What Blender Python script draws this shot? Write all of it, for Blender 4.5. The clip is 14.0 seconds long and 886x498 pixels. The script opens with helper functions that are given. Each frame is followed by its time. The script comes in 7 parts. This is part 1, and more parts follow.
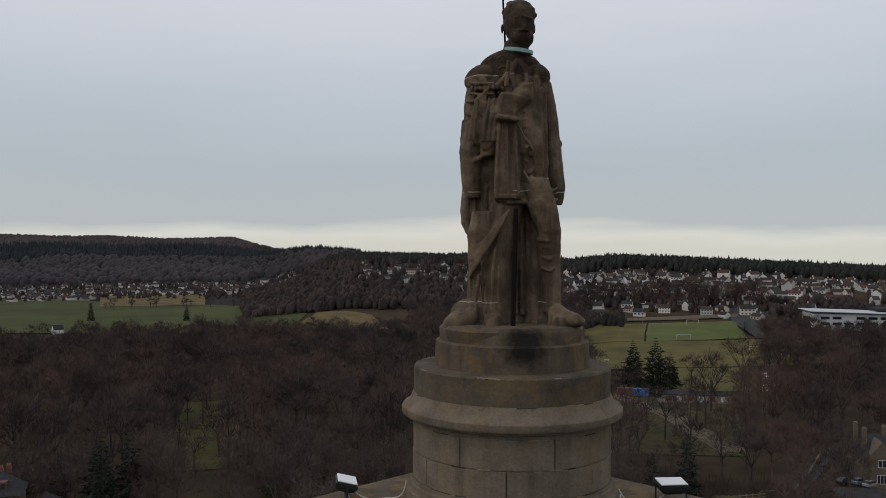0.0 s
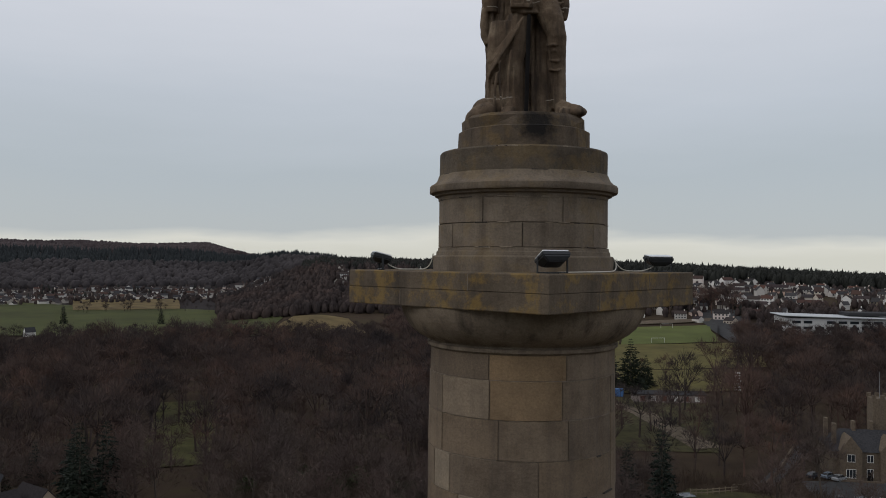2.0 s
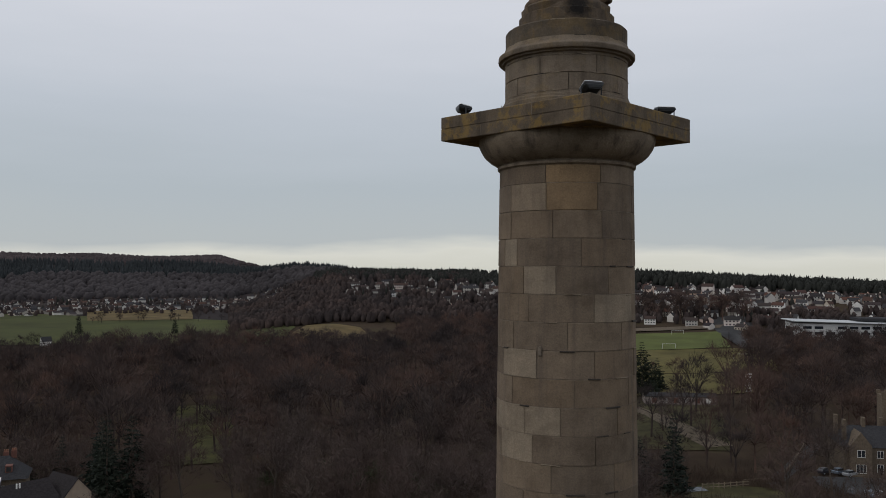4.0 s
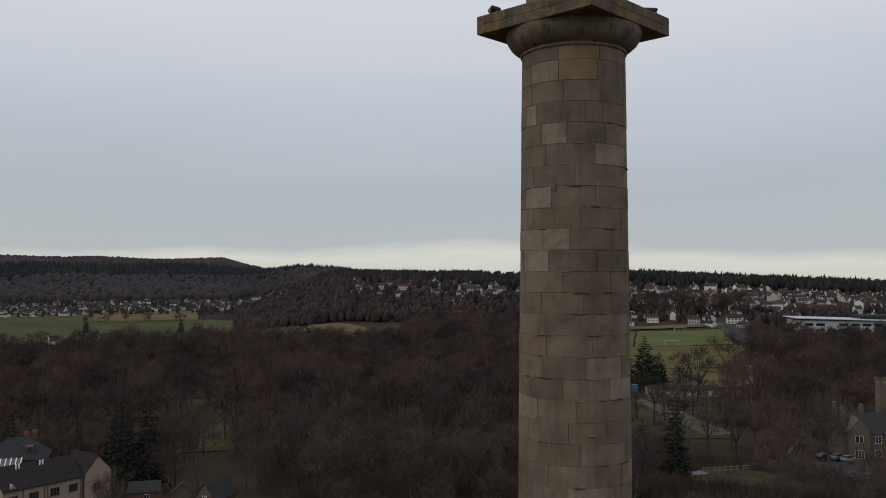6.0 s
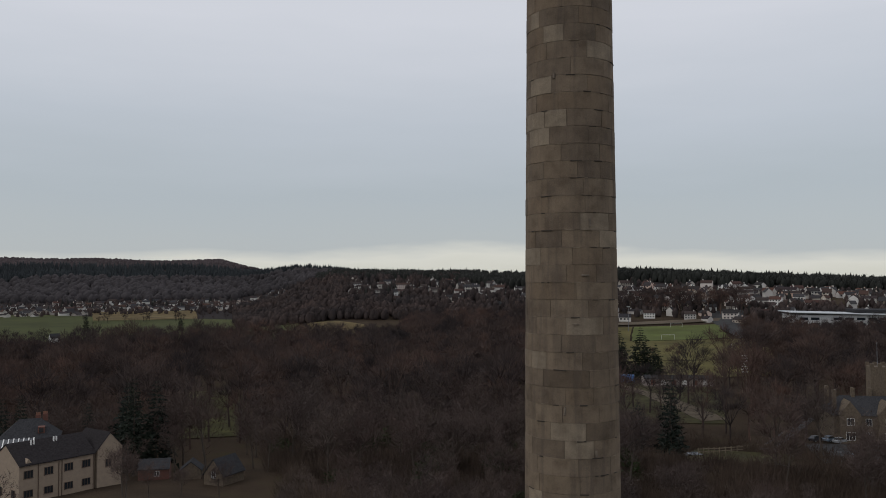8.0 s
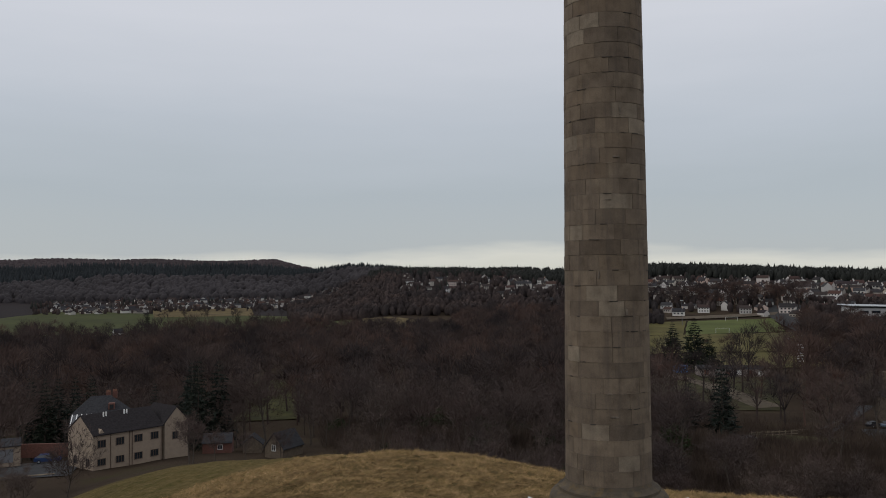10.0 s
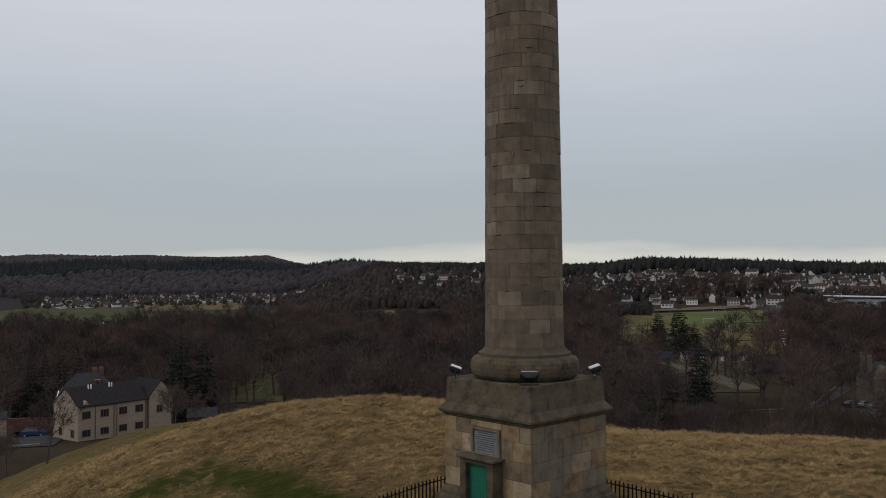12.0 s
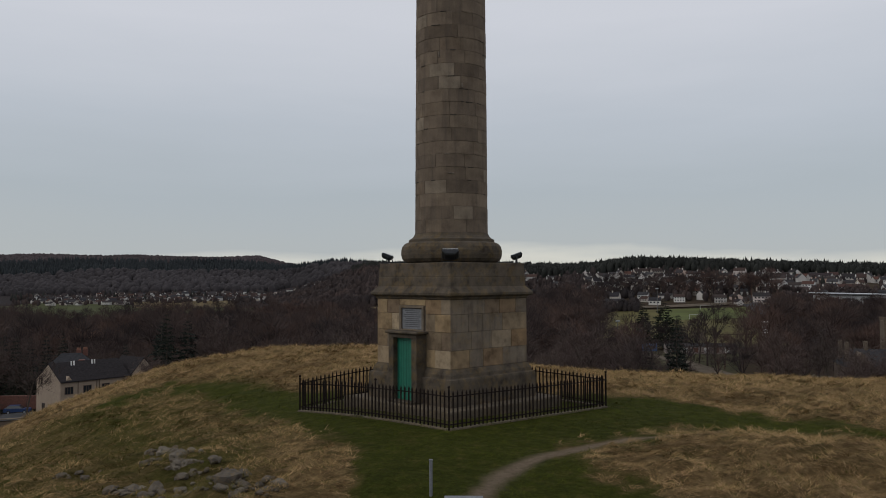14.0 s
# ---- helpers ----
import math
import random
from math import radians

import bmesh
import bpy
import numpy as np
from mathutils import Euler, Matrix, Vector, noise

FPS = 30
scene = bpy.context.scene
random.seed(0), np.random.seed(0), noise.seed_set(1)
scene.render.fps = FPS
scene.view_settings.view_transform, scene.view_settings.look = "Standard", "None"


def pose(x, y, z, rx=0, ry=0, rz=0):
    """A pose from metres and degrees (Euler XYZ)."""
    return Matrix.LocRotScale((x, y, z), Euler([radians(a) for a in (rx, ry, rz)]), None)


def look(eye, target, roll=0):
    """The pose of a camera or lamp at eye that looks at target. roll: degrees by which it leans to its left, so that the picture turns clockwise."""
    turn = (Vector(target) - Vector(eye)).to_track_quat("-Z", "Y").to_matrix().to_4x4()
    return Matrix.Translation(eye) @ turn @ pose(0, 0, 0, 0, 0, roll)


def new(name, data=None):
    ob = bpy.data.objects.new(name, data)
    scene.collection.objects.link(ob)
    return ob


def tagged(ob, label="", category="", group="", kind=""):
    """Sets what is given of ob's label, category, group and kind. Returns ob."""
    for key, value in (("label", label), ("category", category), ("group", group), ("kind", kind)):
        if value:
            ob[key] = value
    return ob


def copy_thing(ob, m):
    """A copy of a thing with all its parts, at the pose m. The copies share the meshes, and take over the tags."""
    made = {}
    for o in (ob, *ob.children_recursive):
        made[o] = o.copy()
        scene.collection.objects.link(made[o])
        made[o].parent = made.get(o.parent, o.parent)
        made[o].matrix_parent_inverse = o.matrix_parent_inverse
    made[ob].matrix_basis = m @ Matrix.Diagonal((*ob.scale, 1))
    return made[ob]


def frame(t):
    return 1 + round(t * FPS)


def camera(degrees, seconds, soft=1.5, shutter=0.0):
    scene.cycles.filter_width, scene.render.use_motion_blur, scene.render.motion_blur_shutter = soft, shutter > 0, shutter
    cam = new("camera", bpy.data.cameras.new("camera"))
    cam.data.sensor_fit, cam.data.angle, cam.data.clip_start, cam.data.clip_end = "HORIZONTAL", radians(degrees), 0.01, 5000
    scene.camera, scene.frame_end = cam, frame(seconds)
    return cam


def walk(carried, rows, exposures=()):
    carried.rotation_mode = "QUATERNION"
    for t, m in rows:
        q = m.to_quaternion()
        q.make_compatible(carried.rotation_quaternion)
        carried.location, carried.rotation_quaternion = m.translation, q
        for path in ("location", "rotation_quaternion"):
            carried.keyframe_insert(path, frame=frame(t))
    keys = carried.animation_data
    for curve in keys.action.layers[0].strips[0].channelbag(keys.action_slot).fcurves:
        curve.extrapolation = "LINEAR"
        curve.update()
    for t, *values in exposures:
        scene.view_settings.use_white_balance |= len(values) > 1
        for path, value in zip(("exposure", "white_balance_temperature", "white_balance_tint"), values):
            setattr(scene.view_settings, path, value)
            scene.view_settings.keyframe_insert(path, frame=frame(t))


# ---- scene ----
cam = camera(56.0, 14.0, soft=0.9)
PATH = [
    (0, (-0.751, -9.091, 27.594), (-0.751, -7.091, 27.597), 0.2),
    (0.5, (-0.808, -9.103, 26.919), (-0.808, -7.103, 26.924), 0.2),
    (1, (-0.865, -9.278, 26.218), (-0.852, -7.278, 26.224), 0.3),
    (1.5, (-1.075, -9.832, 25.62), (-1.055, -7.832, 25.631), 0.4),
    (2, (-1.316, -10.594, 25.037), (-1.259, -8.595, 25.059), 0.5),
    (2.5, (-1.614, -11.571, 24.446), (-1.56, -9.572, 24.477), 0.5),
    (3, (-1.894, -12.487, 23.738), (-1.847, -10.488, 23.778), 0.4),
    (5.5, (-3.038, -17.848, 19.816), (-3.013, -15.849, 19.875), 0.1),
    (6, (-3.217, -18.816, 19.016), (-3.19, -16.817, 19.077), 0.1),
    (6.5, (-3.423, -19.817, 18.177), (-3.387, -17.818, 18.242), -0.0),
    (7, (-3.62, -20.805, 17.323), (-3.582, -18.807, 17.391), -0.1),
    (9.5, (-4.067, -25.533, 12.967), (-4.083, -23.534, 13.03), -0.3),
    (10, (-3.898, -26.111, 12.068), (-3.987, -24.114, 12.136), -0.4),
    (10.5, (-3.375, -26.642, 11.111), (-3.466, -24.646, 11.181), -0.4),
    (11, (-2.822, -27.119, 10.166), (-2.913, -25.122, 10.232), -0.4),
    (11.5, (-2.29, -27.68, 9.224), (-2.378, -25.683, 9.29), -0.4),
    (12, (-1.69, -28.17, 8.218), (-1.763, -26.172, 8.281), -0.4),
    (12.5, (-1.166, -28.66, 7.197), (-1.235, -26.663, 7.262), -0.3),
    (13, (-0.609, -29.14, 6.192), (-0.68, -27.143, 6.257), -0.2),
    (13.5, (-0.002, -29.63, 5.237), (-0.067, -27.633, 5.307), -0.2),
    (14, (0.519, -30.124, 4.283), (0.464, -28.126, 4.352), -0.2),
]
walk(cam, [(t, look(eye, target, roll)) for t, eye, target, roll in PATH], [(0, 0.06), (6, 0.03), (10, 0.0), (14, -0.04)])

# ---- light ----
SUN_UP, SUN_TURN = 36.5, 250.0
world = bpy.data.worlds.new("overcast_sky")
scene.world = world
world.use_nodes = True
wt = world.node_tree
bg = wt.nodes["Background"]
sky = wt.nodes.new("ShaderNodeTexSky")
sky.sky_type, sky.sun_disc = "NISHITA", False
sky.sun_elevation, sky.sun_rotation = radians(SUN_UP), radians(SUN_TURN)
dim = wt.nodes.new("ShaderNodeMix")
dim.data_type, dim.blend_type = "RGBA", "MULTIPLY"
dim.inputs[0].default_value = 1.0
dim.inputs[7].default_value = (0.10, 0.10, 0.10, 1)
wt.links.new(sky.outputs[0], dim.inputs[6])
tc = wt.nodes.new("ShaderNodeTexCoord")
sep = wt.nodes.new("ShaderNodeSeparateXYZ")
wt.links.new(tc.outputs["Generated"], sep.inputs[0])
mapping = wt.nodes.new("ShaderNodeMapping")
mapping.inputs["Scale"].default_value = (1.6, 1.6, 9.0)
wt.links.new(tc.outputs["Generated"], mapping.inputs[0])
cloud = wt.nodes.new("ShaderNodeTexNoise")
cloud.inputs["Scale"].default_value, cloud.inputs["Detail"].default_value = 1.3, 5.0
cloud.inputs["Roughness"].default_value = 0.55
wt.links.new(mapping.outputs[0], cloud.inputs[0])
shift = wt.nodes.new("ShaderNodeMath")
shift.operation = "MULTIPLY_ADD"
shift.inputs[1].default_value, shift.inputs[2].default_value = 0.10, -0.05
wt.links.new(cloud.outputs[0], shift.inputs[0])
height = wt.nodes.new("ShaderNodeMath")
height.operation = "ADD"
wt.links.new(sep.outputs[2], height.inputs[0])
wt.links.new(shift.outputs[0], height.inputs[1])
layers = wt.nodes.new("ShaderNodeValToRGB")
stops = [(0.0, (0.62, 0.62, 0.56)), (0.012, (0.66, 0.66, 0.61)), (0.031, (0.45, 0.485, 0.505)), (0.10, (0.43, 0.475, 0.515)),
         (0.18, (0.505, 0.545, 0.60)), (0.29, (0.645, 0.665, 0.72)), (1.0, (0.68, 0.69, 0.73))]
ramp = layers.color_ramp
for n, (at, colour) in enumerate(stops):
    e = ramp.elements[n] if n < 2 else ramp.elements.new(at)
    e.position, e.color = at, (*colour, 1)
wt.links.new(height.outputs[0], layers.inputs[0])
blend = wt.nodes.new("ShaderNodeMix")
blend.data_type = "RGBA"
blend.inputs[0].default_value = 0.93
wt.links.new(dim.outputs[2], blend.inputs[6])
wt.links.new(layers.outputs[0], blend.inputs[7])
wt.links.new(blend.outputs[2], bg.inputs[0])
bg.inputs[1].default_value = 1.0

sun = new("sun", bpy.data.lights.new("sun", "SUN"))
sun.data.energy, sun.data.angle, sun.data.color = 0.55, radians(25), (1.0, 0.96, 0.9)
sun.matrix_world = look((-95, -35, 75), (0, 0, 0))

# ---- materials ----


def material(name):
    m = bpy.data.materials.new(name)
    m.use_nodes = True
    t = m.node_tree
    return m, t, t.nodes["Principled BSDF"]


def node(t, kind, **values):
    n = t.nodes.new("ShaderNode" + kind)
    for key, v in values.items():
        n.inputs[key.replace("_", " ")].default_value = v
    return n


def noise_node(t, scale, detail=4.0, rough=0.55, stretch=None):
    co = node(t, "TexCoord")
    n = node(t, "TexNoise", Scale=scale, Detail=detail, Roughness=rough)
    if stretch:
        mp = node(t, "Mapping", Scale=stretch)
        t.links.new(co.outputs["Object"], mp.inputs[0])
        t.links.new(mp.outputs[0], n.inputs[0])
    else:
        t.links.new(co.outputs["Object"], n.inputs[0])
    return n.outputs[0]


def ramp_node(t, source, stops):
    r = t.nodes.new("ShaderNodeValToRGB")
    for k, (at, c) in enumerate(stops):
        e = r.color_ramp.elements[k] if k < 2 else r.color_ramp.elements.new(at)
        e.position, e.color = at, (*c, 1) if len(c) == 3 else c
    t.links.new(source, r.inputs[0])
    return r.outputs[0]


def mix_node(t, factor, a, b, kind="MIX"):
    m = t.nodes.new("ShaderNodeMix")
    m.data_type, m.blend_type = "RGBA", kind
    for value, slot in ((factor, 0), (a, 6), (b, 7)):
        if isinstance(value, (int, float)):
            m.inputs[slot].default_value = value
        elif isinstance(value, tuple):
            m.inputs[slot].default_value = (*value, 1)
        else:
            t.links.new(value, m.inputs[slot])
    return m.outputs[2]


def bump_node(t, bsdf, source, strength, distance):
    b = node(t, "Bump", Strength=strength, Distance=distance)
    t.links.new(source, b.inputs["Height"])
    t.links.new(b.outputs[0], bsdf.inputs["Normal"])


def stone_material(name, tones, stain=(0.06, 0.05, 0.045), stain_amount=0.5, lichen=0.0, streak=True, rough=0.92, mottle=1.0):
    """Weathered sandstone: tone by piece, mottled grain, run-off streaks, dark growth and yellow lichen."""
    m, t, b = material(name)
    info = node(t, "ObjectInfo")
    tone = ramp_node(t, info.outputs["Random"], [(k / (len(tones) - 1), c) for k, c in enumerate(tones)])
    mottled = ramp_node(t, noise_node(t, 2.2, 6, 0.6), [(0.28, (1 - 0.34 * mottle, 1 - 0.36 * mottle, 1 - 0.38 * mottle)), (0.5, (1.0, 1.0, 1.0)), (0.74, (1 + 0.26 * mottle, 1 + 0.25 * mottle, 1 + 0.22 * mottle))])
    c = mix_node(t, 1.0, tone, mottled, "MULTIPLY")
    grain = ramp_node(t, noise_node(t, 38, 3, 0.7), [(0.3, (0.8, 0.8, 0.8)), (0.7, (1.15, 1.15, 1.15))])
    c = mix_node(t, 1.0, c, grain, "MULTIPLY")
    if streak:
        s = ramp_node(t, noise_node(t, 1.0, 5, 0.6, (5.0, 5.0, 0.35)), [(0.50, (0, 0, 0)), (0.72, (1, 1, 1))])
        sm = node(t, "Math")
        sm.operation = "MULTIPLY"
        sm.inputs[1].default_value = stain_amount
        t.links.new(s, sm.inputs[0])
        c = mix_node(t, sm.outputs[0], c, stain)
    spots = ramp_node(t, noise_node(t, 0.9, 7, 0.65), [(0.60, (0, 0, 0)), (0.74, (1, 1, 1))])
    sp = node(t, "Math")
    sp.operation = "MULTIPLY"
    sp.inputs[1].default_value = stain_amount * 0.8
    t.links.new(spots, sp.inputs[0])
    c = mix_node(t, sp.outputs[0], c, stain)
    if lichen:
        l = ramp_node(t, noise_node(t, 3.1, 6, 0.7), [(0.49, (0, 0, 0)), (0.60, (1, 1, 1))])
        lm = node(t, "Math")
        lm.operation = "MULTIPLY"
        lm.inputs[1].default_value = lichen
        t.links.new(l, lm.inputs[0])
        c = mix_node(t, lm.outputs[0], c, (0.30, 0.185, 0.038))
    t.links.new(c, b.inputs["Base Color"])
    b.inputs["Roughness"].default_value = rough
    b.inputs["Specular IOR Level"].default_value = 0.25
    bump_node(t, b, noise_node(t, 11, 8, 0.75), 0.75, 0.03)
    return m


def plain_material(name, colour, rough=0.6, metal=0.0, vary=0.25, scale=6.0, bump=0.0):
    m, t, b = material(name)
    n = ramp_node(t, noise_node(t, scale, 5, 0.6), [(0.3, tuple(v * (1 - vary) for v in colour)), (0.7, tuple(v * (1 + vary) for v in colour))])
    t.links.new(n, b.inputs["Base Color"])
    b.inputs["Roughness"].default_value, b.inputs["Metallic"].default_value = rough, metal
    if bump:
        bump_node(t, b, noise_node(t, scale * 3, 5, 0.65), bump, 0.03)
    return m


def random_material(name, tones, rough=0.85, vary=0.2, scale=3.0, island=False, gloss=0.2):
    """A tone for each object, or for each loose piece of a joined mesh."""
    m, t, b = material(name)
    if island:
        source = node(t, "NewGeometry").outputs["Random Per Island"]
    else:
        source = node(t, "ObjectInfo").outputs["Random"]
    tone = ramp_node(t, source, [(k / max(1, len(tones) - 1), c) for k, c in enumerate(tones)])
    n = ramp_node(t, noise_node(t, scale, 4, 0.6), [(0.3, (1 - vary,) * 3), (0.7, (1 + vary,) * 3)])
    t.links.new(mix_node(t, 1.0, tone, n, "MULTIPLY"), b.inputs["Base Color"])
    b.inputs["Roughness"].default_value = rough
    b.inputs["Specular IOR Level"].default_value = gloss
    return m


STONE_TONES = [(0.11, 0.083, 0.059), (0.164, 0.126, 0.091), (0.14, 0.108, 0.079), (0.191, 0.147, 0.105), (0.126, 0.097, 0.071), (0.175, 0.134, 0.095), (0.151, 0.112, 0.077), (0.206, 0.162, 0.117)]
M_ASHLAR = stone_material("weathered_ashlar", STONE_TONES, stain_amount=0.45)
M_DIE = stone_material("pedestal_ashlar", [(0.155, 0.120, 0.085), (0.25, 0.175, 0.098), (0.29, 0.21, 0.120), (0.165, 0.130, 0.095), (0.35, 0.27, 0.175), (0.22, 0.145, 0.08), (0.14, 0.108, 0.078)], stain=(0.045, 0.033, 0.024), stain_amount=0.95, streak=False, mottle=1.5)
M_ORANGE = stone_material("orange_sandstone", [(0.212, 0.146, 0.084), (0.200, 0.140, 0.084)], stain_amount=0.45, streak=False)
M_PALE = stone_material("repair_stone", [(0.232, 0.188, 0.138), (0.212, 0.171, 0.126)], stain_amount=0.3)
M_CAP = stone_material("capital_stone", [(0.165, 0.130, 0.096), (0.185, 0.148, 0.108)], stain=(0.035, 0.028, 0.024), stain_amount=0.8)
M_ABACUS = stone_material("abacus_stone", [(0.108, 0.084, 0.060), (0.120, 0.095, 0.068)], stain=(0.04, 0.032, 0.026), stain_amount=0.7, lichen=0.42)
M_DRUM = stone_material("drum_stone", [(0.146, 0.117, 0.088), (0.180, 0.145, 0.109), (0.163, 0.131, 0.098)], stain=(0.045, 0.036, 0.029), stain_amount=0.45, lichen=0.12)
M_PLINTH = stone_material("plinth_stone", [(0.072, 0.058, 0.043), (0.092, 0.074, 0.055)], stain=(0.026, 0.023, 0.017), stain_amount=1.0, lichen=0.15, streak=False, mottle=1.7)
M_DARKBASE = stone_material("blackened_stone", [(0.105, 0.080, 0.057), (0.112, 0.086, 0.062)], stain=(0.022, 0.018, 0.016), stain_amount=0.6, streak=True, lichen=0.18)


def soot_patch(m, centre, radius, colour):
    """A ragged black run-off patch round one spot of the stone."""
    t = m.node_tree
    b = t.nodes["Principled BSDF"]
    old = b.inputs["Base Color"].links[0].from_socket
    co = node(t, "TexCoord")
    d = node(t, "VectorMath")
    d.operation = "DISTANCE"
    d.inputs[1].default_value = centre
    t.links.new(co.outputs["Object"], d.inputs[0])
    k = node(t, "Math")
    k.operation = "MULTIPLY_ADD"
    k.inputs[1].default_value = radius * 1.6
    t.links.new(noise_node(t, 6.0, 6, 0.65), k.inputs[0])
    t.links.new(d.outputs["Value"], k.inputs[2])
    f = node(t, "MapRange")
    f.inputs["From Min"].default_value, f.inputs["From Max"].default_value = radius * 1.25, radius * 2.0
    f.inputs["To Min"].default_value, f.inputs["To Max"].default_value = 0.95, 0.0
    t.links.new(k.outputs[0], f.inputs[0])
    t.links.new(mix_node(t, f.outputs[0], old, colour), b.inputs["Base Color"])


soot_patch(M_DARKBASE, (0.08, -0.80, 26.66), 0.27, (0.008, 0.0075, 0.0075))
M_MORTAR = plain_material("mortar", (0.150, 0.122, 0.094), 0.95, vary=0.4, scale=9)
M_RAIL = plain_material("rusting_iron", (0.017, 0.012, 0.010), 0.85, 0.0, 0.6, 7)
M_RAIL.node_tree.nodes["Principled BSDF"].inputs["Specular IOR Level"].default_value = 0.12
M_IRON = plain_material("black_iron", (0.009, 0.008, 0.008), 0.85, 0.0, 0.3, 20)
M_IRON.node_tree.nodes["Principled BSDF"].inputs["Specular IOR Level"].default_value = 0.12
M_FOOTING = stone_material("mossy_footing", [(0.105, 0.085, 0.060), (0.122, 0.100, 0.072)], stain=(0.018, 0.020, 0.009), stain_amount=1.0, streak=False, lichen=0.1)
M_CHIP = plain_material("chipped_joint", (0.035, 0.028, 0.022), 0.95, 0.0, 0.3, 12)
M_DOOR = plain_material("green_paint", (0.012, 0.135, 0.085), 0.45, 0.0, 0.12, 5)
M_SLATE = plain_material("slate_tablet", (0.16, 0.165, 0.175), 0.5, 0.0, 0.2, 12)
M_INSCR = plain_material("incised_lines", (0.07, 0.07, 0.075), 0.8, 0.0, 0.2, 12)
M_LAMP = plain_material("lamp_housing", (0.022, 0.024, 0.027), 0.4, 0.3, 0.2, 20)
M_CABLE = plain_material("pale_cable", (0.45, 0.42, 0.36), 0.6, 0.0, 0.1, 20)
M_STEEL = plain_material("galvanised_steel", (0.42, 0.44, 0.45), 0.45, 0.6, 0.15, 15)


def glass_material(name, tint=(0.02, 0.025, 0.03), rough=0.06):
    m, t, b = material(name)
    b.inputs["Base Color"].default_value = (*tint, 1)
    b.inputs["Roughness"].default_value = rough
    b.inputs["Specular IOR Level"].default_value = 0.8
    return m


M_PANE = glass_material("window_pane")
# Pale base colour paints the sky's reflection into the floodlight glass.
M_LENS = glass_material("lamp_glass_sky_sheen", (0.74, 0.75, 0.76), 0.12)


def statue_material():
    """Brown sandstone; the bust is cut from a darker block, pale mortar in the bed joints, dark upright streaks at
    random.
    """
    m, t, b = material("statue_stone")
    co = node(t, "TexCoord")
    s = node(t, "SeparateXYZ")
    t.links.new(co.outputs["Object"], s.inputs[0])
    mott = ramp_node(t, noise_node(t, 3.5, 7, 0.65), [(0.28, (0.062, 0.043, 0.029)), (0.50, (0.118, 0.083, 0.055)), (0.76, (0.245, 0.190, 0.130))])
    streak = ramp_node(t, noise_node(t, 1.0, 6, 0.65, (8, 8, 1.0)), [(0.48, (0, 0, 0)), (0.66, (0.85, 0.85, 0.85))])
    c = mix_node(t, streak, mott, (0.034, 0.026, 0.021))
    wob = node(t, "Math")
    wob.operation = "MULTIPLY_ADD"
    wob.inputs[1].default_value, wob.inputs[2].default_value = 0.05, -0.025
    t.links.new(noise_node(t, 7, 3), wob.inputs[0])
    z = node(t, "Math")
    z.operation = "ADD"
    t.links.new(s.outputs[2], z.inputs[0])
    t.links.new(wob.outputs[0], z.inputs[1])

    def band(lo, hi, soft):
        r = node(t, "MapRange")
        r.inputs["From Min"].default_value, r.inputs["From Max"].default_value = lo, lo + soft
        t.links.new(z.outputs[0], r.inputs[0])
        q = node(t, "MapRange")
        q.inputs["From Min"].default_value, q.inputs["From Max"].default_value = hi, hi + soft
        q.inputs["To Min"].default_value, q.inputs["To Max"].default_value = 1, 0
        t.links.new(z.outputs[0], q.inputs[0])
        k = node(t, "Math")
        k.operation = "MULTIPLY"
        t.links.new(r.outputs[0], k.inputs[0])
        t.links.new(q.outputs[0], k.inputs[1])
        return k.outputs[0]

    bust = mix_node(t, 1.0, c, (0.44, 0.41, 0.40), "MULTIPLY")
    c = mix_node(t, band(2.655, 9, 0.01), c, bust)
    broken = ramp_node(t, noise_node(t, 5, 4), [(0.5, (0, 0, 0)), (0.56, (0.7, 0.7, 0.7))])
    for at in (2.65, 1.41, 0.23):
        k = node(t, "Math")
        k.operation = "MULTIPLY"
        t.links.new(band(at - 0.006, at + 0.006, 0.004), k.inputs[0])
        t.links.new(broken, k.inputs[1])
        c = mix_node(t, k.outputs[0], c, (0.40, 0.36, 0.30))
    t.links.new(c, b.inputs["Base Color"])
    b.inputs["Roughness"].default_value = 0.9
    b.inputs["Specular IOR Level"].default_value = 0.25
    bump_node(t, b, noise_node(t, 16, 7, 0.7), 0.6, 0.03)
    return m


M_STATUE = statue_material()
M_COLLAR = plain_material("verdigris_band", (0.22, 0.33, 0.31), 0.7, 0.0, 0.2, 9)

# ---- building helpers ----


def link_mesh(name, bm, mat=None):
    me = bpy.data.meshes.new(name)
    bmesh.ops.recalc_face_normals(bm, faces=bm.faces)
    bm.to_mesh(me)
    bm.free()
    if mat:
        me.materials.append(mat)
    return new(name, me)


def part(name, bm, mat, parent, label=""):
    ob = link_mesh(name, bm, mat)
    ob.parent = parent
    return tagged(ob, label)


def thing(name, label, category, at=(0, 0, 0), turn=0.0, group="", kind=""):
    ob = new(name)
    ob.empty_display_size = 0.3
    ob.matrix_world = pose(*at, 0, 0, turn)
    return tagged(ob, label, category, group, kind)


def smooth(ob):
    ob.data.polygons.foreach_set("use_smooth", [True] * len(ob.data.polygons))
    ob.data.set_sharp_from_angle(angle=radians(28))
    return ob


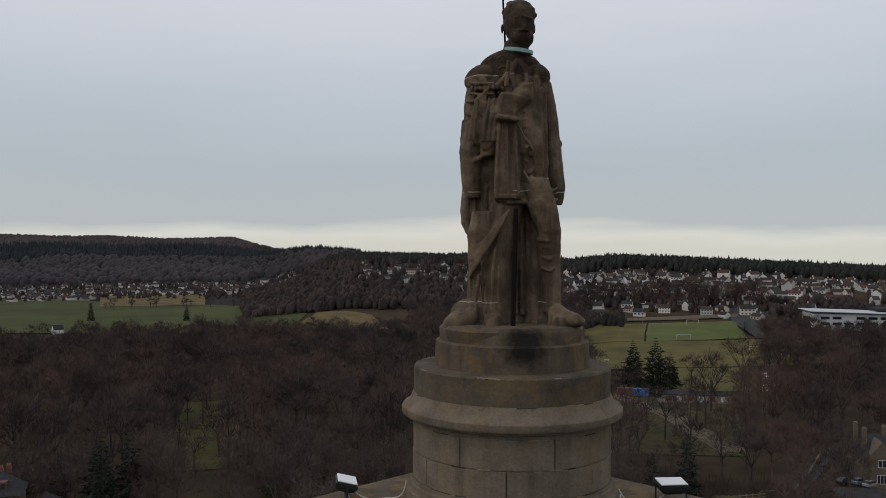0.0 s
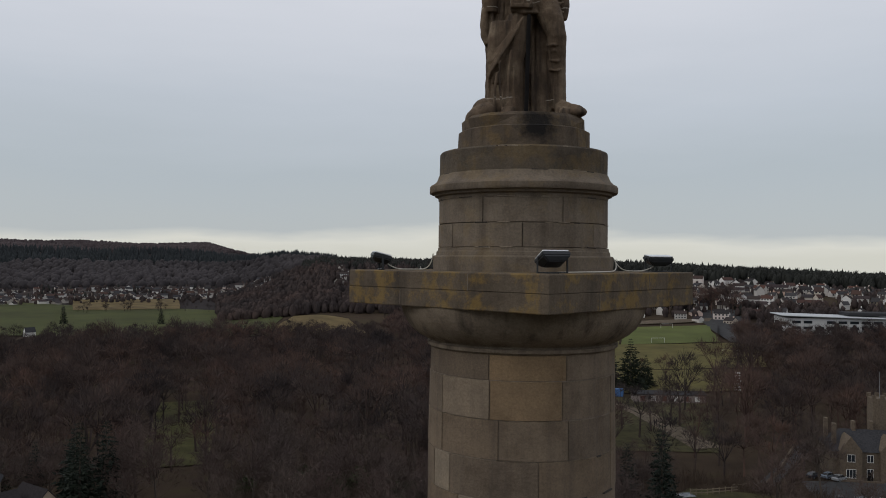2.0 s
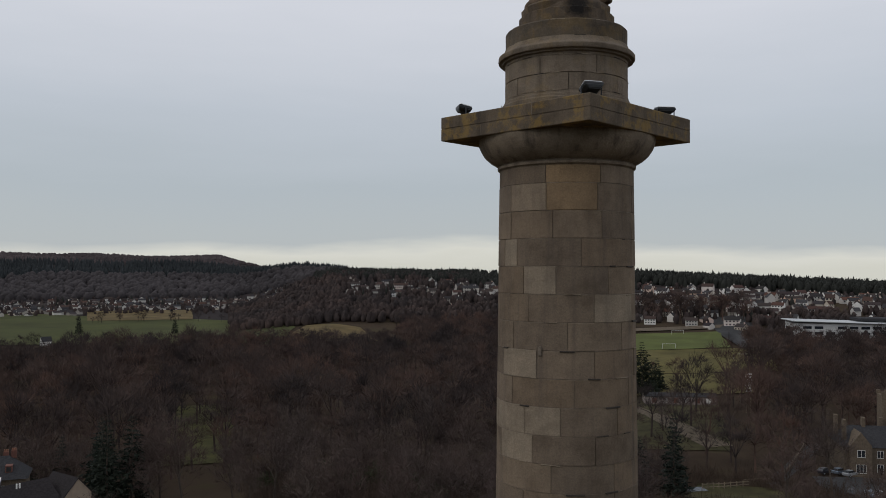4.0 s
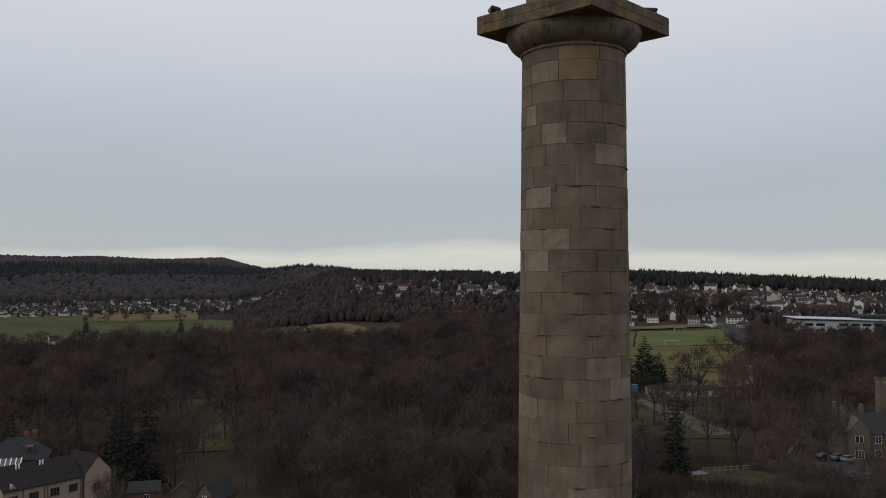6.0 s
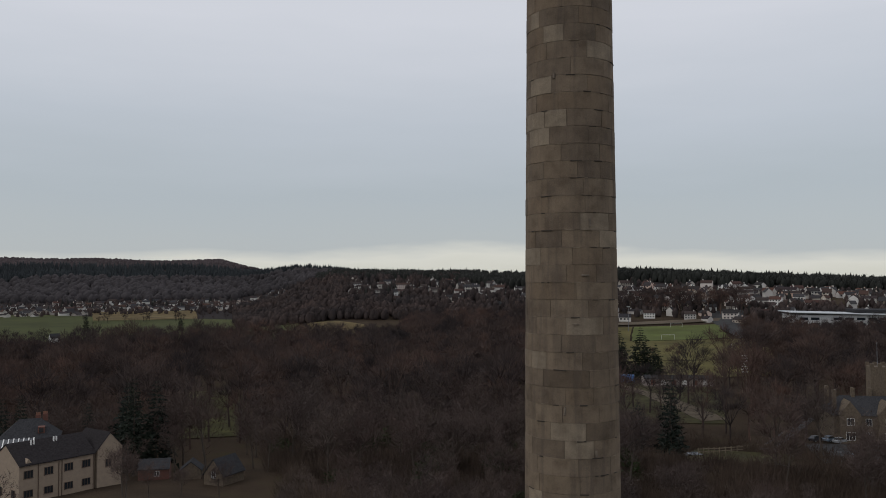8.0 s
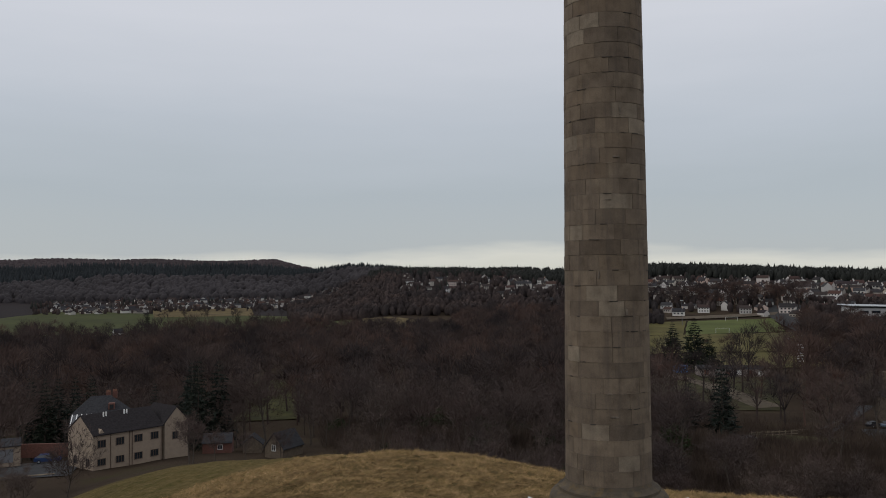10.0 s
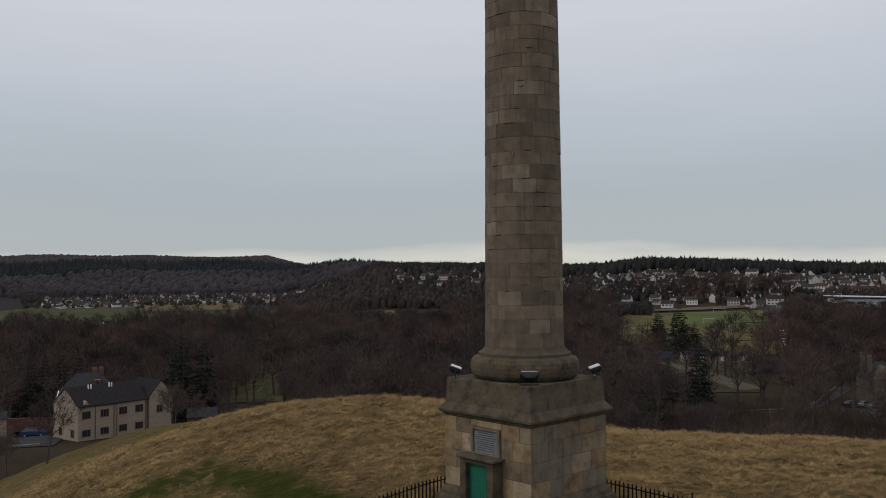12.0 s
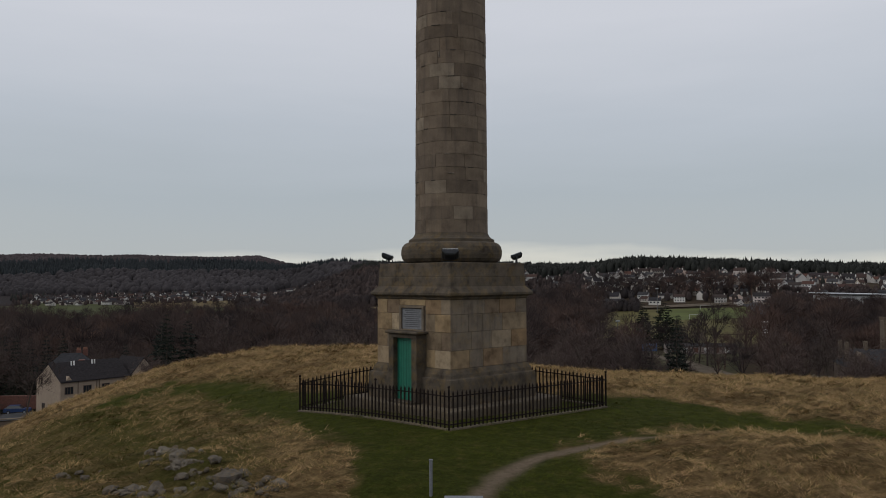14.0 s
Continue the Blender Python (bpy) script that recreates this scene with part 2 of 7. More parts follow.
def add_box(bm, centre, size, turn=Matrix(), bevel=0.0):
    r = bmesh.ops.create_cube(bm, size=1.0)
    vs = r["verts"]
    bmesh.ops.scale(bm, vec=size, verts=vs)
    if bevel:
        es = list({e for v in vs for e in v.link_edges})
        g = bmesh.ops.bevel(bm, geom=es, offset=bevel, segments=1, affect="EDGES")
        vs = list({v for f in g["faces"] for v in f.verts} | {v for v in vs if v.is_valid})
    bmesh.ops.transform(bm, matrix=Matrix.Translation(centre) @ turn, verts=vs)
    return vs


def box_mesh(centre, size, bevel=0.0, turn=Matrix()):
    bm = bmesh.new()
    add_box(bm, centre, size, turn, bevel)
    return bm


def add_tube(bm, a, b, ra, rb, sides=6, cap=True):
    a, b = Vector(a), Vector(b)
    q = (b - a).to_track_quat("Z", "Y")
    rings = []
    for p, r in ((a, ra), (b, rb)):
        rings.append([bm.verts.new(p + q @ Vector((r * math.cos(k * math.tau / sides), r * math.sin(k * math.tau / sides), 0))) for k in range(sides)])
    for k in range(sides):
        bm.faces.new((rings[0][k], rings[0][(k + 1) % sides], rings[1][(k + 1) % sides], rings[1][k]))
    if cap:
        bm.faces.new(rings[1])
        bm.faces.new(rings[0][::-1])


def lathe_mesh(profile, sides=72, closed=True, wobble=0.0):
    bm = bmesh.new()
    rings = []
    for r, z in profile:
        rings.append([bm.verts.new(((r + wobble * noise.noise((9 * math.cos(k * math.tau / sides), 9 * math.sin(k * math.tau / sides), z * 6))) * math.cos(k * math.tau / sides),
                                    (r + wobble * noise.noise((9 * math.cos(k * math.tau / sides), 9 * math.sin(k * math.tau / sides), z * 6))) * math.sin(k * math.tau / sides), z)) for k in range(sides)])
    for lo, hi in zip(rings, rings[1:]):
        for k in range(sides):
            bm.faces.new((lo[k], lo[(k + 1) % sides], hi[(k + 1) % sides], hi[k]))
    if closed:
        bm.faces.new(rings[0][::-1])
        bm.faces.new(rings[-1])
    return bm


def prism_mesh(profile, turn=45.0):
    """A square block with a moulded side: rows of half diagonal and height."""
    bm = bmesh.new()
    rings = []
    for r, z in profile:
        rings.append([bm.verts.new((r * math.cos(radians(90 * k + turn - 45)), r * math.sin(radians(90 * k + turn - 45)), z)) for k in range(4)])
    for lo, hi in zip(rings, rings[1:]):
        for k in range(4):
            bm.faces.new((lo[k], lo[(k + 1) % 4], hi[(k + 1) % 4], hi[k]))
    bm.faces.new(rings[0][::-1])
    bm.faces.new(rings[-1])
    return bm


# ---- the lie of the land ----
LEFT = ([0, 100, 130, 165, 200, 300, 560, 650, 760, 840, 950, 1060, 1150, 1300, 1600, 1900, 4500], [-18, -18, -18.6, -23.5, -24.5, -26.5, -26, -25, -23.5, -22, -19.5, -16, -5, 13, 37, 49, 32])
MIDDLE = ([0, 100, 130, 165, 200, 300, 560, 650, 730, 830, 920, 1000, 1100, 1500, 4500], [-18, -18, -18.6, -23.5, -24.5, -26.5, -25, -18, -8, 4, 10, 15, 16.5, 10, -30])
RIGHT = ([0, 100, 130, 165, 200, 300, 414, 470, 520, 600, 660, 722, 765, 830, 1000, 4500], [-18, -18, -18.6, -23.5, -24.2, -23.0, -20.5, -18.2, -15.5, -6.5, 1.0, 6.0, 13.0, 15.0, 8, -40])


def valley(x, y):
    r = np.hypot(x, y)
    b = np.arctan2(x, np.maximum(y, 1e-3))
    left, middle, right = (np.interp(r, *p) for p in (LEFT, MIDDLE, RIGHT))
    far = np.clip((r - 1150) / 200, 0, 1)
    wl = np.clip((-0.12 - 0.062 * far - b) / (0.1 - 0.035 * far), 0, 1)
    wr = np.clip((b - 0.08) / 0.12, 0, 1)
    z = left * wl + right * wr + middle * (1 - wl - wr)
    z = z - 9 * np.clip((b - 0.24) / 0.26, 0, 1) * np.clip((r - 640) / 110, 0, 1)
    z = z + 12 * np.exp(-(((b + 0.155) / 0.055) ** 2)) * np.clip((r - 1080) / 160, 0, 1)
    z = z + 2.6 * np.exp(-(((x + 74) / 24) ** 2 + ((y - 590) / 36) ** 2))
    behind = np.clip(-y / 60, 0, 1)
    z = z * (1 - behind) - 20 * behind
    waves = 2.2 * np.sin(x * 0.011 + 1.3) * np.cos(y * 0.009) + 1.4 * np.sin(x * 0.023 + y * 0.017)
    return z + waves * np.clip((r - 900) / 400, 0, 1)


def hilltop(x, y):
    c = np.minimum(x + 0.4 * np.maximum(y, 0), 0)
    k = np.clip((x + 10) / 22, 0, 1)
    k = 0.0007 + 0.0019 * k * k * (3 - 2 * k)
    z = -0.2 - 0.0105 * c * c - 0.03 * np.maximum(x, 0) - k * np.maximum(y, 0) ** 2
    z = z - 0.010 * np.maximum(-y - 8, 0) ** 2
    z = z - 1.2 * np.exp(-(((x + 29) / 9) ** 2 + ((y - 40) / 19) ** 2))
    z = z + 0.55 * np.exp(-(((x - 9.5) / 4.2) ** 2 + ((y + 9.0) / 3.0) ** 2))
    lumps = 0.10 * np.sin(x * 0.9 + 1.7 * np.sin(y * 0.6)) * np.sin(y * 0.8 + 0.5) + 0.05 * np.sin(2.1 * x + y) * np.sin(1.9 * y - 0.7 * x)
    keep = np.clip((np.hypot(x, y) - 6) / 6, 0, 1)
    humps = 0.075 * np.sin(6.3 * x + 2.0 * np.sin(2.3 * y)) * np.sin(5.7 * y + 2.0 * np.sin(2.9 * x)) + 0.08 * np.sin(3.1 * x - 2.2 * y) * np.sin(3.7 * y + 1.4 * x)
    return z + (lumps + humps * np.clip((np.hypot(x, y) - 7) / 3, 0, 1) * (1 - lawn(x, y))) * keep


def rim(x, y):
    """1 at the hilltop's rim, more beyond it."""
    return np.hypot(x / 36, (y - 11) / 28)


def spur(x, y):
    """The hill runs out gently towards the houses."""
    return np.exp(-(((np.arctan2(x, y - 11) + 0.66) / 0.40) ** 2))


def ground_z(x, y):
    x, y = np.asarray(x, float), np.asarray(y, float)
    g = spur(x, y)
    s = np.clip((rim(x, y) - 0.93 + 0.10 * g) / (1.35 + 2.7 * g), 0, 1)
    s = (s * s * (3 - 2 * s)) * (1 - 0.5 * g) + s * 0.5 * g
    return hilltop(np.clip(x, -60, 60), np.clip(y, -45, 65)) * (1 - s) + valley(x, y) * s


def gz(x, y):
    return float(ground_z(x, y))


PATH_LINE = [(11.5, -4.6), (9.0, -5.1), (7.3, -5.5), (6.4, -5.7), (5.2, -6.3), (4.1, -7.25), (3.0, -8.25), (1.9, -9.5), (1.2, -10.8), (0.8, -12.2), (0.6, -14), (0.4, -18)]


def near_path(x, y):
    d = np.full(np.shape(x), 99.0)
    for (ax, ay), (bx, by) in zip(PATH_LINE, PATH_LINE[1:]):
        ux, uy = bx - ax, by - ay
        k = np.clip(((x - ax) * ux + (y - ay) * uy) / (ux * ux + uy * uy), 0, 1)
        d = np.minimum(d, np.hypot(x - ax - k * ux, y - ay - k * uy))
    return d


def wander(x, y):
    return 0.5 * np.sin(1.1 * x + 0.7 * y) + 0.35 * np.sin(2.3 * x - 1.9 * y + 1) + 0.25 * np.sin(4.1 * y + 3.3 * x)


def lawn(x, y):
    """1 on the mown grass round the railing, 0 on the rough straw grass."""
    w = 0.9 * wander(x, y) + 0.6 * np.sin(5.1 * x + 2 * np.sin(3 * y)) * np.sin(4.3 * y + x)
    back = np.interp(x, [-18, -14.4, -6.4, 0, 7.8, 9.4, 10.8, 12.5, 13.5, 20], [17, 13.8, 4.1, 3.0, 3.0, 1.3, -0.6, -1.3, -3.4, -9]) - y + w
    front = 0.7 * (y - np.interp(x, [-15, -11.2, -9, -7.1, -5.4, -4.6, -3.8, -3.1, -2.4, -2.0, -1.5], [10.5, 6.1, 2.0, -1.2, -3.1, -5.2, -6.6, -7.6, -8.8, -11.5, -17])) + w
    mound = (np.hypot((x - 9.5) / 5.6, (y + 9.3) / 4.6) - 1) * 4 + w
    d = np.minimum(np.minimum(back, front), mound)
    d = np.minimum(d, (np.where(x < 0, 22, 30) - np.hypot(x, y)) * 0.5 + w)
    d = np.minimum(d, y + 16 + w)
    return np.clip(d / 1.6 + 0.5, 0, 1)


def grid_mesh(name, xs, ys, mat, lift=0.0):
    x, y = np.meshgrid(xs, ys)
    z = ground_z(x, y) + lift
    me = bpy.data.meshes.new(name)
    nx, ny = len(xs), len(ys)
    i = np.arange(nx * ny).reshape(ny, nx)
    faces = np.stack([i[:-1, :-1], i[:-1, 1:], i[1:, 1:], i[1:, :-1]], -1).reshape(-1, 4)
    me.from_pydata(np.stack([x, y, z], -1).reshape(-1, 3).tolist(), [], faces.tolist())
    me.materials.append(mat)
    me.polygons.foreach_set("use_smooth", [True] * len(me.polygons))
    return new(name, me), x, y


def steps(dense_lo, dense_hi, step, end_lo, end_hi, growth=1.09):
    mid = list(np.arange(dense_lo, dense_hi + 1e-6, step))
    out, s = mid[-1], step
    while out < end_hi:
        s *= growth
        out += s
        mid.append(min(out, end_hi))
    out, s = mid[0], step
    while out > end_lo:
        s *= growth
        out -= s
        mid.insert(0, max(out, end_lo))
    return np.array(mid)


def ground_material():
    m, t, b = material("hill_and_valley_ground")
    at = node(t, "Attribute")
    at.attribute_name = "zone"
    s = node(t, "SeparateColor")
    t.links.new(at.outputs["Color"], s.inputs[0])
    straw = ramp_node(t, noise_node(t, 1.6, 8, 0.7), [(0.28, (0.080, 0.055, 0.024)), (0.45, (0.165, 0.110, 0.051)), (0.62, (0.255, 0.175, 0.086)), (0.8, (0.135, 0.088, 0.040))])
    patch = ramp_node(t, noise_node(t, 0.42, 7, 0.7), [(0.47, (0, 0, 0)), (0.60, (1, 1, 1))])
    straw = mix_node(t, patch, straw, mix_node(t, 0.35, straw, (0.045, 0.050, 0.014)))
    fine = ramp_node(t, noise_node(t, 9, 6, 0.75), [(0.3, (0.6, 0.6, 0.6)), (0.7, (1.3, 1.3, 1.3))])
    straw = mix_node(t, 1.0, straw, fine, "MULTIPLY")
    mown = ramp_node(t, noise_node(t, 2.4, 8, 0.7), [(0.3, (0.032, 0.038, 0.007)), (0.5, (0.048, 0.056, 0.010)), (0.63, (0.072, 0.068, 0.016)), (0.76, (0.13, 0.098, 0.036))])
    mown = mix_node(t, 1.0, mown, fine, "MULTIPLY")
    floor = ramp_node(t, noise_node(t, 0.06, 8, 0.65), [(0.3, (0.036, 0.027, 0.020)), (0.55, (0.056, 0.041, 0.029)), (0.75, (0.050, 0.047, 0.022))])
    gravel = ramp_node(t, noise_node(t, 7, 8, 0.75), [(0.3, (0.145, 0.108, 0.074)), (0.7, (0.235, 0.182, 0.130))])
    c = mix_node(t, s.outputs[0], straw, mown)
    floor = mix_node(t, at.outputs["Alpha"], (0.034, 0.029, 0.029), floor)
    c = mix_node(t, s.outputs[2], c, floor)
    c = mix_node(t, s.outputs[1], c, gravel)
    t.links.new(c, b.inputs["Base Color"])
    b.inputs["Roughness"].default_value = 0.95
    b.inputs["Specular IOR Level"].default_value = 0.03
    bump_node(t, b, noise_node(t, 2.6, 9, 0.78), 1.0, 0.22)
    return m


XS = steps(-24, 24, 0.25, -4500, 4500, 1.035)
YS = steps(-17, 20, 0.25, -3000, 4700, 1.035)
ground, gx, gy = grid_mesh("ground", XS, YS, ground_material())
zone = np.zeros((gx.size, 4))
fx, fy = gx.ravel(), gy.ravel()
zone[:, 0] = lawn(fx, fy)
rough_green = np.clip((-4 - fx - 0.45 * np.maximum(fy, 0)) / 2.5, 0, 1) * np.clip((15 - fy) / 6, 0, 1)
zone[:, 0] = np.maximum(zone[:, 0], rough_green * np.clip(0.62 + 0.30 * wander(fx * 0.9, fy * 0.9), 0.2, 0.9))
zone[:, 1] = np.clip((0.23 + 0.06 * wander(fx * 2, fy * 2) - near_path(fx, fy)) / 0.22 + 0.5, 0, 1) * np.clip((9.0 - fx) / 4, 0, 1)
inside = np.maximum(np.abs(fx + fy), np.abs(fx - fy)) / math.sqrt(2)
zone[:, 1] = np.maximum(zone[:, 1], 0.25 * (inside < 3.95) * (wander(fx, fy) > -0.2))
zone[:, 2] = np.clip((rim(fx, fy) - 1.45 - 0.95 * spur(fx, fy) * (fy > 11)) / 0.4, 0, 1)
zone[:, 0] = np.maximum(zone[:, 0], 0.45 * spur(fx, fy) * np.clip((rim(fx, fy) - 1.1) / 0.4, 0, 1) * (fy > 11))
zone[:, 3] = np.clip((750 - np.hypot(fx, fy)) / 60, 0, 1)
att = ground.data.color_attributes.new("zone", "FLOAT_COLOR", "POINT")
att.data.foreach_set("color", zone.ravel())
tagged(ground, "grassy hilltop falling away to a wooded valley and far ridges", "ground", kind="structure")


def sheet(name, corners, nu, nv, mat, lift, label, category="field"):
    """A field, court or road laid on the ground between four corners."""
    a, b2, c, d = (Vector((*p, 0)) for p in corners)
    bm = bmesh.new()
    rows = []
    for j in range(nv + 1):
        row = []
        for i in range(nu + 1):
            u, v = i / nu, j / nv
            p = (a * (1 - u) + b2 * u) * (1 - v) + (d * (1 - u) + c * u) * v
            e = 0.02 * min((b2 - a).length, (d - a).length)
            if i in (0, nu) or j in (0, nv):
                p = p + Vector((noise.noise(p * 0.05), noise.noise(p * 0.05 + Vector((5, 3, 1))), 0)) * e
            row.append(bm.verts.new((p.x, p.y, gz(p.x, p.y) + lift)))
        rows.append(row)
    for lo, hi in zip(rows, rows[1:]):
        for i in range(nu):
            bm.faces.new((lo[i], lo[i + 1], hi[i + 1], hi[i]))
    bmesh.ops.solidify(bm, geom=list(bm.faces), thickness=-0.1)
    ob = link_mesh(name, bm, mat)
    return tagged(ob, label, category, kind="structure")

# ---- the monument ----
monument = thing("column_monument", "tall sandstone column on a square pedestal, crowning a grassy hill", "monument")
part("footing", prism_mesh([(3.9, -0.35), (3.9, 0.0), (3.87, 0.05)]), M_FOOTING, monument, "low stone footing slab")
part("pedestal_base", prism_mesh([(3.0, -0.1), (3.0, 0.86), (2.98, 0.93), (2.86, 0.97), (2.84, 1.08), (2.73, 1.22), (2.69, 1.26)]), M_PLINTH, monument, "moulded pedestal base course")
die = part("pedestal_die", prism_mesh([(2.655, 1.2), (2.655, 3.56)]), M_MORTAR, monument, "square ashlar pedestal body")
part("cornice", prism_mesh([(2.69, 3.54), (2.74, 3.58), (2.76, 3.64), (2.86, 3.66), (2.92, 3.70), (2.925, 3.77), (2.90, 3.79), (2.66, 3.99)]), M_PLINTH, monument, "moulded cornice with green growth")
part("blocking_course", prism_mesh([(2.655, 3.985), (2.64, 4.30), (2.625, 4.315), (2.635, 4.33), (2.595, 4.78), (2.57, 4.80)]), M_PLINTH, monument, "tapering stone block above the cornice")
part("column_base", lathe_mesh([(1.60, 4.80), (1.70, 4.86), (1.785, 4.96), (1.82, 5.10), (1.82, 5.24), (1.785, 5.38), (1.70, 5.49), (1.60, 5.535), (1.545, 5.55), (1.545, 5.64), (1.50, 5.66), (1.43, 5.70), (1.365, 5.77), (1.325, 5.86)], wobble=0.012), M_PLINTH, monument, "swelling round base moulding")


def shaft_radius(z):
    k = (z - 5.86) / (24.0 - 5.86)
    return 1.312 - 0.152 * k + 0.018 * math.sin(math.pi * k)


def arc_stone(r0, r1, z0, z1, a0, a1, inner, push=0.0):
    """A curved ashlar block with chamfered edges."""
    bm = bmesh.new()
    g, c = 0.002, 0.006
    rm = (r0 + r1) / 2
    n = max(2, int((a1 - a0) / 0.16))
    cols = [(a0 + g / rm, 1), (a0 + (g + c) / rm, 0)]
    cols += [(a0 + (a1 - a0) * k / n, 0) for k in range(1, n)]
    cols += [(a1 - (g + c) / rm, 0), (a1 - g / rm, 1)]
    rows = [(z0 + g, 1), (z0 + g + c, 0), (z1 - g - c, 0), (z1 - g, 1)]
    grid = []
    for z, e in rows:
        r = r0 + (r1 - r0) * (z - z0) / (z1 - z0) + push
        grid.append([bm.verts.new(((r - inner * max(e, f)) * math.cos(a), (r - inner * max(e, f)) * math.sin(a), z)) for a, f in cols])
    for lo, hi in zip(grid, grid[1:]):
        for k in range(len(cols) - 1):
            bm.faces.new((lo[k], lo[k + 1], hi[k + 1], hi[k]))
    return bm


rng = random.Random(7)
core = [(shaft_radius(z) - 0.013, z) for z in np.linspace(5.84, 24.0, 24)]
shaft = smooth(part("shaft", lathe_mesh(core, 64), M_MORTAR, monument, "tapering round column shaft of coursed ashlar"))
courses = list(np.linspace(5.86, 23.19, 39)) + [23.64, 23.985]
back_stones = []
# paler replacement blocks: height, and from where to where round the shaft
VIEW = -math.pi / 2 - 0.17
REPAIRS = ((22.45, -1.05, -0.75), (21.97, -0.62, -0.13), (21.55, 0.40, 1.15), (20.65, -1.05, -0.40), (19.72, -0.58, -0.07), (19.25, -1.10, -0.46), (17.0, 0.20, 0.95), (13.6, -1.0, -0.55), (10.9, -0.15, 0.45), (9.8, -1.1, -0.65), (7.55, -0.62, 0.05), (6.6, 0.25, 0.8))
FRONT = -math.pi / 2
for row, (z0, z1) in enumerate(zip(courses, courses[1:])):
    count = rng.choice((8, 8, 9, 7))
    start = rng.uniform(0, math.tau)
    if row == len(courses) - 3:
        start, count = FRONT - 0.44, 9
    cuts = [start + math.tau * (k + (rng.uniform(-0.2, 0.2) if k else 0)) / count for k in range(count)]
    repair = [(a0, a1) for z, a0, a1 in REPAIRS if z0 <= z < z1]
    if repair:
        a0, a1 = VIEW + repair[0][0], VIEW + repair[0][1]
        rest = count - 1
        cuts = [a0] + [a1 + (math.tau - a1 + a0) * k / rest + (rng.uniform(-0.06, 0.06) if k else 0) for k in range(rest)]
    cuts.append(cuts[0] + math.tau)
    for k in range(count):
        a0, a1 = cuts[k], cuts[k + 1]
        mid = (a0 + a1) / 2
        push = rng.uniform(-0.006, 0.006)
        bm = arc_stone(shaft_radius(z0), shaft_radius(z1), z0, z1, a0, a1, 0.014, push)
        if math.cos(mid - FRONT) > -0.35:
            mat = M_ASHLAR
            if row == len(courses) - 3 and abs(math.remainder(mid - FRONT, math.tau)) < 0.36:
                mat = M_ORANGE
            elif row == len(courses) - 2 and abs(math.remainder(mid - FRONT, math.tau)) < 0.3:
                mat = M_ORANGE
            elif (repair and k == 0) or rng.random() < 0.04:
                mat = M_PALE
            part("stone", bm, mat, shaft)
        else:
            back_stones.append(bm)
joined = bmesh.new()
for bm in back_stones:
    me = bpy.data.meshes.new("tmp")
    bm.to_mesh(me)
    bm.free()
    joined.from_mesh(me)
    bpy.data.meshes.remove(me)
tagged(part("rear_stones", joined, M_ASHLAR, shaft, "ashlar on the far side of the shaft"), kind="stuff")
# putlog slots and chipped sockets
for az, z, wide, high in ((0.16, 15.62, 0.20, 0.045), (-0.10, 14.35, 0.16, 0.035), (0.02, 7.92, 0.22, 0.05), (-0.12, 8.6, 0.15, 0.04), (0.30, 17.0, 0.06, 0.22), (0.42, 11.0, 0.07, 0.16), (-0.62, 20.9, 0.06, 0.15), (-0.4, 12.1, 0.05, 0.22)):
    a = FRONT + az / shaft_radius(z)
    r = shaft_radius(z)
    part("socket", box_mesh((r * math.cos(a), r * math.sin(a), z), (0.05, wide, high), 0.008, Euler((0.1 * rng.uniform(-1, 1), 0, a)).to_matrix().to_4x4()), M_MORTAR, shaft, "dark chipped socket")

for k in range(100):
    row = rng.randrange(1, len(courses) - 3)
    a = FRONT + rng.uniform(-1.2, 1.2)
    z = courses[row] + rng.uniform(-0.008, 0.008)
    r = shaft_radius(z) - 0.004
    dark = k % 5 < 3
    size = (0.03, rng.uniform(0.08, 0.34), rng.uniform(0.012, 0.032) if dark else rng.uniform(0.008, 0.016))
    part("chip" if dark else "mortar_streak", box_mesh((r * math.cos(a), r * math.sin(a), z), size, 0.005, Euler((rng.uniform(-0.05, 0.05), 0, a)).to_matrix().to_4x4()), M_CHIP if dark else M_PALE, shaft)

smooth(part("capital", lathe_mesh([(1.15, 23.93), (1.195, 23.96), (1.20, 24.0), (1.165, 24.01), (1.175, 24.03), (1.24, 24.055), (1.33, 24.11), (1.42, 24.19), (1.48, 24.28), (1.525, 24.38), (1.54, 24.47)], 96, wobble=0.008), M_CAP, monument, "plain rounded stone capital, soot-stained"))
part("abacus", prism_mesh([(2.185, 24.468), (2.195, 24.478), (2.195, 24.672), (2.180, 24.678), (2.195, 24.684), (2.195, 24.872), (2.18, 24.884)]), M_ABACUS, monument, "thick square top slab with orange lichen")
for u in (-0.62, 0.45):
    for q in range(4):
        a = radians(90 * q - 135)
        nx, ny = math.cos(a), math.sin(a)
        ux, uy = -ny, nx
        h = 2.195 / math.sqrt(2)
        part("joint", box_mesh((nx * h + ux * u, ny * h + uy * u, 24.57 + (0.2 if u > 0 else 0)), (0.012, 0.010, 0.185), 0, Euler((0, 0, a)).to_matrix().to_4x4()), M_MORTAR, monument)
smooth(part("drum_base", lathe_mesh([(1.14, 24.88), (1.14, 25.055), (1.13, 25.07), (1.10, 25.075), (1.095, 25.12), (1.08, 25.13), (1.075, 25.17)], 96, wobble=0.008), M_DRUM, monument, "stone base ring of the statue drum"))
drum = part("statue_drum", lathe_mesh([(1.045, 25.1), (1.045, 25.78)], 64), M_MORTAR, monument, "round stone drum")
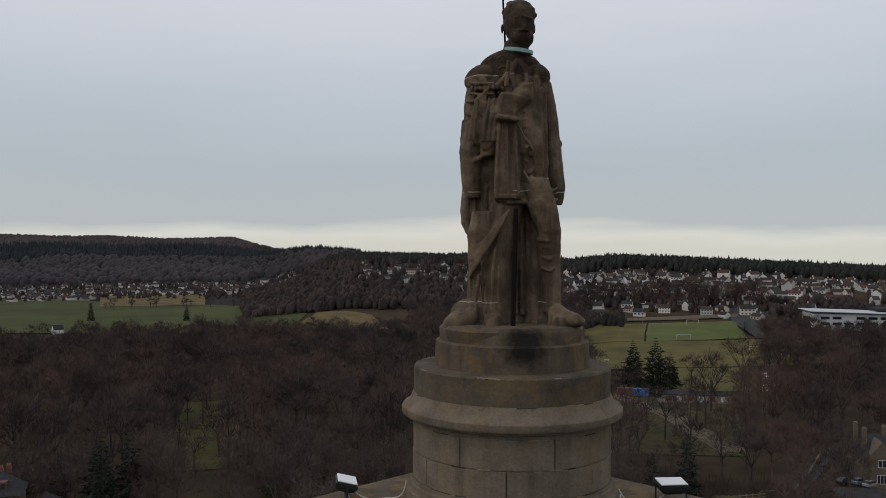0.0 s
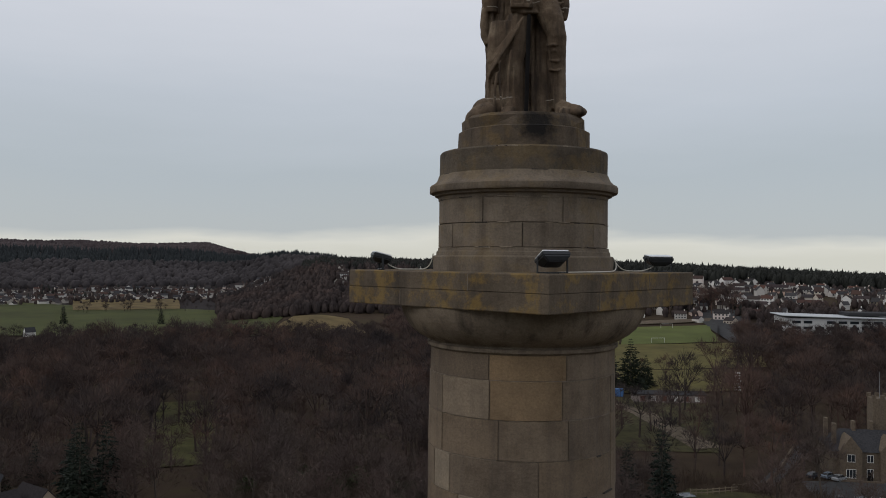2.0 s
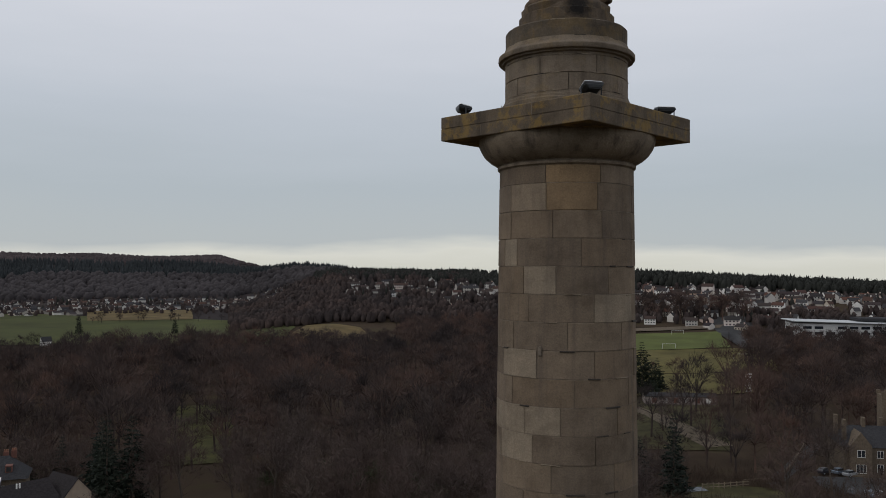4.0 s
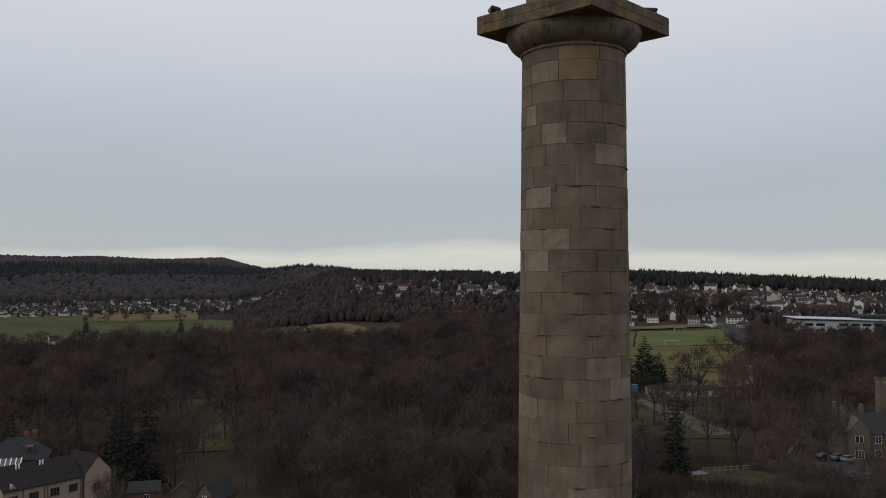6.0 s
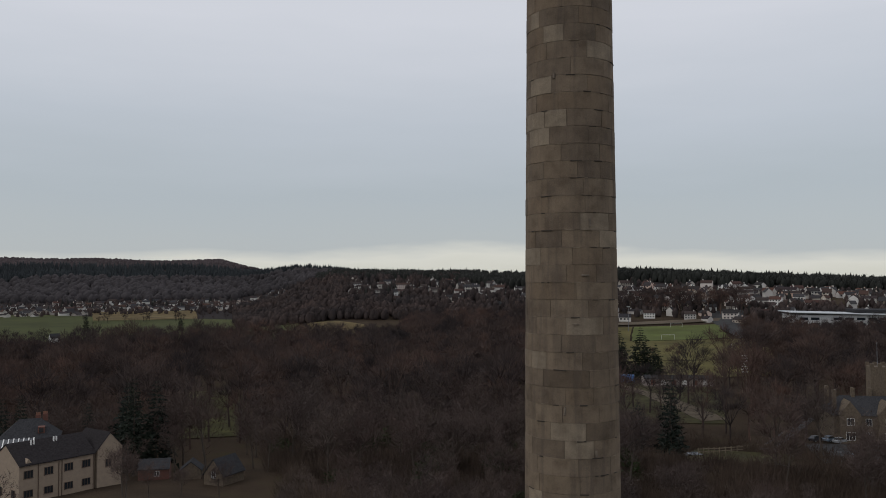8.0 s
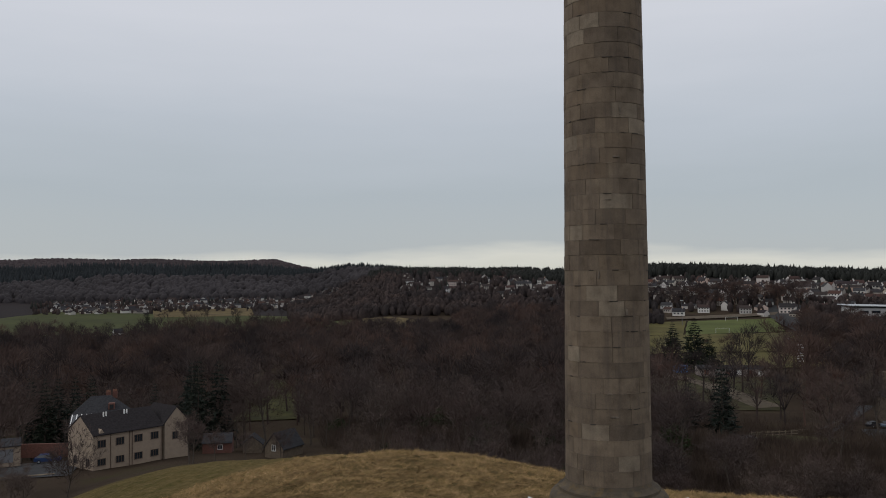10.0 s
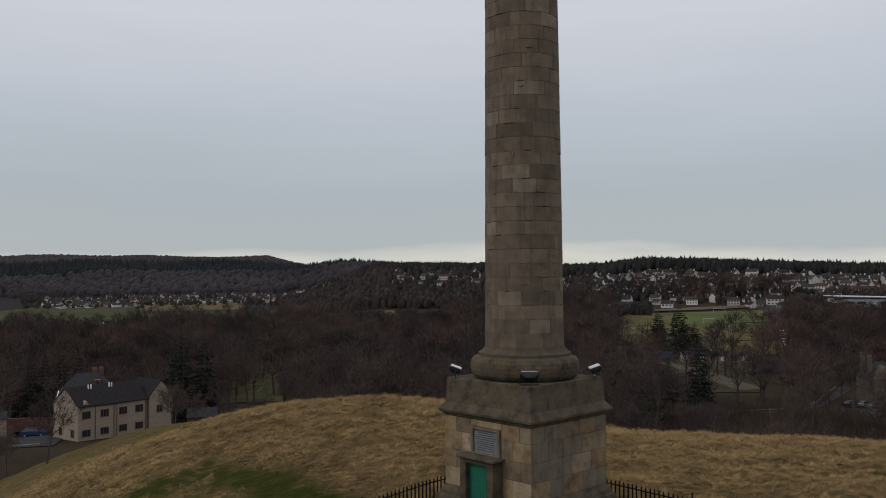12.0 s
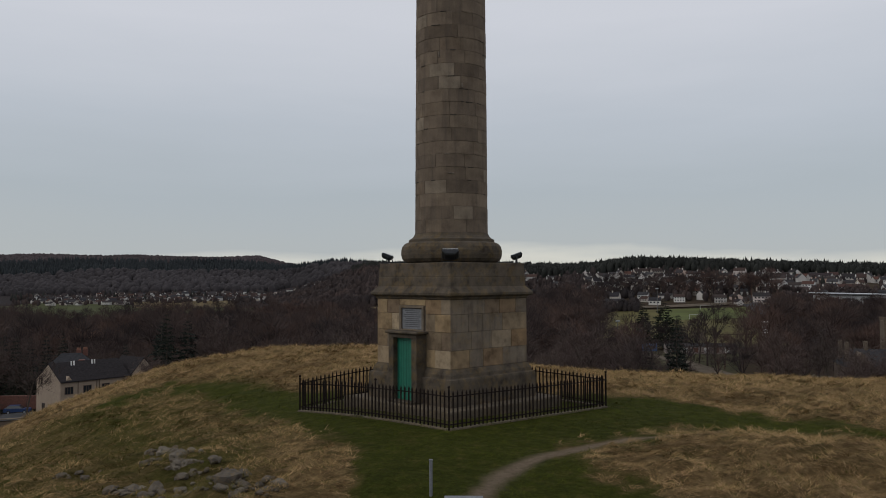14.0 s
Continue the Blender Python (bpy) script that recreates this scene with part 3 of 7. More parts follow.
for z0, z1, start in ((25.17, 25.46, 0.1), (25.46, 25.765, 0.55)):
    for k in range(7):
        a0 = start + math.tau * k / 7
        part("stone", arc_stone(1.07, 1.07, z0, z1, a0, a0 + math.tau / 7, 0.018, rng.uniform(-0.004, 0.004)), M_DRUM, drum)
for k in range(34):
    z = rng.choice((25.175, 25.46, 25.46, 25.76, 26.075, 26.345))
    a = FRONT + rng.uniform(-1.35, 1.35)
    r = {25.175: 1.072, 25.76: 1.066, 26.075: 1.062, 26.345: 1.048}.get(z, 1.064)
    part("mortar_streak", box_mesh((r * math.cos(a), r * math.sin(a), z + rng.uniform(-0.006, 0.006)), (0.018, rng.uniform(0.04, 0.22), rng.uniform(0.006, 0.016)), 0.003, Euler((rng.uniform(-0.04, 0.04), 0, a)).to_matrix().to_4x4()), M_PALE if k % 3 else M_CHIP, drum)
smooth(part("drum_cornice", lathe_mesh([(1.07, 25.76), (1.075, 25.80), (1.12, 25.815), (1.125, 25.84), (1.18, 25.85), (1.19, 25.87), (1.19, 25.925), (1.175, 25.945), (1.135, 25.965), (1.10, 26.0), (1.08, 26.04), (1.068, 26.075)], 96, wobble=0.01), M_DRUM, monument, "rounded drum cornice"))
part("upper_ring", lathe_mesh([(1.06, 26.07), (1.06, 26.34), (1.045, 26.36)], 72, wobble=0.010), M_PLINTH, monument, "stained stone ring")
part("statue_step", lathe_mesh([(0.835, 26.355), (0.83, 26.62), (0.80, 26.635)], 64, wobble=0.02), M_DARKBASE, monument, "blackened round stone step")
part("statue_block", lathe_mesh([(0.79, 26.63), (0.775, 26.76), (0.74, 26.80), (0.60, 26.81)], 14, wobble=0.06), M_DARKBASE, monument, "rough round block with black staining")

# pedestal faces
H = 2.69 / math.sqrt(2)


def face_frame(angle):
    n = Vector((math.cos(radians(angle)), math.sin(radians(angle)), 0))
    u = Vector((-n.y, n.x, 0))
    return Matrix(((u.x, n.x, 0, 0), (u.y, n.y, 0, 0), (0, 0, 1, 0), (0, 0, 0, 1)))


def face_stone(m, u0, u1, z0, z1, mat, proud=0.0):
    bm = box_mesh(((u0 + u1) / 2, H - 0.06 + proud, (z0 + z1) / 2), (u1 - u0 - 0.008, 0.12, z1 - z0 - 0.008), 0.010)
    bmesh.ops.transform(bm, matrix=m, verts=bm.verts)
    return part("stone", bm, mat, die)


DOOR_FACE = -135
rows_z = [1.26, 1.86, 2.46, 3.05, 3.545]
for angle in (-135, -45, 45, 135):
    m = face_frame(angle)
    for row, (z0, z1) in enumerate(zip(rows_z, rows_z[1:])):
        cuts = [-H]
        while cuts[-1] < H - 1.3:
            cuts.append(cuts[-1] + rng.uniform(0.62, 1.05))
        cuts.append(H)
        if angle == DOOR_FACE:
            w = 0.68
            cuts = [-H, -1.35 if row % 2 else -1.1, -w, w, 1.45 if row % 2 else 1.15, H]
        for u0, u1 in zip(cuts, cuts[1:]):
            if angle == DOOR_FACE and abs(u0 + u1) < 0.1 and u1 - u0 < 1.5:
                continue
            mat = M_DIE if angle != -45 or rng.random() < 0.35 else M_DRUM
            face_stone(m, u0, u1, z0, z1, mat, rng.uniform(-0.006, 0.006))
m = face_frame(DOOR_FACE)


def on_face(centre, size, bevel=0.008):
    bm = box_mesh(centre, size, bevel)
    bmesh.ops.transform(bm, matrix=m, verts=bm.verts)
    return bm


surround = part("door_surround", on_face((-0.60, H + 0.20, 1.16), (0.26, 0.52, 2.16)), M_PLINTH, monument, "plain stone door surround")
part("jamb", on_face((0.60, H + 0.20, 1.16), (0.26, 0.52, 2.16)), M_PLINTH, surround)
part("lintel", on_face((0, H + 0.20, 2.31), (1.46, 0.52, 0.14)), M_PLINTH, surround)
part("hood", on_face((0, H + 0.22, 2.425), (1.66, 0.66, 0.085), 0.02), M_PLINTH, surround, "projecting stone hood")
part("threshold", on_face((0, H + 0.40, 0.06), (1.3, 0.5, 0.12)), M_PLINTH, surround)
door = part("door", on_face((0, H + 0.245, 1.17), (0.94, 0.05, 2.14), 0.004), M_DOOR, monument, "green painted plank door, shut")
for k in range(-3, 4):
    part("batten_joint", on_face((k * 0.134, H + 0.272, 1.17), (0.008, 0.006, 2.1), 0), plain_material("green_shadow_gap", (0.006, 0.06, 0.04)) if k == -3 else bpy.data.materials["green_shadow_gap"], door)
part("door_handle", on_face((0.36, H + 0.29, 1.1), (0.03, 0.05, 0.14), 0.006), M_IRON, door, "small black handle")
tablet = part("tablet", on_face((0, H - 0.03, 2.87), (1.06, 0.05, 0.70), 0.004), M_SLATE, monument, "grey inscribed slate tablet")
for centre, size in (((-0.585, H + 0.0, 2.87), (0.11, 0.12, 0.92)), ((0.585, H + 0.0, 2.87), (0.11, 0.12, 0.92)), ((0, H + 0.0, 3.285), (1.06, 0.12, 0.09)), ((0, H + 0.0, 2.49), (1.06, 0.12, 0.05))):
    part("frame", on_face(centre, size, 0.012), M_DRUM, tablet, "stone tablet frame")
part("course_above", on_face((0, H - 0.06, 3.44), (1.35, 0.12, 0.2), 0.01), M_DIE, die)
for k in range(9):
    w = rng.uniform(0.62, 0.92)
    part("line", on_face((0, H - 0.003, 3.15 - 0.068 * k), (w, 0.006, 0.024), 0), M_INSCR, tablet)

# ---- the statue: one plain mass of stone ----


def add_ball(bm, centre, radii, turn=(0, 0, 0)):
    r = bmesh.ops.create_icosphere(bm, subdivisions=3, radius=1.0)
    bmesh.ops.transform(bm, matrix=Matrix.Translation(centre) @ Euler(turn).to_matrix().to_4x4() @ Matrix.Diagonal((*radii, 1)), verts=r["verts"])


def add_limb(bm, points, sides=14):
    """A limb or fold through rows of x, y, z, half width, half depth."""
    rings = []
    for x, y, z, rx, ry in points:
        rings.append([bm.verts.new((x + rx * math.cos(k * math.tau / sides), y + ry * math.sin(k * math.tau / sides), z)) for k in range(sides)])
    for lo, hi in zip(rings, rings[1:]):
        for k in range(sides):
            bm.faces.new((lo[k], lo[(k + 1) % sides], hi[(k + 1) % sides], hi[k]))
    bm.faces.new(rings[0][::-1])
    bm.faces.new(rings[-1])


def add_rope(bm, points, r, sides=8):
    for a, b in zip(points, points[1:]):
        add_tube(bm, a, b, r, r, sides)
        add_ball(bm, b, (r, r, r))


bm = bmesh.new()
# heavy gown, from the hem up to the shoulders
add_limb(bm, [(-0.10, 0.16, 0.0, 0.36, 0.30), (-0.09, 0.17, 0.35, 0.36, 0.29), (-0.06, 0.17, 0.8, 0.38, 0.28), (-0.05, 0.16, 1.15, 0.42, 0.28), (-0.03, 0.14, 1.6, 0.46, 0.29),
              (-0.02, 0.11, 2.0, 0.47, 0.29), (-0.03, 0.08, 2.35, 0.46, 0.28), (-0.03, 0.05, 2.62, 0.43, 0.26), (-0.03, 0.05, 2.78, 0.36, 0.22), (0.0, 0.03, 2.88, 0.20, 0.16), (0.04, 0.0, 2.97, 0.13, 0.13)], 28)
# chest and coat front
add_limb(bm, [(0.10, -0.02, 1.35, 0.26, 0.24), (0.10, -0.06, 1.65, 0.27, 0.26), (0.09, -0.08, 2.0, 0.27, 0.27), (0.07, -0.08, 2.3, 0.28, 0.26), (0.05, -0.05, 2.6, 0.26, 0.22), (0.05, -0.02, 2.8, 0.17, 0.16)], 24)
# head on its neck
add_limb(bm, [(0.05, -0.02, 2.85, 0.125, 0.135), (0.07, -0.04, 3.05, 0.115, 0.125)], 18)
add_ball(bm, (0.10, -0.06, 3.245), (0.165, 0.195, 0.235))
add_ball(bm, (0.10, -0.03, 3.345), (0.180, 0.20, 0.165))
add_ball(bm, (0.10, -0.12, 3.10), (0.115, 0.13, 0.11))
# bent arm with a hanging sleeve, forearm laid across the chest
add_limb(bm, [(-0.36, -0.02, 2.10, 0.13, 0.16), (-0.38, 0.0, 2.35, 0.12, 0.16), (-0.35, 0.02, 2.62, 0.11, 0.14), (-0.27, 0.03, 2.72, 0.10, 0.12)], 14)
add_rope(bm, [(-0.38, -0.06, 2.08), (-0.22, -0.28, 2.18), (-0.02, -0.36, 2.30), (0.12, -0.37, 2.42)], 0.105, 12)
add_ball(bm, (0.13, -0.38, 2.47), (0.085, 0.07, 0.085))
add_limb(bm, [(-0.06, -0.36, 2.50, 0.026, 0.03), (-0.04, -0.37, 2.78, 0.022, 0.022)], 8)
add_limb(bm, [(-0.40, -0.04, 1.35, 0.10, 0.10), (-0.42, -0.05, 1.6, 0.11, 0.14), (-0.42, -0.10, 1.85, 0.13, 0.17), (-0.38, -0.14, 2.15, 0.13, 0.17)], 14)
add_limb(bm, [(-0.26, -0.26, 1.78, 0.07, 0.06), (-0.24, -0.27, 1.95, 0.10, 0.08), (-0.20, -0.26, 2.2, 0.09, 0.09)], 12)
# shoulder cape, collar chain and lapels
add_ball(bm, (-0.30, 0.0, 2.66), (0.20, 0.22, 0.15), (0, -0.35, 0))
add_ball(bm, (-0.16, 0.02, 2.78), (0.20, 0.18, 0.12), (0, -0.45, 0))
add_ball(bm, (0.30, 0.0, 2.70), (0.15, 0.20, 0.12), (0, 0.5, 0))
for k in range(11):
    u = -1 + 0.2 * k
    add_ball(bm, (0.03 + 0.33 * u, -0.25 + 0.13 * u * u, 2.44 + 0.22 * u * u), (0.036, 0.028, 0.036))
for k in range(7):
    add_ball(bm, (-0.45 + 0.035 * k, -0.13 - 0.018 * k, 2.56 - 0.005 * k), (0.022, 0.022, 0.03))
for k in range(5):
    add_ball(bm, (0.16, -0.335 + 0.006 * k, 1.72 + 0.10 * k), (0.016, 0.016, 0.016))
add_rope(bm, [(0.06, -0.25, 2.82), (0.00, -0.29, 2.66), (0.02, -0.33, 2.5)], 0.026)
add_rope(bm, [(0.08, -0.25, 2.82), (0.15, -0.28, 2.66), (0.16, -0.32, 2.5)], 0.026)
# hanging arm and cuff
add_limb(bm, [(0.52, -0.06, 1.28, 0.055, 0.06), (0.53, -0.07, 1.45, 0.075, 0.08), (0.50, -0.04, 1.62, 0.095, 0.10), (0.46, 0.0, 1.95, 0.10, 0.12), (0.42, 0.02, 2.3, 0.105, 0.13), (0.36, 0.03, 2.62, 0.10, 0.13)], 14)
add_ball(bm, (0.49, 0.02, 1.98), (0.10, 0.12, 0.05), (0, 0.5, 0))
add_ball(bm, (0.44, 0.02, 2.18), (0.09, 0.12, 0.05), (0, 0.5, 0))
# forward leg
add_limb(bm, [(0.46, -0.16, 0.12, 0.095, 0.10), (0.44, -0.12, 0.4, 0.115, 0.13), (0.42, -0.15, 0.72, 0.125, 0.15), (0.41, -0.27, 1.0, 0.122, 0.13), (0.33, -0.25, 1.25, 0.165, 0.17), (0.22, -0.18, 1.55, 0.19, 0.20)], 16)
add_limb(bm, [(0.50, -0.26, -0.02, 0.11, 0.20), (0.50, -0.25, 0.08, 0.10, 0.18), (0.47, -0.18, 0.18, 0.08, 0.10)], 14)
add_rope(bm, [(0.48, -0.22, 0.15), (0.57, -0.31, 0.09), (0.655, -0.38, 0.055)], 0.082, 12)
add_ball(bm, (0.67, -0.40, 0.045), (0.10, 0.10, 0.062))
add_ball(bm, (0.41, -0.25, 0.98), (0.125, 0.115, 0.09))
# standing leg
add_limb(bm, [(-0.16, -0.18, 0.0, 0.13, 0.16), (-0.16, -0.17, 0.3, 0.13, 0.14), (-0.14, -0.18, 0.7, 0.14, 0.15), (-0.08, -0.2, 0.95, 0.14, 0.14), (-0.02, -0.14, 1.3, 0.18, 0.18)], 16)
add_limb(bm, [(-0.20, -0.34, -0.02, 0.10, 0.16), (-0.19, -0.30, 0.10, 0.09, 0.12)], 12)
add_limb(bm, [(-0.34, -0.06, -0.02, 0.22, 0.24), (-0.31, -0.04, 0.12, 0.17, 0.22), (-0.27, 0.0, 0.26, 0.13, 0.18)], 16)
# stone left standing between and behind the legs
add_limb(bm, [(0.32, 0.06, -0.02, 0.20, 0.20), (0.31, 0.05, 0.5, 0.17, 0.18), (0.30, 0.02, 1.1, 0.14, 0.18)], 16)
add_limb(bm, [(0.12, 0.12, 0.0, 0.24, 0.16), (0.13, 0.10, 0.9, 0.24, 0.16), (0.14, 0.06, 1.3, 0.2, 0.18)], 16)
# gown edges and long folds
add_limb(bm, [(-0.41, 0.02, 0.96, 0.06, 0.10), (-0.46, 0.02, 1.08, 0.065, 0.11), (-0.475, 0.0, 1.22, 0.06, 0.12), (-0.46, 0.0, 1.48, 0.05, 0.12), (-0.46, -0.02, 1.75, 0.05, 0.12), (-0.49, -0.02, 1.98, 0.05, 0.12), (-0.46, -0.02, 2.2, 0.06, 0.10)], 12)
add_limb(bm, [(-0.30, -0.20, 0.42, 0.10, 0.05), (-0.31, -0.22, 0.7, 0.15, 0.07), (-0.28, -0.22, 1.0, 0.17, 0.08), (-0.24, -0.2, 1.2, 0.17, 0.09)], 14)
add_rope(bm, [(-0.44, -0.2, 0.52), (-0.32, -0.28, 0.62), (-0.22, -0.3, 0.92), (-0.06, -0.3, 1.16)], 0.032)
add_limb(bm, [(-0.02, -0.28, 1.30, 0.15, 0.055), (-0.02, -0.30, 1.42, 0.145, 0.06), (-0.02, -0.30, 1.7, 0.13, 0.07), (0.0, -0.30, 2.1, 0.11, 0.07)], 14)
add_rope(bm, [(-0.17, -0.30, 1.34), (-0.02, -0.345, 1.29), (0.13, -0.32, 1.30)], 0.028)
add_rope(bm, [(-0.16, -0.28, 1.34), (-0.15, -0.30, 1.75), (-0.12, -0.33, 2.1)], 0.028)
add_rope(bm, [(0.13, -0.30, 1.32), (0.13, -0.31, 1.75), (0.10, -0.35, 2.15)], 0.028)
add_rope(bm, [(0.30, -0.24, 1.62), (0.33, -0.26, 1.85), (0.30, -0.30, 2.2), (0.26, -0.26, 2.6)], 0.035)
add_rope(bm, [(0.18, -0.30, 1.6), (0.28, -0.28, 1.72), (0.20, -0.33, 2.02), (0.12, -0.35, 2.2)], 0.022)
add_rope(bm, [(-0.42, -0.12, 2.72), (-0.30, -0.20, 2.60), (-0.20, -0.24, 2.42)], 0.04)
add_rope(bm, [(-0.44, -0.13, 2.62), (-0.28, -0.23, 2.50), (-0.16, -0.27, 2.52), (-0.06, -0.28, 2.62), (0.0, -0.2, 2.78)], 0.035)
add_rope(bm, [(0.30, -0.16, 2.70), (0.22, -0.24, 2.56), (0.14, -0.28, 2.46)], 0.035)
for fold in range(13):
    fx0 = -0.42 + 0.068 * fold
    top = 1.0 + 0.9 * rng.random()
    add_rope(bm, [(fx0 + rng.uniform(-0.02, 0.02), -0.10 + 0.22 * abs(fx0) ** 1.5 + rng.uniform(-0.02, 0.0), 0.02 + 0.1 * rng.random()), (fx0, -0.13 + 0.2 * abs(fx0), top * 0.5), (fx0 * 0.9, -0.14 + 0.15 * abs(fx0), top)], rng.uniform(0.02, 0.035))
for fold in range(6):
    fz = 1.75 + 0.13 * fold
    add_rope(bm, [(-0.47, -0.08, fz), (-0.40, -0.22, fz - 0.06 * rng.random()), (-0.27, -0.29, fz + 0.05 + 0.05 * rng.random())], rng.uniform(0.018, 0.03))
for fold in range(5):
    fz = 0.60 + 0.12 * fold + (0.35 if fold > 2 else 0)
    add_rope(bm, [(0.32, -0.24, fz), (0.40, -0.32, fz - 0.03), (0.49, -0.24, fz + 0.02)], 0.016)
# block of drapery on the ground beside the foot
add_ball(bm, (-0.52, -0.20, 0.03), (0.22, 0.2, 0.13), (0, -0.45, 0))
add_ball(bm, (-0.44, -0.10, 0.10), (0.2, 0.2, 0.16))


def add_plate(bm, points, depth):
    """A crisp hanging piece of cloth: rows of x, y, z and half width, with the given thickness."""
    rows = [[bm.verts.new((x + s * w, y + d, z)) for s, d in ((-1, 0), (1, 0), (1, depth), (-1, depth))] for x, y, z, w in points]
    for lo, hi in zip(rows, rows[1:]):
        for k in range(4):
            bm.faces.new((lo[k], lo[(k + 1) % 4], hi[(k + 1) % 4], hi[k]))
    bm.faces.new(rows[0][::-1])
    bm.faces.new(rows[-1])


# broad cuff under the forearm, sleeve flaps hanging from the elbow
add_box(bm, (-0.05, -0.40, 2.28), (0.20, 0.15, 0.30), Euler((0.1, 0.12, 0.1)).to_matrix().to_4x4(), 0.02)
add_box(bm, (-0.055, -0.425, 2.16), (0.235, 0.15, 0.045), Euler((0.1, 0.12, 0.1)).to_matrix().to_4x4(), 0.01)
add_plate(bm, [(-0.28, -0.34, 1.84, 0.03), (-0.26, -0.37, 1.93, 0.075), (-0.22, -0.38, 2.15, 0.085), (-0.18, -0.37, 2.36, 0.045)], 0.10)
add_plate(bm, [(-0.37, -0.30, 1.90, 0.04), (-0.38, -0.33, 2.02, 0.075), (-0.35, -0.33, 2.24, 0.075), (-0.30, -0.29, 2.42, 0.04)], 0.10)
for x0, x1 in ((-0.31, -0.24), (-0.25, -0.19), (-0.20, -0.15), (-0.41, -0.36), (-0.45, -0.38)):
    add_rope(bm, [(x0, -0.375, 1.93), ((x0 + x1) / 2, -0.395, 2.16), (x1, -0.36, 2.37)], 0.017)
# skirt of the coat with a turned hem, and the long open edge on the far side
add_plate(bm, [(-0.045, -0.40, 1.335, 0.135), (-0.05, -0.41, 1.40, 0.132), (-0.06, -0.40, 1.75, 0.115), (-0.06, -0.38, 2.12, 0.09)], 0.10)
add_plate(bm, [(-0.045, -0.415, 1.325, 0.14), (-0.045, -0.42, 1.365, 0.14)], 0.06)
add_rope(bm, [(-0.165, -0.41, 1.36), (-0.15, -0.415, 1.8), (-0.135, -0.40, 2.1)], 0.016)
add_rope(bm, [(0.07, -0.42, 1.36), (0.045, -0.415, 1.8), (0.03, -0.40, 2.1)], 0.016)
add_rope(bm, [(-0.03, -0.415, 1.37), (-0.05, -0.42, 1.75), (-0.05, -0.40, 2.1)], 0.010)
add_plate(bm, [(0.335, -0.22, 1.44, 0.035), (0.30, -0.30, 1.62, 0.05), (0.265, -0.36, 1.9, 0.06), (0.245, -0.36, 2.2, 0.065), (0.26, -0.28, 2.52, 0.08)], 0.07)
add_plate(bm, [(0.37, -0.12, 1.40, 0.03), (0.365, -0.20, 1.7, 0.04), (0.345, -0.24, 2.1, 0.045), (0.33, -0.2, 2.5, 0.05)], 0.07)
# waistcoat with its two points, buttoned front and a slanting cord
add_plate(bm, [(0.10, -0.36, 1.80, 0.03), (0.12, -0.375, 1.88, 0.095), (0.13, -0.375, 2.1, 0.10), (0.14, -0.36, 2.34, 0.09)], 0.08)
add_plate(bm, [(0.21, -0.34, 1.78, 0.025), (0.205, -0.355, 1.86, 0.06), (0.20, -0.36, 2.1, 0.06)], 0.08)
add_rope(bm, [(0.05, -0.41, 2.12), (0.12, -0.41, 1.98), (0.22, -0.39, 1.84)], 0.011)
for k in range(6):
    add_ball(bm, (0.155 - 0.004 * k, -0.39 + 0.004 * k, 1.86 + 0.075 * k), (0.013, 0.013, 0.013))
# fingers of the raised hand and the scroll it holds
for k in range(4):
    add_rope(bm, [(0.10 + 0.028 * k, -0.44, 2.44 + 0.008 * k), (0.115 + 0.026 * k, -0.455, 2.50 + 0.008 * k)], 0.016)
# embroidered bands over the shoulder and down the breast
for row in range(2):
    add_rope(bm, [(-0.44, -0.16, 2.58 - 0.11 * row), (-0.34, -0.26, 2.555 - 0.11 * row), (-0.19, -0.31, 2.55 - 0.11 * row)], 0.014)
for k in range(6):
    add_ball(bm, (-0.42 + 0.045 * k, -0.19 - 0.024 * k, 2.51), (0.017, 0.02, 0.030))
for x, z, r in ((-0.09, 2.50, 0.062), (-0.08, 2.68, 0.055), (-0.09, 2.82, 0.045)):
    for k in range(10):
        a = k * math.tau / 10
        add_ball(bm, (x + r * math.cos(a), -0.275 + 0.45 * max(0, z - 2.55), z + 1.15 * r * math.sin(a)), (0.014, 0.02, 0.014))
    add_ball(bm, (x, -0.28 + 0.45 * max(0, z - 2.55), z), (0.024, 0.02, 0.03))
# breeches: gathers at the thigh and a band under the knee
add_rope(bm, [(0.12, -0.36, 1.62), (0.20, -0.385, 1.48), (0.31, -0.375, 1.30)], 0.014)
add_rope(bm, [(0.20, -0.34, 1.58), (0.29, -0.36, 1.44), (0.37, -0.345, 1.28)], 0.014)
add_rope(bm, [(0.285, -0.24, 0.90), (0.36, -0.36, 0.885), (0.47, -0.33, 0.90), (0.52, -0.2, 0.92)], 0.020)
add_rope(bm, [(0.29, -0.22, 0.83), (0.37, -0.33, 0.82), (0.47, -0.30, 0.83)], 0.013)
# gathered gown over the standing leg
for k in range(6):
    add_rope(bm, [(-0.02 - 0.012 * k, -0.385, 1.22 - 0.025 * k), (-0.16 - 0.02 * k, -0.36, 1.04 - 0.05 * k), (-0.31 - 0.02 * k, -0.32, 0.86 - 0.06 * k), (-0.43, -0.22, 0.74 - 0.05 * k)], 0.016)
for x0, x1, z0, z1, w in ((-0.37, -0.34, 0.12, 0.52, 0.020), (-0.27, -0.31, 0.05, 0.66, 0.015), (-0.20, -0.17, 0.20, 0.80, 0.022), (-0.10, -0.13, 0.05, 0.60, 0.013)):
    add_rope(bm, [(x0, -0.30, z0), ((x0 + x1) / 2 - 0.015, -0.33, (z0 + z1) / 2), (x1, -0.34, z1)], w)
add_ball(bm, (-0.16, 0.0, 2.85), (0.20, 0.15, 0.085), (0, -0.50, 0))
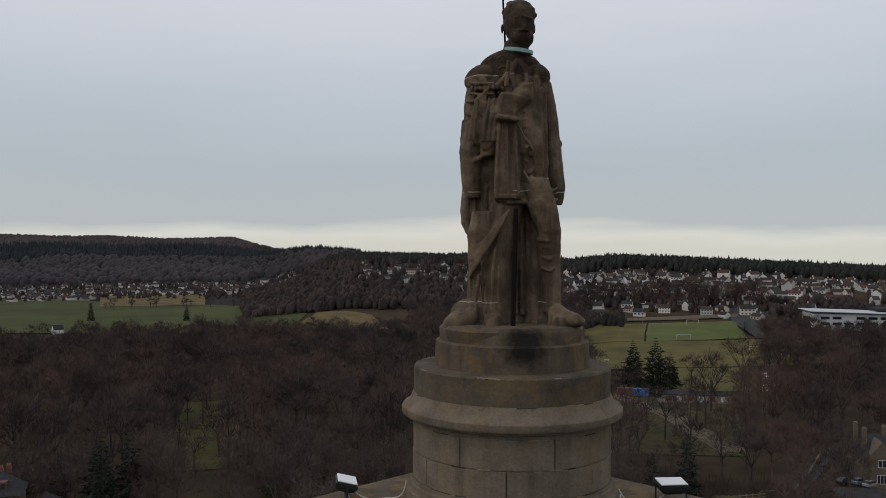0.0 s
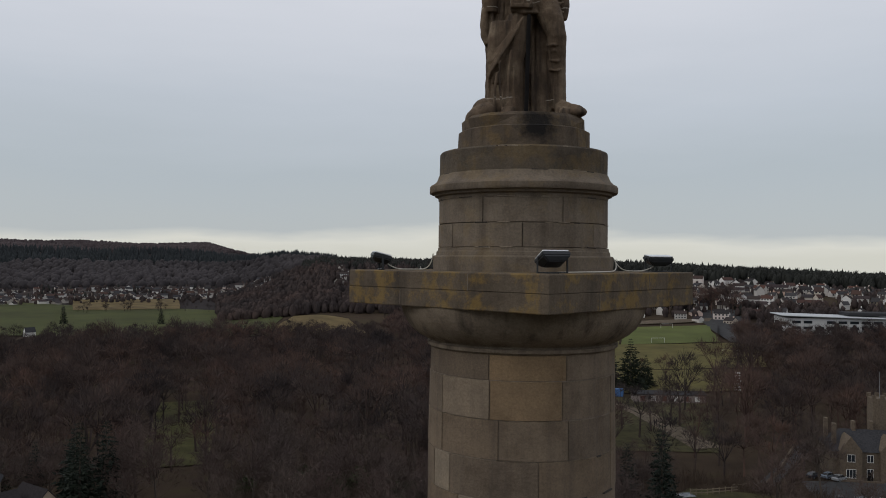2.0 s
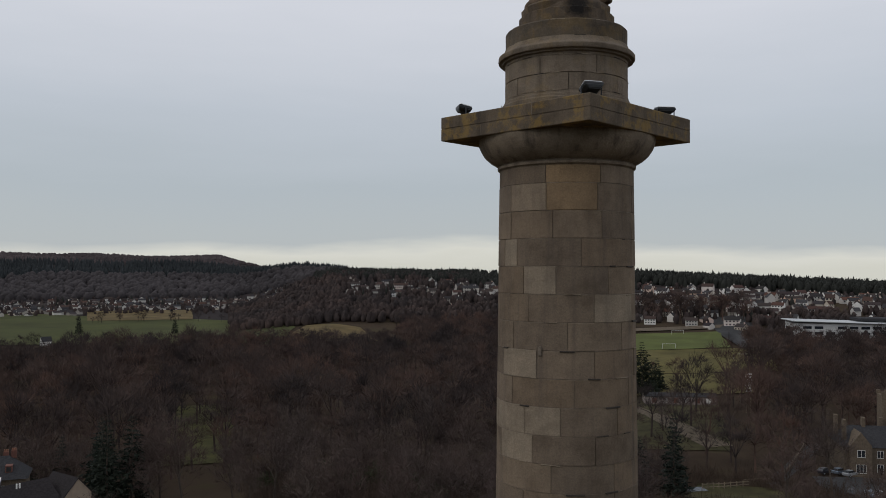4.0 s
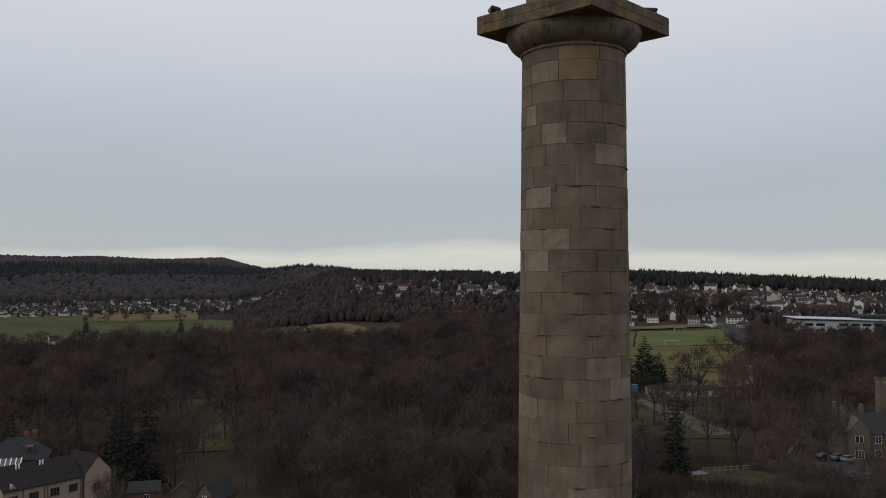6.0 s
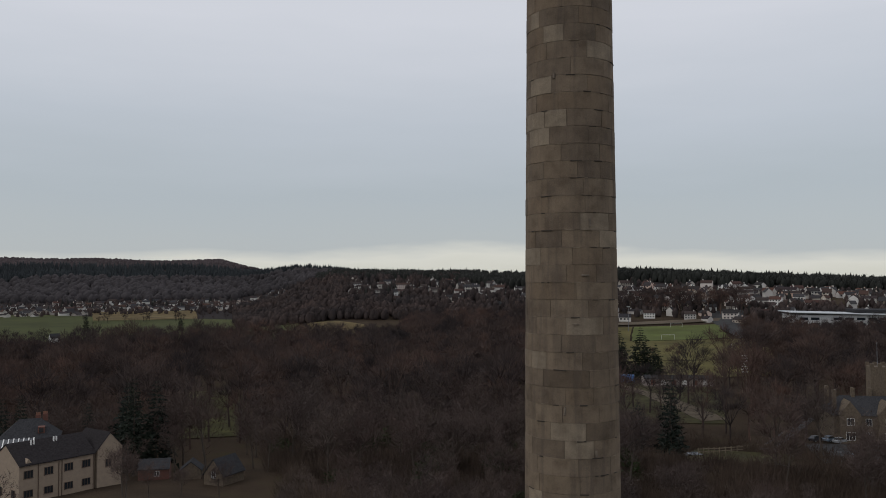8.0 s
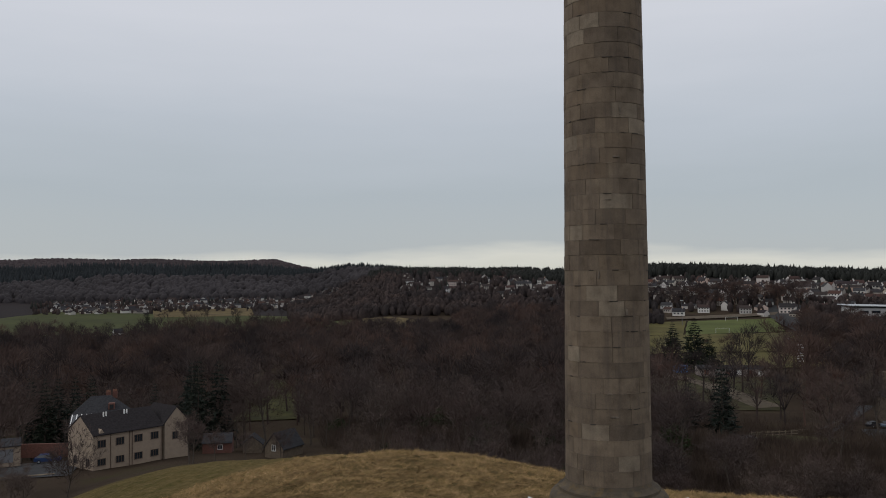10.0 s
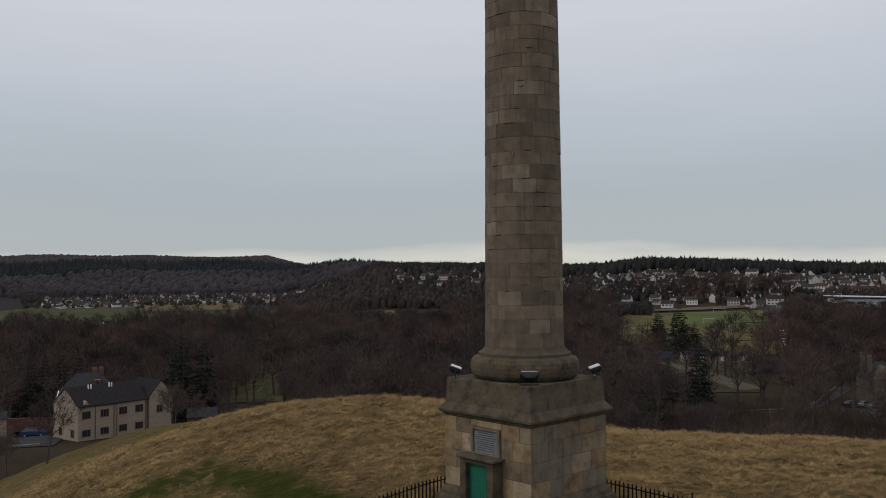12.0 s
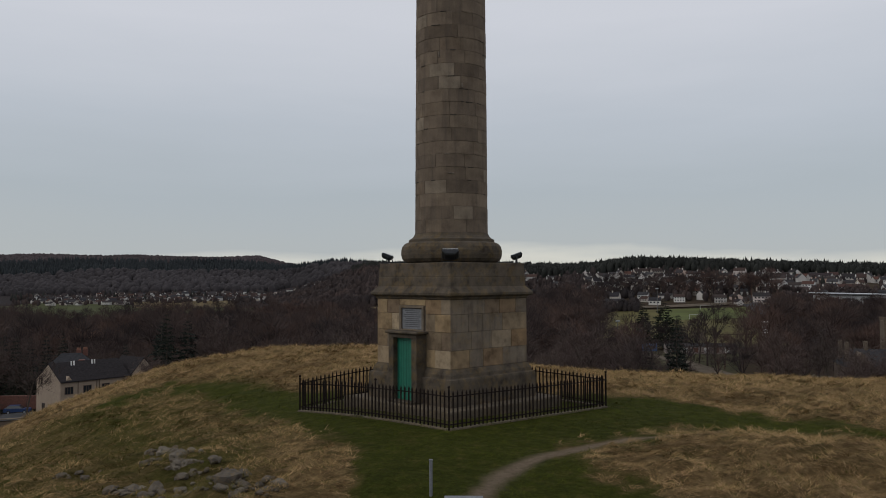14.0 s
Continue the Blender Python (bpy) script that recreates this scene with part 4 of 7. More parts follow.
add_ball(bm, (0.20, 0.0, 2.83), (0.17, 0.15, 0.085), (0, 0.52, 0))
add_limb(bm, [(-0.36, 0.02, 2.55, 0.105, 0.17), (-0.33, 0.02, 2.70, 0.10, 0.16), (-0.24, 0.02, 2.80, 0.10, 0.14)], 14)
add_limb(bm, [(0.36, 0.02, 2.50, 0.085, 0.15), (0.32, 0.02, 2.68, 0.085, 0.14), (0.22, 0.02, 2.80, 0.08, 0.13)], 14)
add_ball(bm, (0.12, -0.09, 3.09), (0.135, 0.14, 0.125))
add_limb(bm, [(0.05, 0.0, 2.84, 0.145, 0.15), (0.08, -0.02, 3.06, 0.135, 0.145)], 18)
# plain relief of the head
add_plate(bm, [(0.13, -0.275, 3.155, 0.026), (0.125, -0.262, 3.20, 0.020), (0.12, -0.245, 3.27, 0.014)], 0.08)
add_rope(bm, [(0.03, -0.225, 3.265), (0.12, -0.252, 3.275), (0.21, -0.215, 3.265)], 0.017)
add_rope(bm, [(0.07, -0.245, 3.125), (0.13, -0.265, 3.135), (0.19, -0.24, 3.125)], 0.014)
for side in (-0.085, 0.265):
    add_ball(bm, (side, -0.02, 3.20), (0.012, 0.04, 0.055))
for k in range(26):
    a, u = 2.4 * k, (k % 13) / 13
    add_ball(bm, (0.10 + 0.165 * math.cos(a) * math.sqrt(1 - (0.75 * u) ** 2), -0.03 + 0.175 * math.sin(a) * math.sqrt(1 - (0.75 * u) ** 2), 3.34 + 0.13 * u), (0.032, 0.032, 0.026))
statue = link_mesh("statue", bm, M_STATUE)
statue.matrix_world = pose(-0.03, 0.02, 26.81)
rem = statue.modifiers.new("remesh", "REMESH")
rem.mode, rem.voxel_size, rem.use_smooth_shade = "VOXEL", 0.0105, True
soft = statue.modifiers.new("soften", "SMOOTH")
soft.factor, soft.iterations = 0.35, 1
rough = bpy.data.textures.new("stone_roughness", "CLOUDS")
rough.noise_scale, rough.noise_depth = 0.09, 3
dis = statue.modifiers.new("worn", "DISPLACE")
dis.texture, dis.strength, dis.mid_level = rough, 0.014, 0.5
tagged(statue, "weathered brown sandstone robed statue with a darker bust", "statue")
rod = part("sword", box_mesh((0.0, 0, 0.62), (0.05, 0.04, 1.24), 0.012), M_IRON, None)
rod.matrix_world = pose(-0.02, -0.42, 26.80, 0, 1.2, 0)
rod.name = "ceremonial_sword"
tagged(rod, "slim dark rod standing against the statue", "rod")
ring = link_mesh("neck_band", lathe_mesh([(0.125, 0.0), (0.155, 0.012), (0.15, 0.05), (0.12, 0.055)], 32), M_COLLAR)
ring.matrix_world = pose(0.06, -0.02, 26.83 + 2.905, 8, 8, 0)
ring.scale = (1.05, 1.12, 1)
tagged(ring, "pale green metal band round the statue's neck", "band")
finial = link_mesh("lightning_rod", box_mesh((0, 0, 0), (0.02, 0.02, 1.0)), M_IRON)
finial.matrix_world = pose(-0.075, 0.17, 26.83 + 3.2, 0, -3, 0)
tagged(finial, "thin dark lightning rod behind the statue's head", "rod")

# ---- floodlights ----


def floodlight(at, aim, lean, group, size=0.86):
    """A floodlight at a corner: aim is where its glass looks (degrees in plan), lean how far it tips from straight up."""
    t = thing("floodlight", "black floodlight on a bracket, pale sky sheen painted on its glass", "floodlight", at, aim, group)
    t.scale = (size, size, size)
    tip = Euler((0, radians(lean), 0)).to_matrix().to_4x4()
    m0 = Matrix.Translation((0, 0, 0.19)) @ tip
    bm = bmesh.new()
    lo = [(-0.10, -0.11), (0.10, -0.11), (0.10, 0.11), (-0.10, 0.11)]
    hi = [(-0.14, -0.19), (0.14, -0.19), (0.14, 0.19), (-0.14, 0.19)]
    rows = [[bm.verts.new((x, y, -0.09)) for x, y in lo], [bm.verts.new((x, y, -0.02)) for x, y in hi], [bm.verts.new((x, y, 0.04)) for x, y in hi]]
    for a, b in zip(rows, rows[1:]):
        for k in range(4):
            bm.faces.new((a[k], a[(k + 1) % 4], b[(k + 1) % 4], b[k]))
    bm.faces.new(rows[0][::-1])
    bm.faces.new(rows[2])
    bmesh.ops.bevel(bm, geom=list(bm.edges), offset=0.014, segments=2, affect="EDGES")
    bmesh.ops.transform(bm, matrix=m0, verts=bm.verts)
    housing = part("housing", bm, M_LAMP, t)
    bm = bmesh.new()
    add_box(bm, (0, 0, 0.048), (0.25, 0.35, 0.02), Matrix(), 0.006)
    bmesh.ops.transform(bm, matrix=m0, verts=bm.verts)
    part("glass", bm, M_LENS, housing, "flat glass front with a painted pale sky sheen")
    bm = bmesh.new()
    for y in (-0.2, 0.2):
        add_box(bm, (0, y, 0.11), (0.03, 0.012, 0.2))
    add_box(bm, (0, 0, 0.012), (0.05, 0.41, 0.012))
    part("bracket", bm, M_LAMP, t)
    part("foot", box_mesh((0, 0, 0.006), (0.09, 0.14, 0.012), 0.002), M_LAMP, t)
    return t


for at, aim, lean in (((-1.80, 0.02, 24.884), 10, 14), ((1.74, -0.02, 24.884), -85, 5), ((0.10, -1.78, 24.884), 105, 24), ((0.0, 1.8, 24.884), -90, 24)):
    floodlight(at, aim, lean, "floodlights on the column top")
for at, aim, lean in (((-2.32, 0.0, 4.80), 0, 20), ((2.34, 0.0, 4.80), 180, 20), ((0.0, -2.25, 4.80), 90, 42), ((0.0, 2.25, 4.80), -90, 30)):
    floodlight(at, aim, lean, "floodlights on the pedestal", 1.45)


def cable(points, label):
    cu = bpy.data.curves.new("cable", "CURVE")
    cu.dimensions, cu.bevel_depth, cu.bevel_resolution = "3D", 0.008, 1
    s = cu.splines.new("NURBS")
    s.points.add(len(points) - 1)
    for p, q in zip(s.points, points):
        p.co = (*q, 1)
    s.use_endpoint_u, s.order_u = True, 4
    cu.materials.append(M_CABLE)
    return tagged(new("cable", cu), label, "cable", "floodlight cables")


ZT = 24.895
cable([(-1.74, 0.02, ZT + 0.08), (-1.62, -0.02, ZT), (-1.5, -0.10, ZT), (-1.35, 0.02, ZT), (-1.16, -0.05, ZT), (-1.14, -0.05, ZT + 0.2)], "pale loose cable lying on the stone slab")
cable([(1.68, -0.02, ZT + 0.06), (1.55, -0.12, ZT), (1.38, -0.22, ZT), (1.2, -0.18, ZT), (1.14, -0.14, ZT + 0.15)], "pale loose cable lying on the stone slab")
cable([(1.15, -0.2, ZT + 0.1), (1.12, -0.42, ZT), (0.9, -0.95, ZT), (0.62, -1.3, ZT), (0.3, -1.6, ZT), (0.16, -1.74, ZT)], "pale loose cable running to the front floodlight")

# ---- iron railing ----
railing = thing("iron_railing", "black and rusty wrought-iron railing with spiked bars round the pedestal", "railing")
SIDE = 5.5 / math.sqrt(2)
bar_mesh = bpy.data.meshes.new("bar")
bm = bmesh.new()
add_tube(bm, (0, 0, 0), (0, 0, 1.08), 0.028, 0.028, 6, False)
add_tube(bm, (0, 0, 1.08), (0, 0, 1.10), 0.023, 0.034, 6, False)
add_tube(bm, (0, 0, 1.10), (0, 0, 1.19), 0.032, 0.002, 6, False)
bm.to_mesh(bar_mesh)
bm.free()
bar_mesh.materials.append(M_RAIL)


def railing_post(x, y, high=1.26):
    z = gz(x, y)
    bm = bmesh.new()
    add_box(bm, (x, y, z + high / 2 - 0.05), (0.055, 0.055, high), Matrix(), 0.006)
    r = bmesh.ops.create_uvsphere(bm, u_segments=8, v_segments=6, radius=0.045)
    bmesh.ops.translate(bm, verts=r["verts"], vec=(x, y, z + high))
    return part("post", bm, M_RAIL, railing)


for q in range(4):
    a = radians(90 * q - 135)
    n = Vector((math.cos(a), math.sin(a), 0))
    u = Vector((-n.y, n.x, 0))
    for k in range(43):
        s = -SIDE + 2 * SIDE * k / 43
        p = n * SIDE + u * s
        if k == 0 or (q == 0 and k in (17, 24)):
            railing_post(p.x, p.y)
            continue
        ob = new("bar", bar_mesh)
        ob.parent = railing
        ob.matrix_world = pose(p.x, p.y, gz(p.x, p.y) - 0.04 + rng.uniform(-0.012, 0.012), rng.uniform(-0.7, 0.7), rng.uniform(-0.7, 0.7), rng.uniform(0, 60))
    for lift in (0.16, 0.98):
        for k in range(7):
            bm = bmesh.new()
            p = [n * SIDE + u * (-SIDE + 2 * SIDE * (k + j) / 7) for j in (0, 1)]
            ends = [Vector((e.x, e.y, gz(e.x, e.y) + lift)) for e in p]
            d = ends[1] - ends[0]
            add_box(bm, (ends[0] + ends[1]) / 2, (d.length + 0.01, 0.014, 0.04), d.to_track_quat("X", "Z").to_matrix().to_4x4())
            part("rail", bm, M_RAIL, railing)
    for lift in (0.0,):
        bm = bmesh.new()
        for k in range(9):
            p = [n * SIDE + u * (-SIDE + 2 * SIDE * (k + j) / 9) for j in (0, 1)]
            ends = [Vector((e.x, e.y, gz(e.x, e.y))) for e in p]
            d = ends[1] - ends[0]
            add_box(bm, (ends[0] + ends[1]) / 2, (d.length - 0.02, 0.20, 0.10), d.to_track_quat("X", "Z").to_matrix().to_4x4(), 0.012)
        kerb = link_mesh("kerb", bm, M_FOOTING)
        tagged(kerb, "low stone kerb under the iron railing", "kerb", "railing kerbs", "structure")

# ---- materials of the valley ----
M_BARK = random_material("bark", [(0.055, 0.042, 0.034), (0.085, 0.07, 0.058), (0.065, 0.05, 0.04)], 0.9)
M_TWIG = random_material("bare_twigs", [(0.054, 0.040, 0.037), (0.086, 0.059, 0.051), (0.068, 0.051, 0.046), (0.098, 0.072, 0.060)], 0.9)


def wood_material(name, tone):
    """Leafless crowns: tone drifting from tree to tree and from stand to stand."""
    m, t, b = material(name)
    trees = ramp_node(t, noise_node(t, 0.075, 3, 0.6), [(0.30, (0.58, 0.58, 0.60)), (0.5, (1.0, 1.0, 1.0)), (0.70, (1.45, 1.36, 1.30))])
    stands = ramp_node(t, noise_node(t, 0.014, 3, 0.5), [(0.35, (0.78, 0.82, 0.86)), (0.62, (1.18, 1.08, 1.04))])
    c = mix_node(t, 1.0, mix_node(t, 1.0, tone, trees, "MULTIPLY"), stands, "MULTIPLY")
    t.links.new(c, b.inputs["Base Color"])
    b.inputs["Roughness"].default_value = 0.95
    b.inputs["Specular IOR Level"].default_value = 0.05
    return m


M_TWIGS_FAR = wood_material("bare_woodland", (0.078, 0.060, 0.054))
M_WOOD_RED = wood_material("reddish_woodland", (0.088, 0.062, 0.053))
M_WOOD_DARK = wood_material("dark_woodland", (0.052, 0.043, 0.041))
M_SCRUB = random_material("brown_scrub", [(0.060, 0.042, 0.032), (0.066, 0.047, 0.035)], 0.9, 0.5, 0.12)
M_BANK = plain_material("dull_grass_bank", (0.080, 0.072, 0.026), 0.95, 0, 0.45, 0.25)
# Ridge tones are lifted and blued: distance haze painted into the base colours.
M_RIDGE = random_material("hazed_bare_woods", [(0.0400, 0.0352, 0.0372), (0.0425, 0.0372, 0.0390)], 0.95, 0.3, 0.006)
M_RIDGEPINE = random_material("hazed_pines", [(0.0261, 0.0303, 0.0331), (0.0273, 0.0315, 0.0331)], 0.95, 0.25, 0.006)
M_RIDGETOP = random_material("hazed_reddish_woods", [(0.0530, 0.0410, 0.0425), (0.0550, 0.0425, 0.0440)], 0.95, 0.25, 0.006)
M_TOWNPINE = random_material("near_ridge_pines", [(0.0215, 0.0235, 0.0205), (0.0260, 0.0270, 0.0235)], 0.95, 0.35, 0.03)
M_NEEDLES = random_material("dark_needles", [(0.0091, 0.0137, 0.0090), (0.0154, 0.0208, 0.0120), (0.0112, 0.0169, 0.0120)], 0.8)
M_EVERGREEN = random_material("holly_and_gorse", [(0.022, 0.032, 0.012), (0.035, 0.045, 0.016)], 0.8)
M_MEADOW = plain_material("meadow", (0.092, 0.104, 0.027), 0.95, 0, 0.3, 0.02)
M_STUBBLE = plain_material("pale_stubble", (0.205, 0.150, 0.062), 0.95, 0, 0.35, 0.06)
M_PITCH = plain_material("sports_turf", (0.150, 0.178, 0.048), 0.95, 0, 0.2, 0.05)
M_ROUGHFIELD = plain_material("rough_field", (0.172, 0.148, 0.045), 0.95, 0, 0.35, 0.05)
M_GLADE = plain_material("winter_glade", (0.092, 0.088, 0.025), 0.95, 0, 0.45, 0.12)
M_TRACK = plain_material("pale_track", (0.195, 0.155, 0.110), 0.95, 0, 0.25, 0.4)
M_ASPHALT = plain_material("worn_asphalt", (0.075, 0.075, 0.078), 0.9, 0, 0.25, 0.5)
M_RENDER = plain_material("cream_harling", (0.285, 0.222, 0.165), 0.9, 0, 0.10, 1.5, 0.3)
M_SLATEROOF = plain_material("slate_roof", (0.040, 0.040, 0.043), 0.9, 0, 0.35, 2.5, 0.4)
M_BROWNROOF = plain_material("concrete_tile_roof", (0.028, 0.025, 0.026), 0.95, 0, 0.3, 3, 0.4)
for roof_stone in (M_SLATEROOF, M_BROWNROOF):
    roof_stone.node_tree.nodes["Principled BSDF"].inputs["Specular IOR Level"].default_value = 0.06
M_WHITE = plain_material("white_frames", (0.72, 0.71, 0.68), 0.5, 0, 0.06, 4)
M_BROWNWOOD = plain_material("brown_window_frames", (0.10, 0.065, 0.045), 0.6, 0, 0.2, 5)
M_BRICK = plain_material("red_brick", (0.13, 0.055, 0.040), 0.85, 0, 0.3, 4)
M_POT = plain_material("clay_pots", (0.22, 0.10, 0.06), 0.8, 0, 0.2, 5)
M_MANOR = stone_material("manor_sandstone", [(0.120, 0.094, 0.068), (0.132, 0.102, 0.073)], stain_amount=0.5)
M_TOWNWALL = random_material("town_walls", [(0.72, 0.71, 0.68), (0.42, 0.36, 0.29), (0.64, 0.63, 0.61), (0.20, 0.165, 0.13), (0.74, 0.72, 0.69), (0.34, 0.30, 0.26), (0.68, 0.67, 0.65), (0.52, 0.36, 0.28)], 0.85, 0.1)
M_TOWNROOF = random_material("town_roofs", [(0.036, 0.036, 0.040), (0.058, 0.045, 0.040), (0.030, 0.030, 0.034), (0.100, 0.052, 0.040), (0.045, 0.044, 0.046), (0.060, 0.058, 0.060), (0.034, 0.031, 0.031), (0.075, 0.048, 0.040)], 0.95, 0.2, gloss=0.05)
M_CROWDWALL = random_material("far_house_walls", [(0.74, 0.72, 0.69), (0.30, 0.26, 0.22), (0.62, 0.61, 0.58), (0.22, 0.19, 0.16), (0.68, 0.66, 0.62), (0.42, 0.38, 0.33)], 0.9, 0.1, 3.0, True)
M_CROWDROOF = random_material("far_house_roofs", [(0.040, 0.040, 0.045), (0.055, 0.045, 0.041), (0.034, 0.034, 0.038), (0.085, 0.052, 0.042), (0.048, 0.048, 0.053), (0.038, 0.036, 0.036)], 0.95, 0.2, 3.0, True, 0.05)
M_ROCK = stone_material("grey_rubble", [(0.080, 0.068, 0.055), (0.125, 0.108, 0.088), (0.098, 0.083, 0.066), (0.165, 0.146, 0.120)], stain_amount=0.6, streak=False, lichen=0.2)
M_STRAW = random_material("straw_grass", [(0.3726, 0.2346, 0.1129), (0.2484, 0.1550, 0.0684), (0.4471, 0.2989, 0.1596), (0.1490, 0.0918, 0.0388), (0.3229, 0.2132, 0.0992), (0.0929, 0.0847, 0.0239), (0.2117, 0.1234, 0.0547)], 1.0, 0.4, 0.6, True, 0.03)
M_TUFT = random_material("olive_grass", [(0.0468, 0.0494, 0.0108), (0.0855, 0.0760, 0.0225), (0.1170, 0.0779, 0.0288), (0.0378, 0.0475, 0.0090), (0.0720, 0.0646, 0.0180), (0.1530, 0.1121, 0.0450), (0.0540, 0.0427, 0.0144)], 1.0, 0.4, 0.5, True, 0.03)
M_BLADE = random_material("green_grass", [(0.032, 0.046, 0.006), (0.052, 0.066, 0.009), (0.085, 0.082, 0.018), (0.044, 0.056, 0.007)], 1.0, 0.3, 0.5, True, 0.03)
M_TYRE = plain_material("tyre", (0.015, 0.015, 0.015), 0.9)

# ---- fields, roads and courts in the valley ----
sheet("meadow", [(-430, 500), (-92, 520), (-122, 720), (-430, 800)], 14, 12, M_MEADOW, 0.8, "green pasture beyond the bare woods")
sheet("stubble_mound", [(-102, 530), (-34, 535), (-52, 600), (-96, 628)], 12, 12, M_STUBBLE, 0.9, "pale straw-coloured mound beside the pasture")
sheet("stubble_strip", [(-297, 712), (-214, 738), (-250, 862), (-346, 830)], 8, 6, M_STUBBLE, 1.2, "pale stubble strip before the far village")
sheet("rough_grass", [(70, 421), (103, 421), (121, 489), (84, 489)], 6, 8, M_ROUGHFIELD, 0.6, "rough olive grass beside the sports pitch")
sheet("sports_field", [(56, 335), (150, 345), (176, 425), (70, 418)], 8, 8, M_ROUGHFIELD, 0.7, "olive rough playing field")
sheet("sports_pitch", [(104, 420), (159, 428), (176, 494), (122, 489)], 8, 8, M_PITCH, 0.75, "bright green sports pitch")
sheet("rough_slope", [(60, 285), (128, 292), (140, 342), (80, 338)], 8, 6, M_ROUGHFIELD, 0.5, "rough yellow-green slope below the pitch")
sheet("court_path", [(164, 428), (190, 428), (210, 545), (182, 545)], 4, 8, M_ASPHALT, 0.75, "grey paved path beside the pitch", "path")
sheet("running_track", [(112, 500), (180, 505), (186, 516), (114, 511)], 8, 2, M_TRACK, 0.8, "pale track behind the pitch", "track")
sheet("grassy_slope", [(42, 203), (76, 200), (98, 272), (58, 281)], 6, 8, M_BANK, 0.2, "rough olive grass slope under thin bare trees")
sheet("gravel_track", [(57, 283), (62, 286), (72, 248), (67, 246)], 2, 8, M_TRACK, 0.35, "pale gravel track curving below the field", "track")
sheet("gravel_yard", [(66, 248), (73, 250), (78, 205), (70, 203)], 2, 8, M_TRACK, 0.35, "pale gravel track among bare trees", "track")
sheet("estate_road", [(70, 166), (73, 164), (103, 207), (100, 209)], 2, 8, M_ASPHALT, 0.15, "narrow estate road climbing past the mansion", "road")
sheet("grass_bank", [(44, 146), (68, 140), (76, 160), (56, 166)], 5, 5, M_BANK, 0.25, "yellow-green grass bank by the road")
sheet("car_park", [(78, 150), (118, 150), (122, 171), (84, 173)], 4, 4, M_ASPHALT, 0.25, "asphalt car park before the mansion", "car park")
sheet("park_clearing", [(-67, 184), (-51, 188), (-71, 290), (-91, 284)], 4, 12, M_GLADE, 0.3, "green glade in the bare woods")
sheet("house_yard", [(-90, 92), (-66, 98), (-72, 118), (-92, 122)], 4, 4, M_ASPHALT, 0.15, "asphalt yard beside the cream house", "yard")

# ---- houses ----


def gable_house(name, label, at, turn, length, width, eave, ridge, wall_mat, roof_mat, overhang=0.3, group="", category="house"):
    """Walls with gables along x, and a pitched roof with thickness."""
    t = thing(name, label, category, at, turn, group)
    bm = bmesh.new()
    sec = [(-width / 2, -0.6), (width / 2, -0.6), (width / 2, eave), (0, ridge), (-width / 2, eave)]
    ends = [[bm.verts.new((s * length / 2, y, z)) for y, z in sec] for s in (-1, 1)]
    for k in range(5):
        bm.faces.new((ends[0][k], ends[0][(k + 1) % 5], ends[1][(k + 1) % 5], ends[1][k]))
    bm.faces.new(ends[0][::-1])
    bm.faces.new(ends[1])
    wall = part("wall", bm, wall_mat, t)
    bm = bmesh.new()
    slope = (ridge - eave) / (width / 2)
    for s in (-1, 1):
        out = width / 2 + overhang
        y0, z0, y1, z1 = s * out, eave - slope * overhang, 0, ridge
        v = [bm.verts.new((x, y, z + h)) for h in (0.03, 0.16) for x, y, z in ((-length / 2 - 0.12, y0, z0), (length / 2 + 0.12, y0, z0), (length / 2 + 0.12, y1, z1), (-length / 2 - 0.12, y1, z1))]
        for f in ((0, 1, 2, 3), (7, 6, 5, 4), (0, 4, 5, 1), (1, 5, 6, 2), (2, 6, 7, 3), (3, 7, 4, 0)):
            bm.faces.new([v[i] for i in f])
    roof = part("roof", bm, roof_mat, t)
    return t, wall, roof


def window(parent, x, y, z, w, h, face, frame_mat, bars=1):
    """A window set on a wall. face: -1 on the wall towards -y, 1 towards +y, 2 on the gable towards -x, 3 towards +x."""
    turn = {-1: 0, 1: 180, 2: -90, 3: 90}[face]
    m = Matrix.Translation((x, y, z)) @ Euler((0, 0, radians(turn))).to_matrix().to_4x4()
    bm = box_mesh((0, -0.01, 0), (w, 0.06, h), 0, Matrix())
    bmesh.ops.transform(bm, matrix=m, verts=bm.verts)
    pane = part("window", bm, M_PANE, parent)
    bm = bmesh.new()
    for cx, cz, sx, sz in [(-w / 2, 0, 0.07, h + 0.07), (w / 2, 0, 0.07, h + 0.07), (0, h / 2, w, 0.07), (0, -h / 2, w + 0.15, 0.09)] + [(-w / 2 + w * (k + 1) / (bars + 1), 0, 0.06, h) for k in range(bars)]:
        add_box(bm, (cx, -0.04, cz), (sx, 0.06, sz))
    bmesh.ops.transform(bm, matrix=m, verts=bm.verts)
    part("window_frame", bm, frame_mat, pane)


flats, flats_wall, flats_roof = gable_house("apartment_house", "two-storey cream harled house with a dark tiled roof", (-63.98, 109.26, -18.3), 53, 12.0, 8.0, 6.1, 8.7, M_RENDER, M_BROWNROOF)
for k, x in enumerate((-4.6, -1.5, 1.7, 4.6)):
    window(flats_wall, x, -4.0, 4.6, 1.35, 1.15, -1, M_BROWNWOOD, 2)
    window(flats_wall, x, -4.0, 1.75, 1.35, 1.05, -1, M_BROWNWOOD, 2)
window(flats_wall, -6.0, 1.5, 1.7, 1.0, 1.2, 2, M_BROWNWOOD)
window(flats_wall, -6.0, -2.4, 1.7, 1.0, 1.2, 2, M_BROWNWOOD)
bm = bmesh.new()
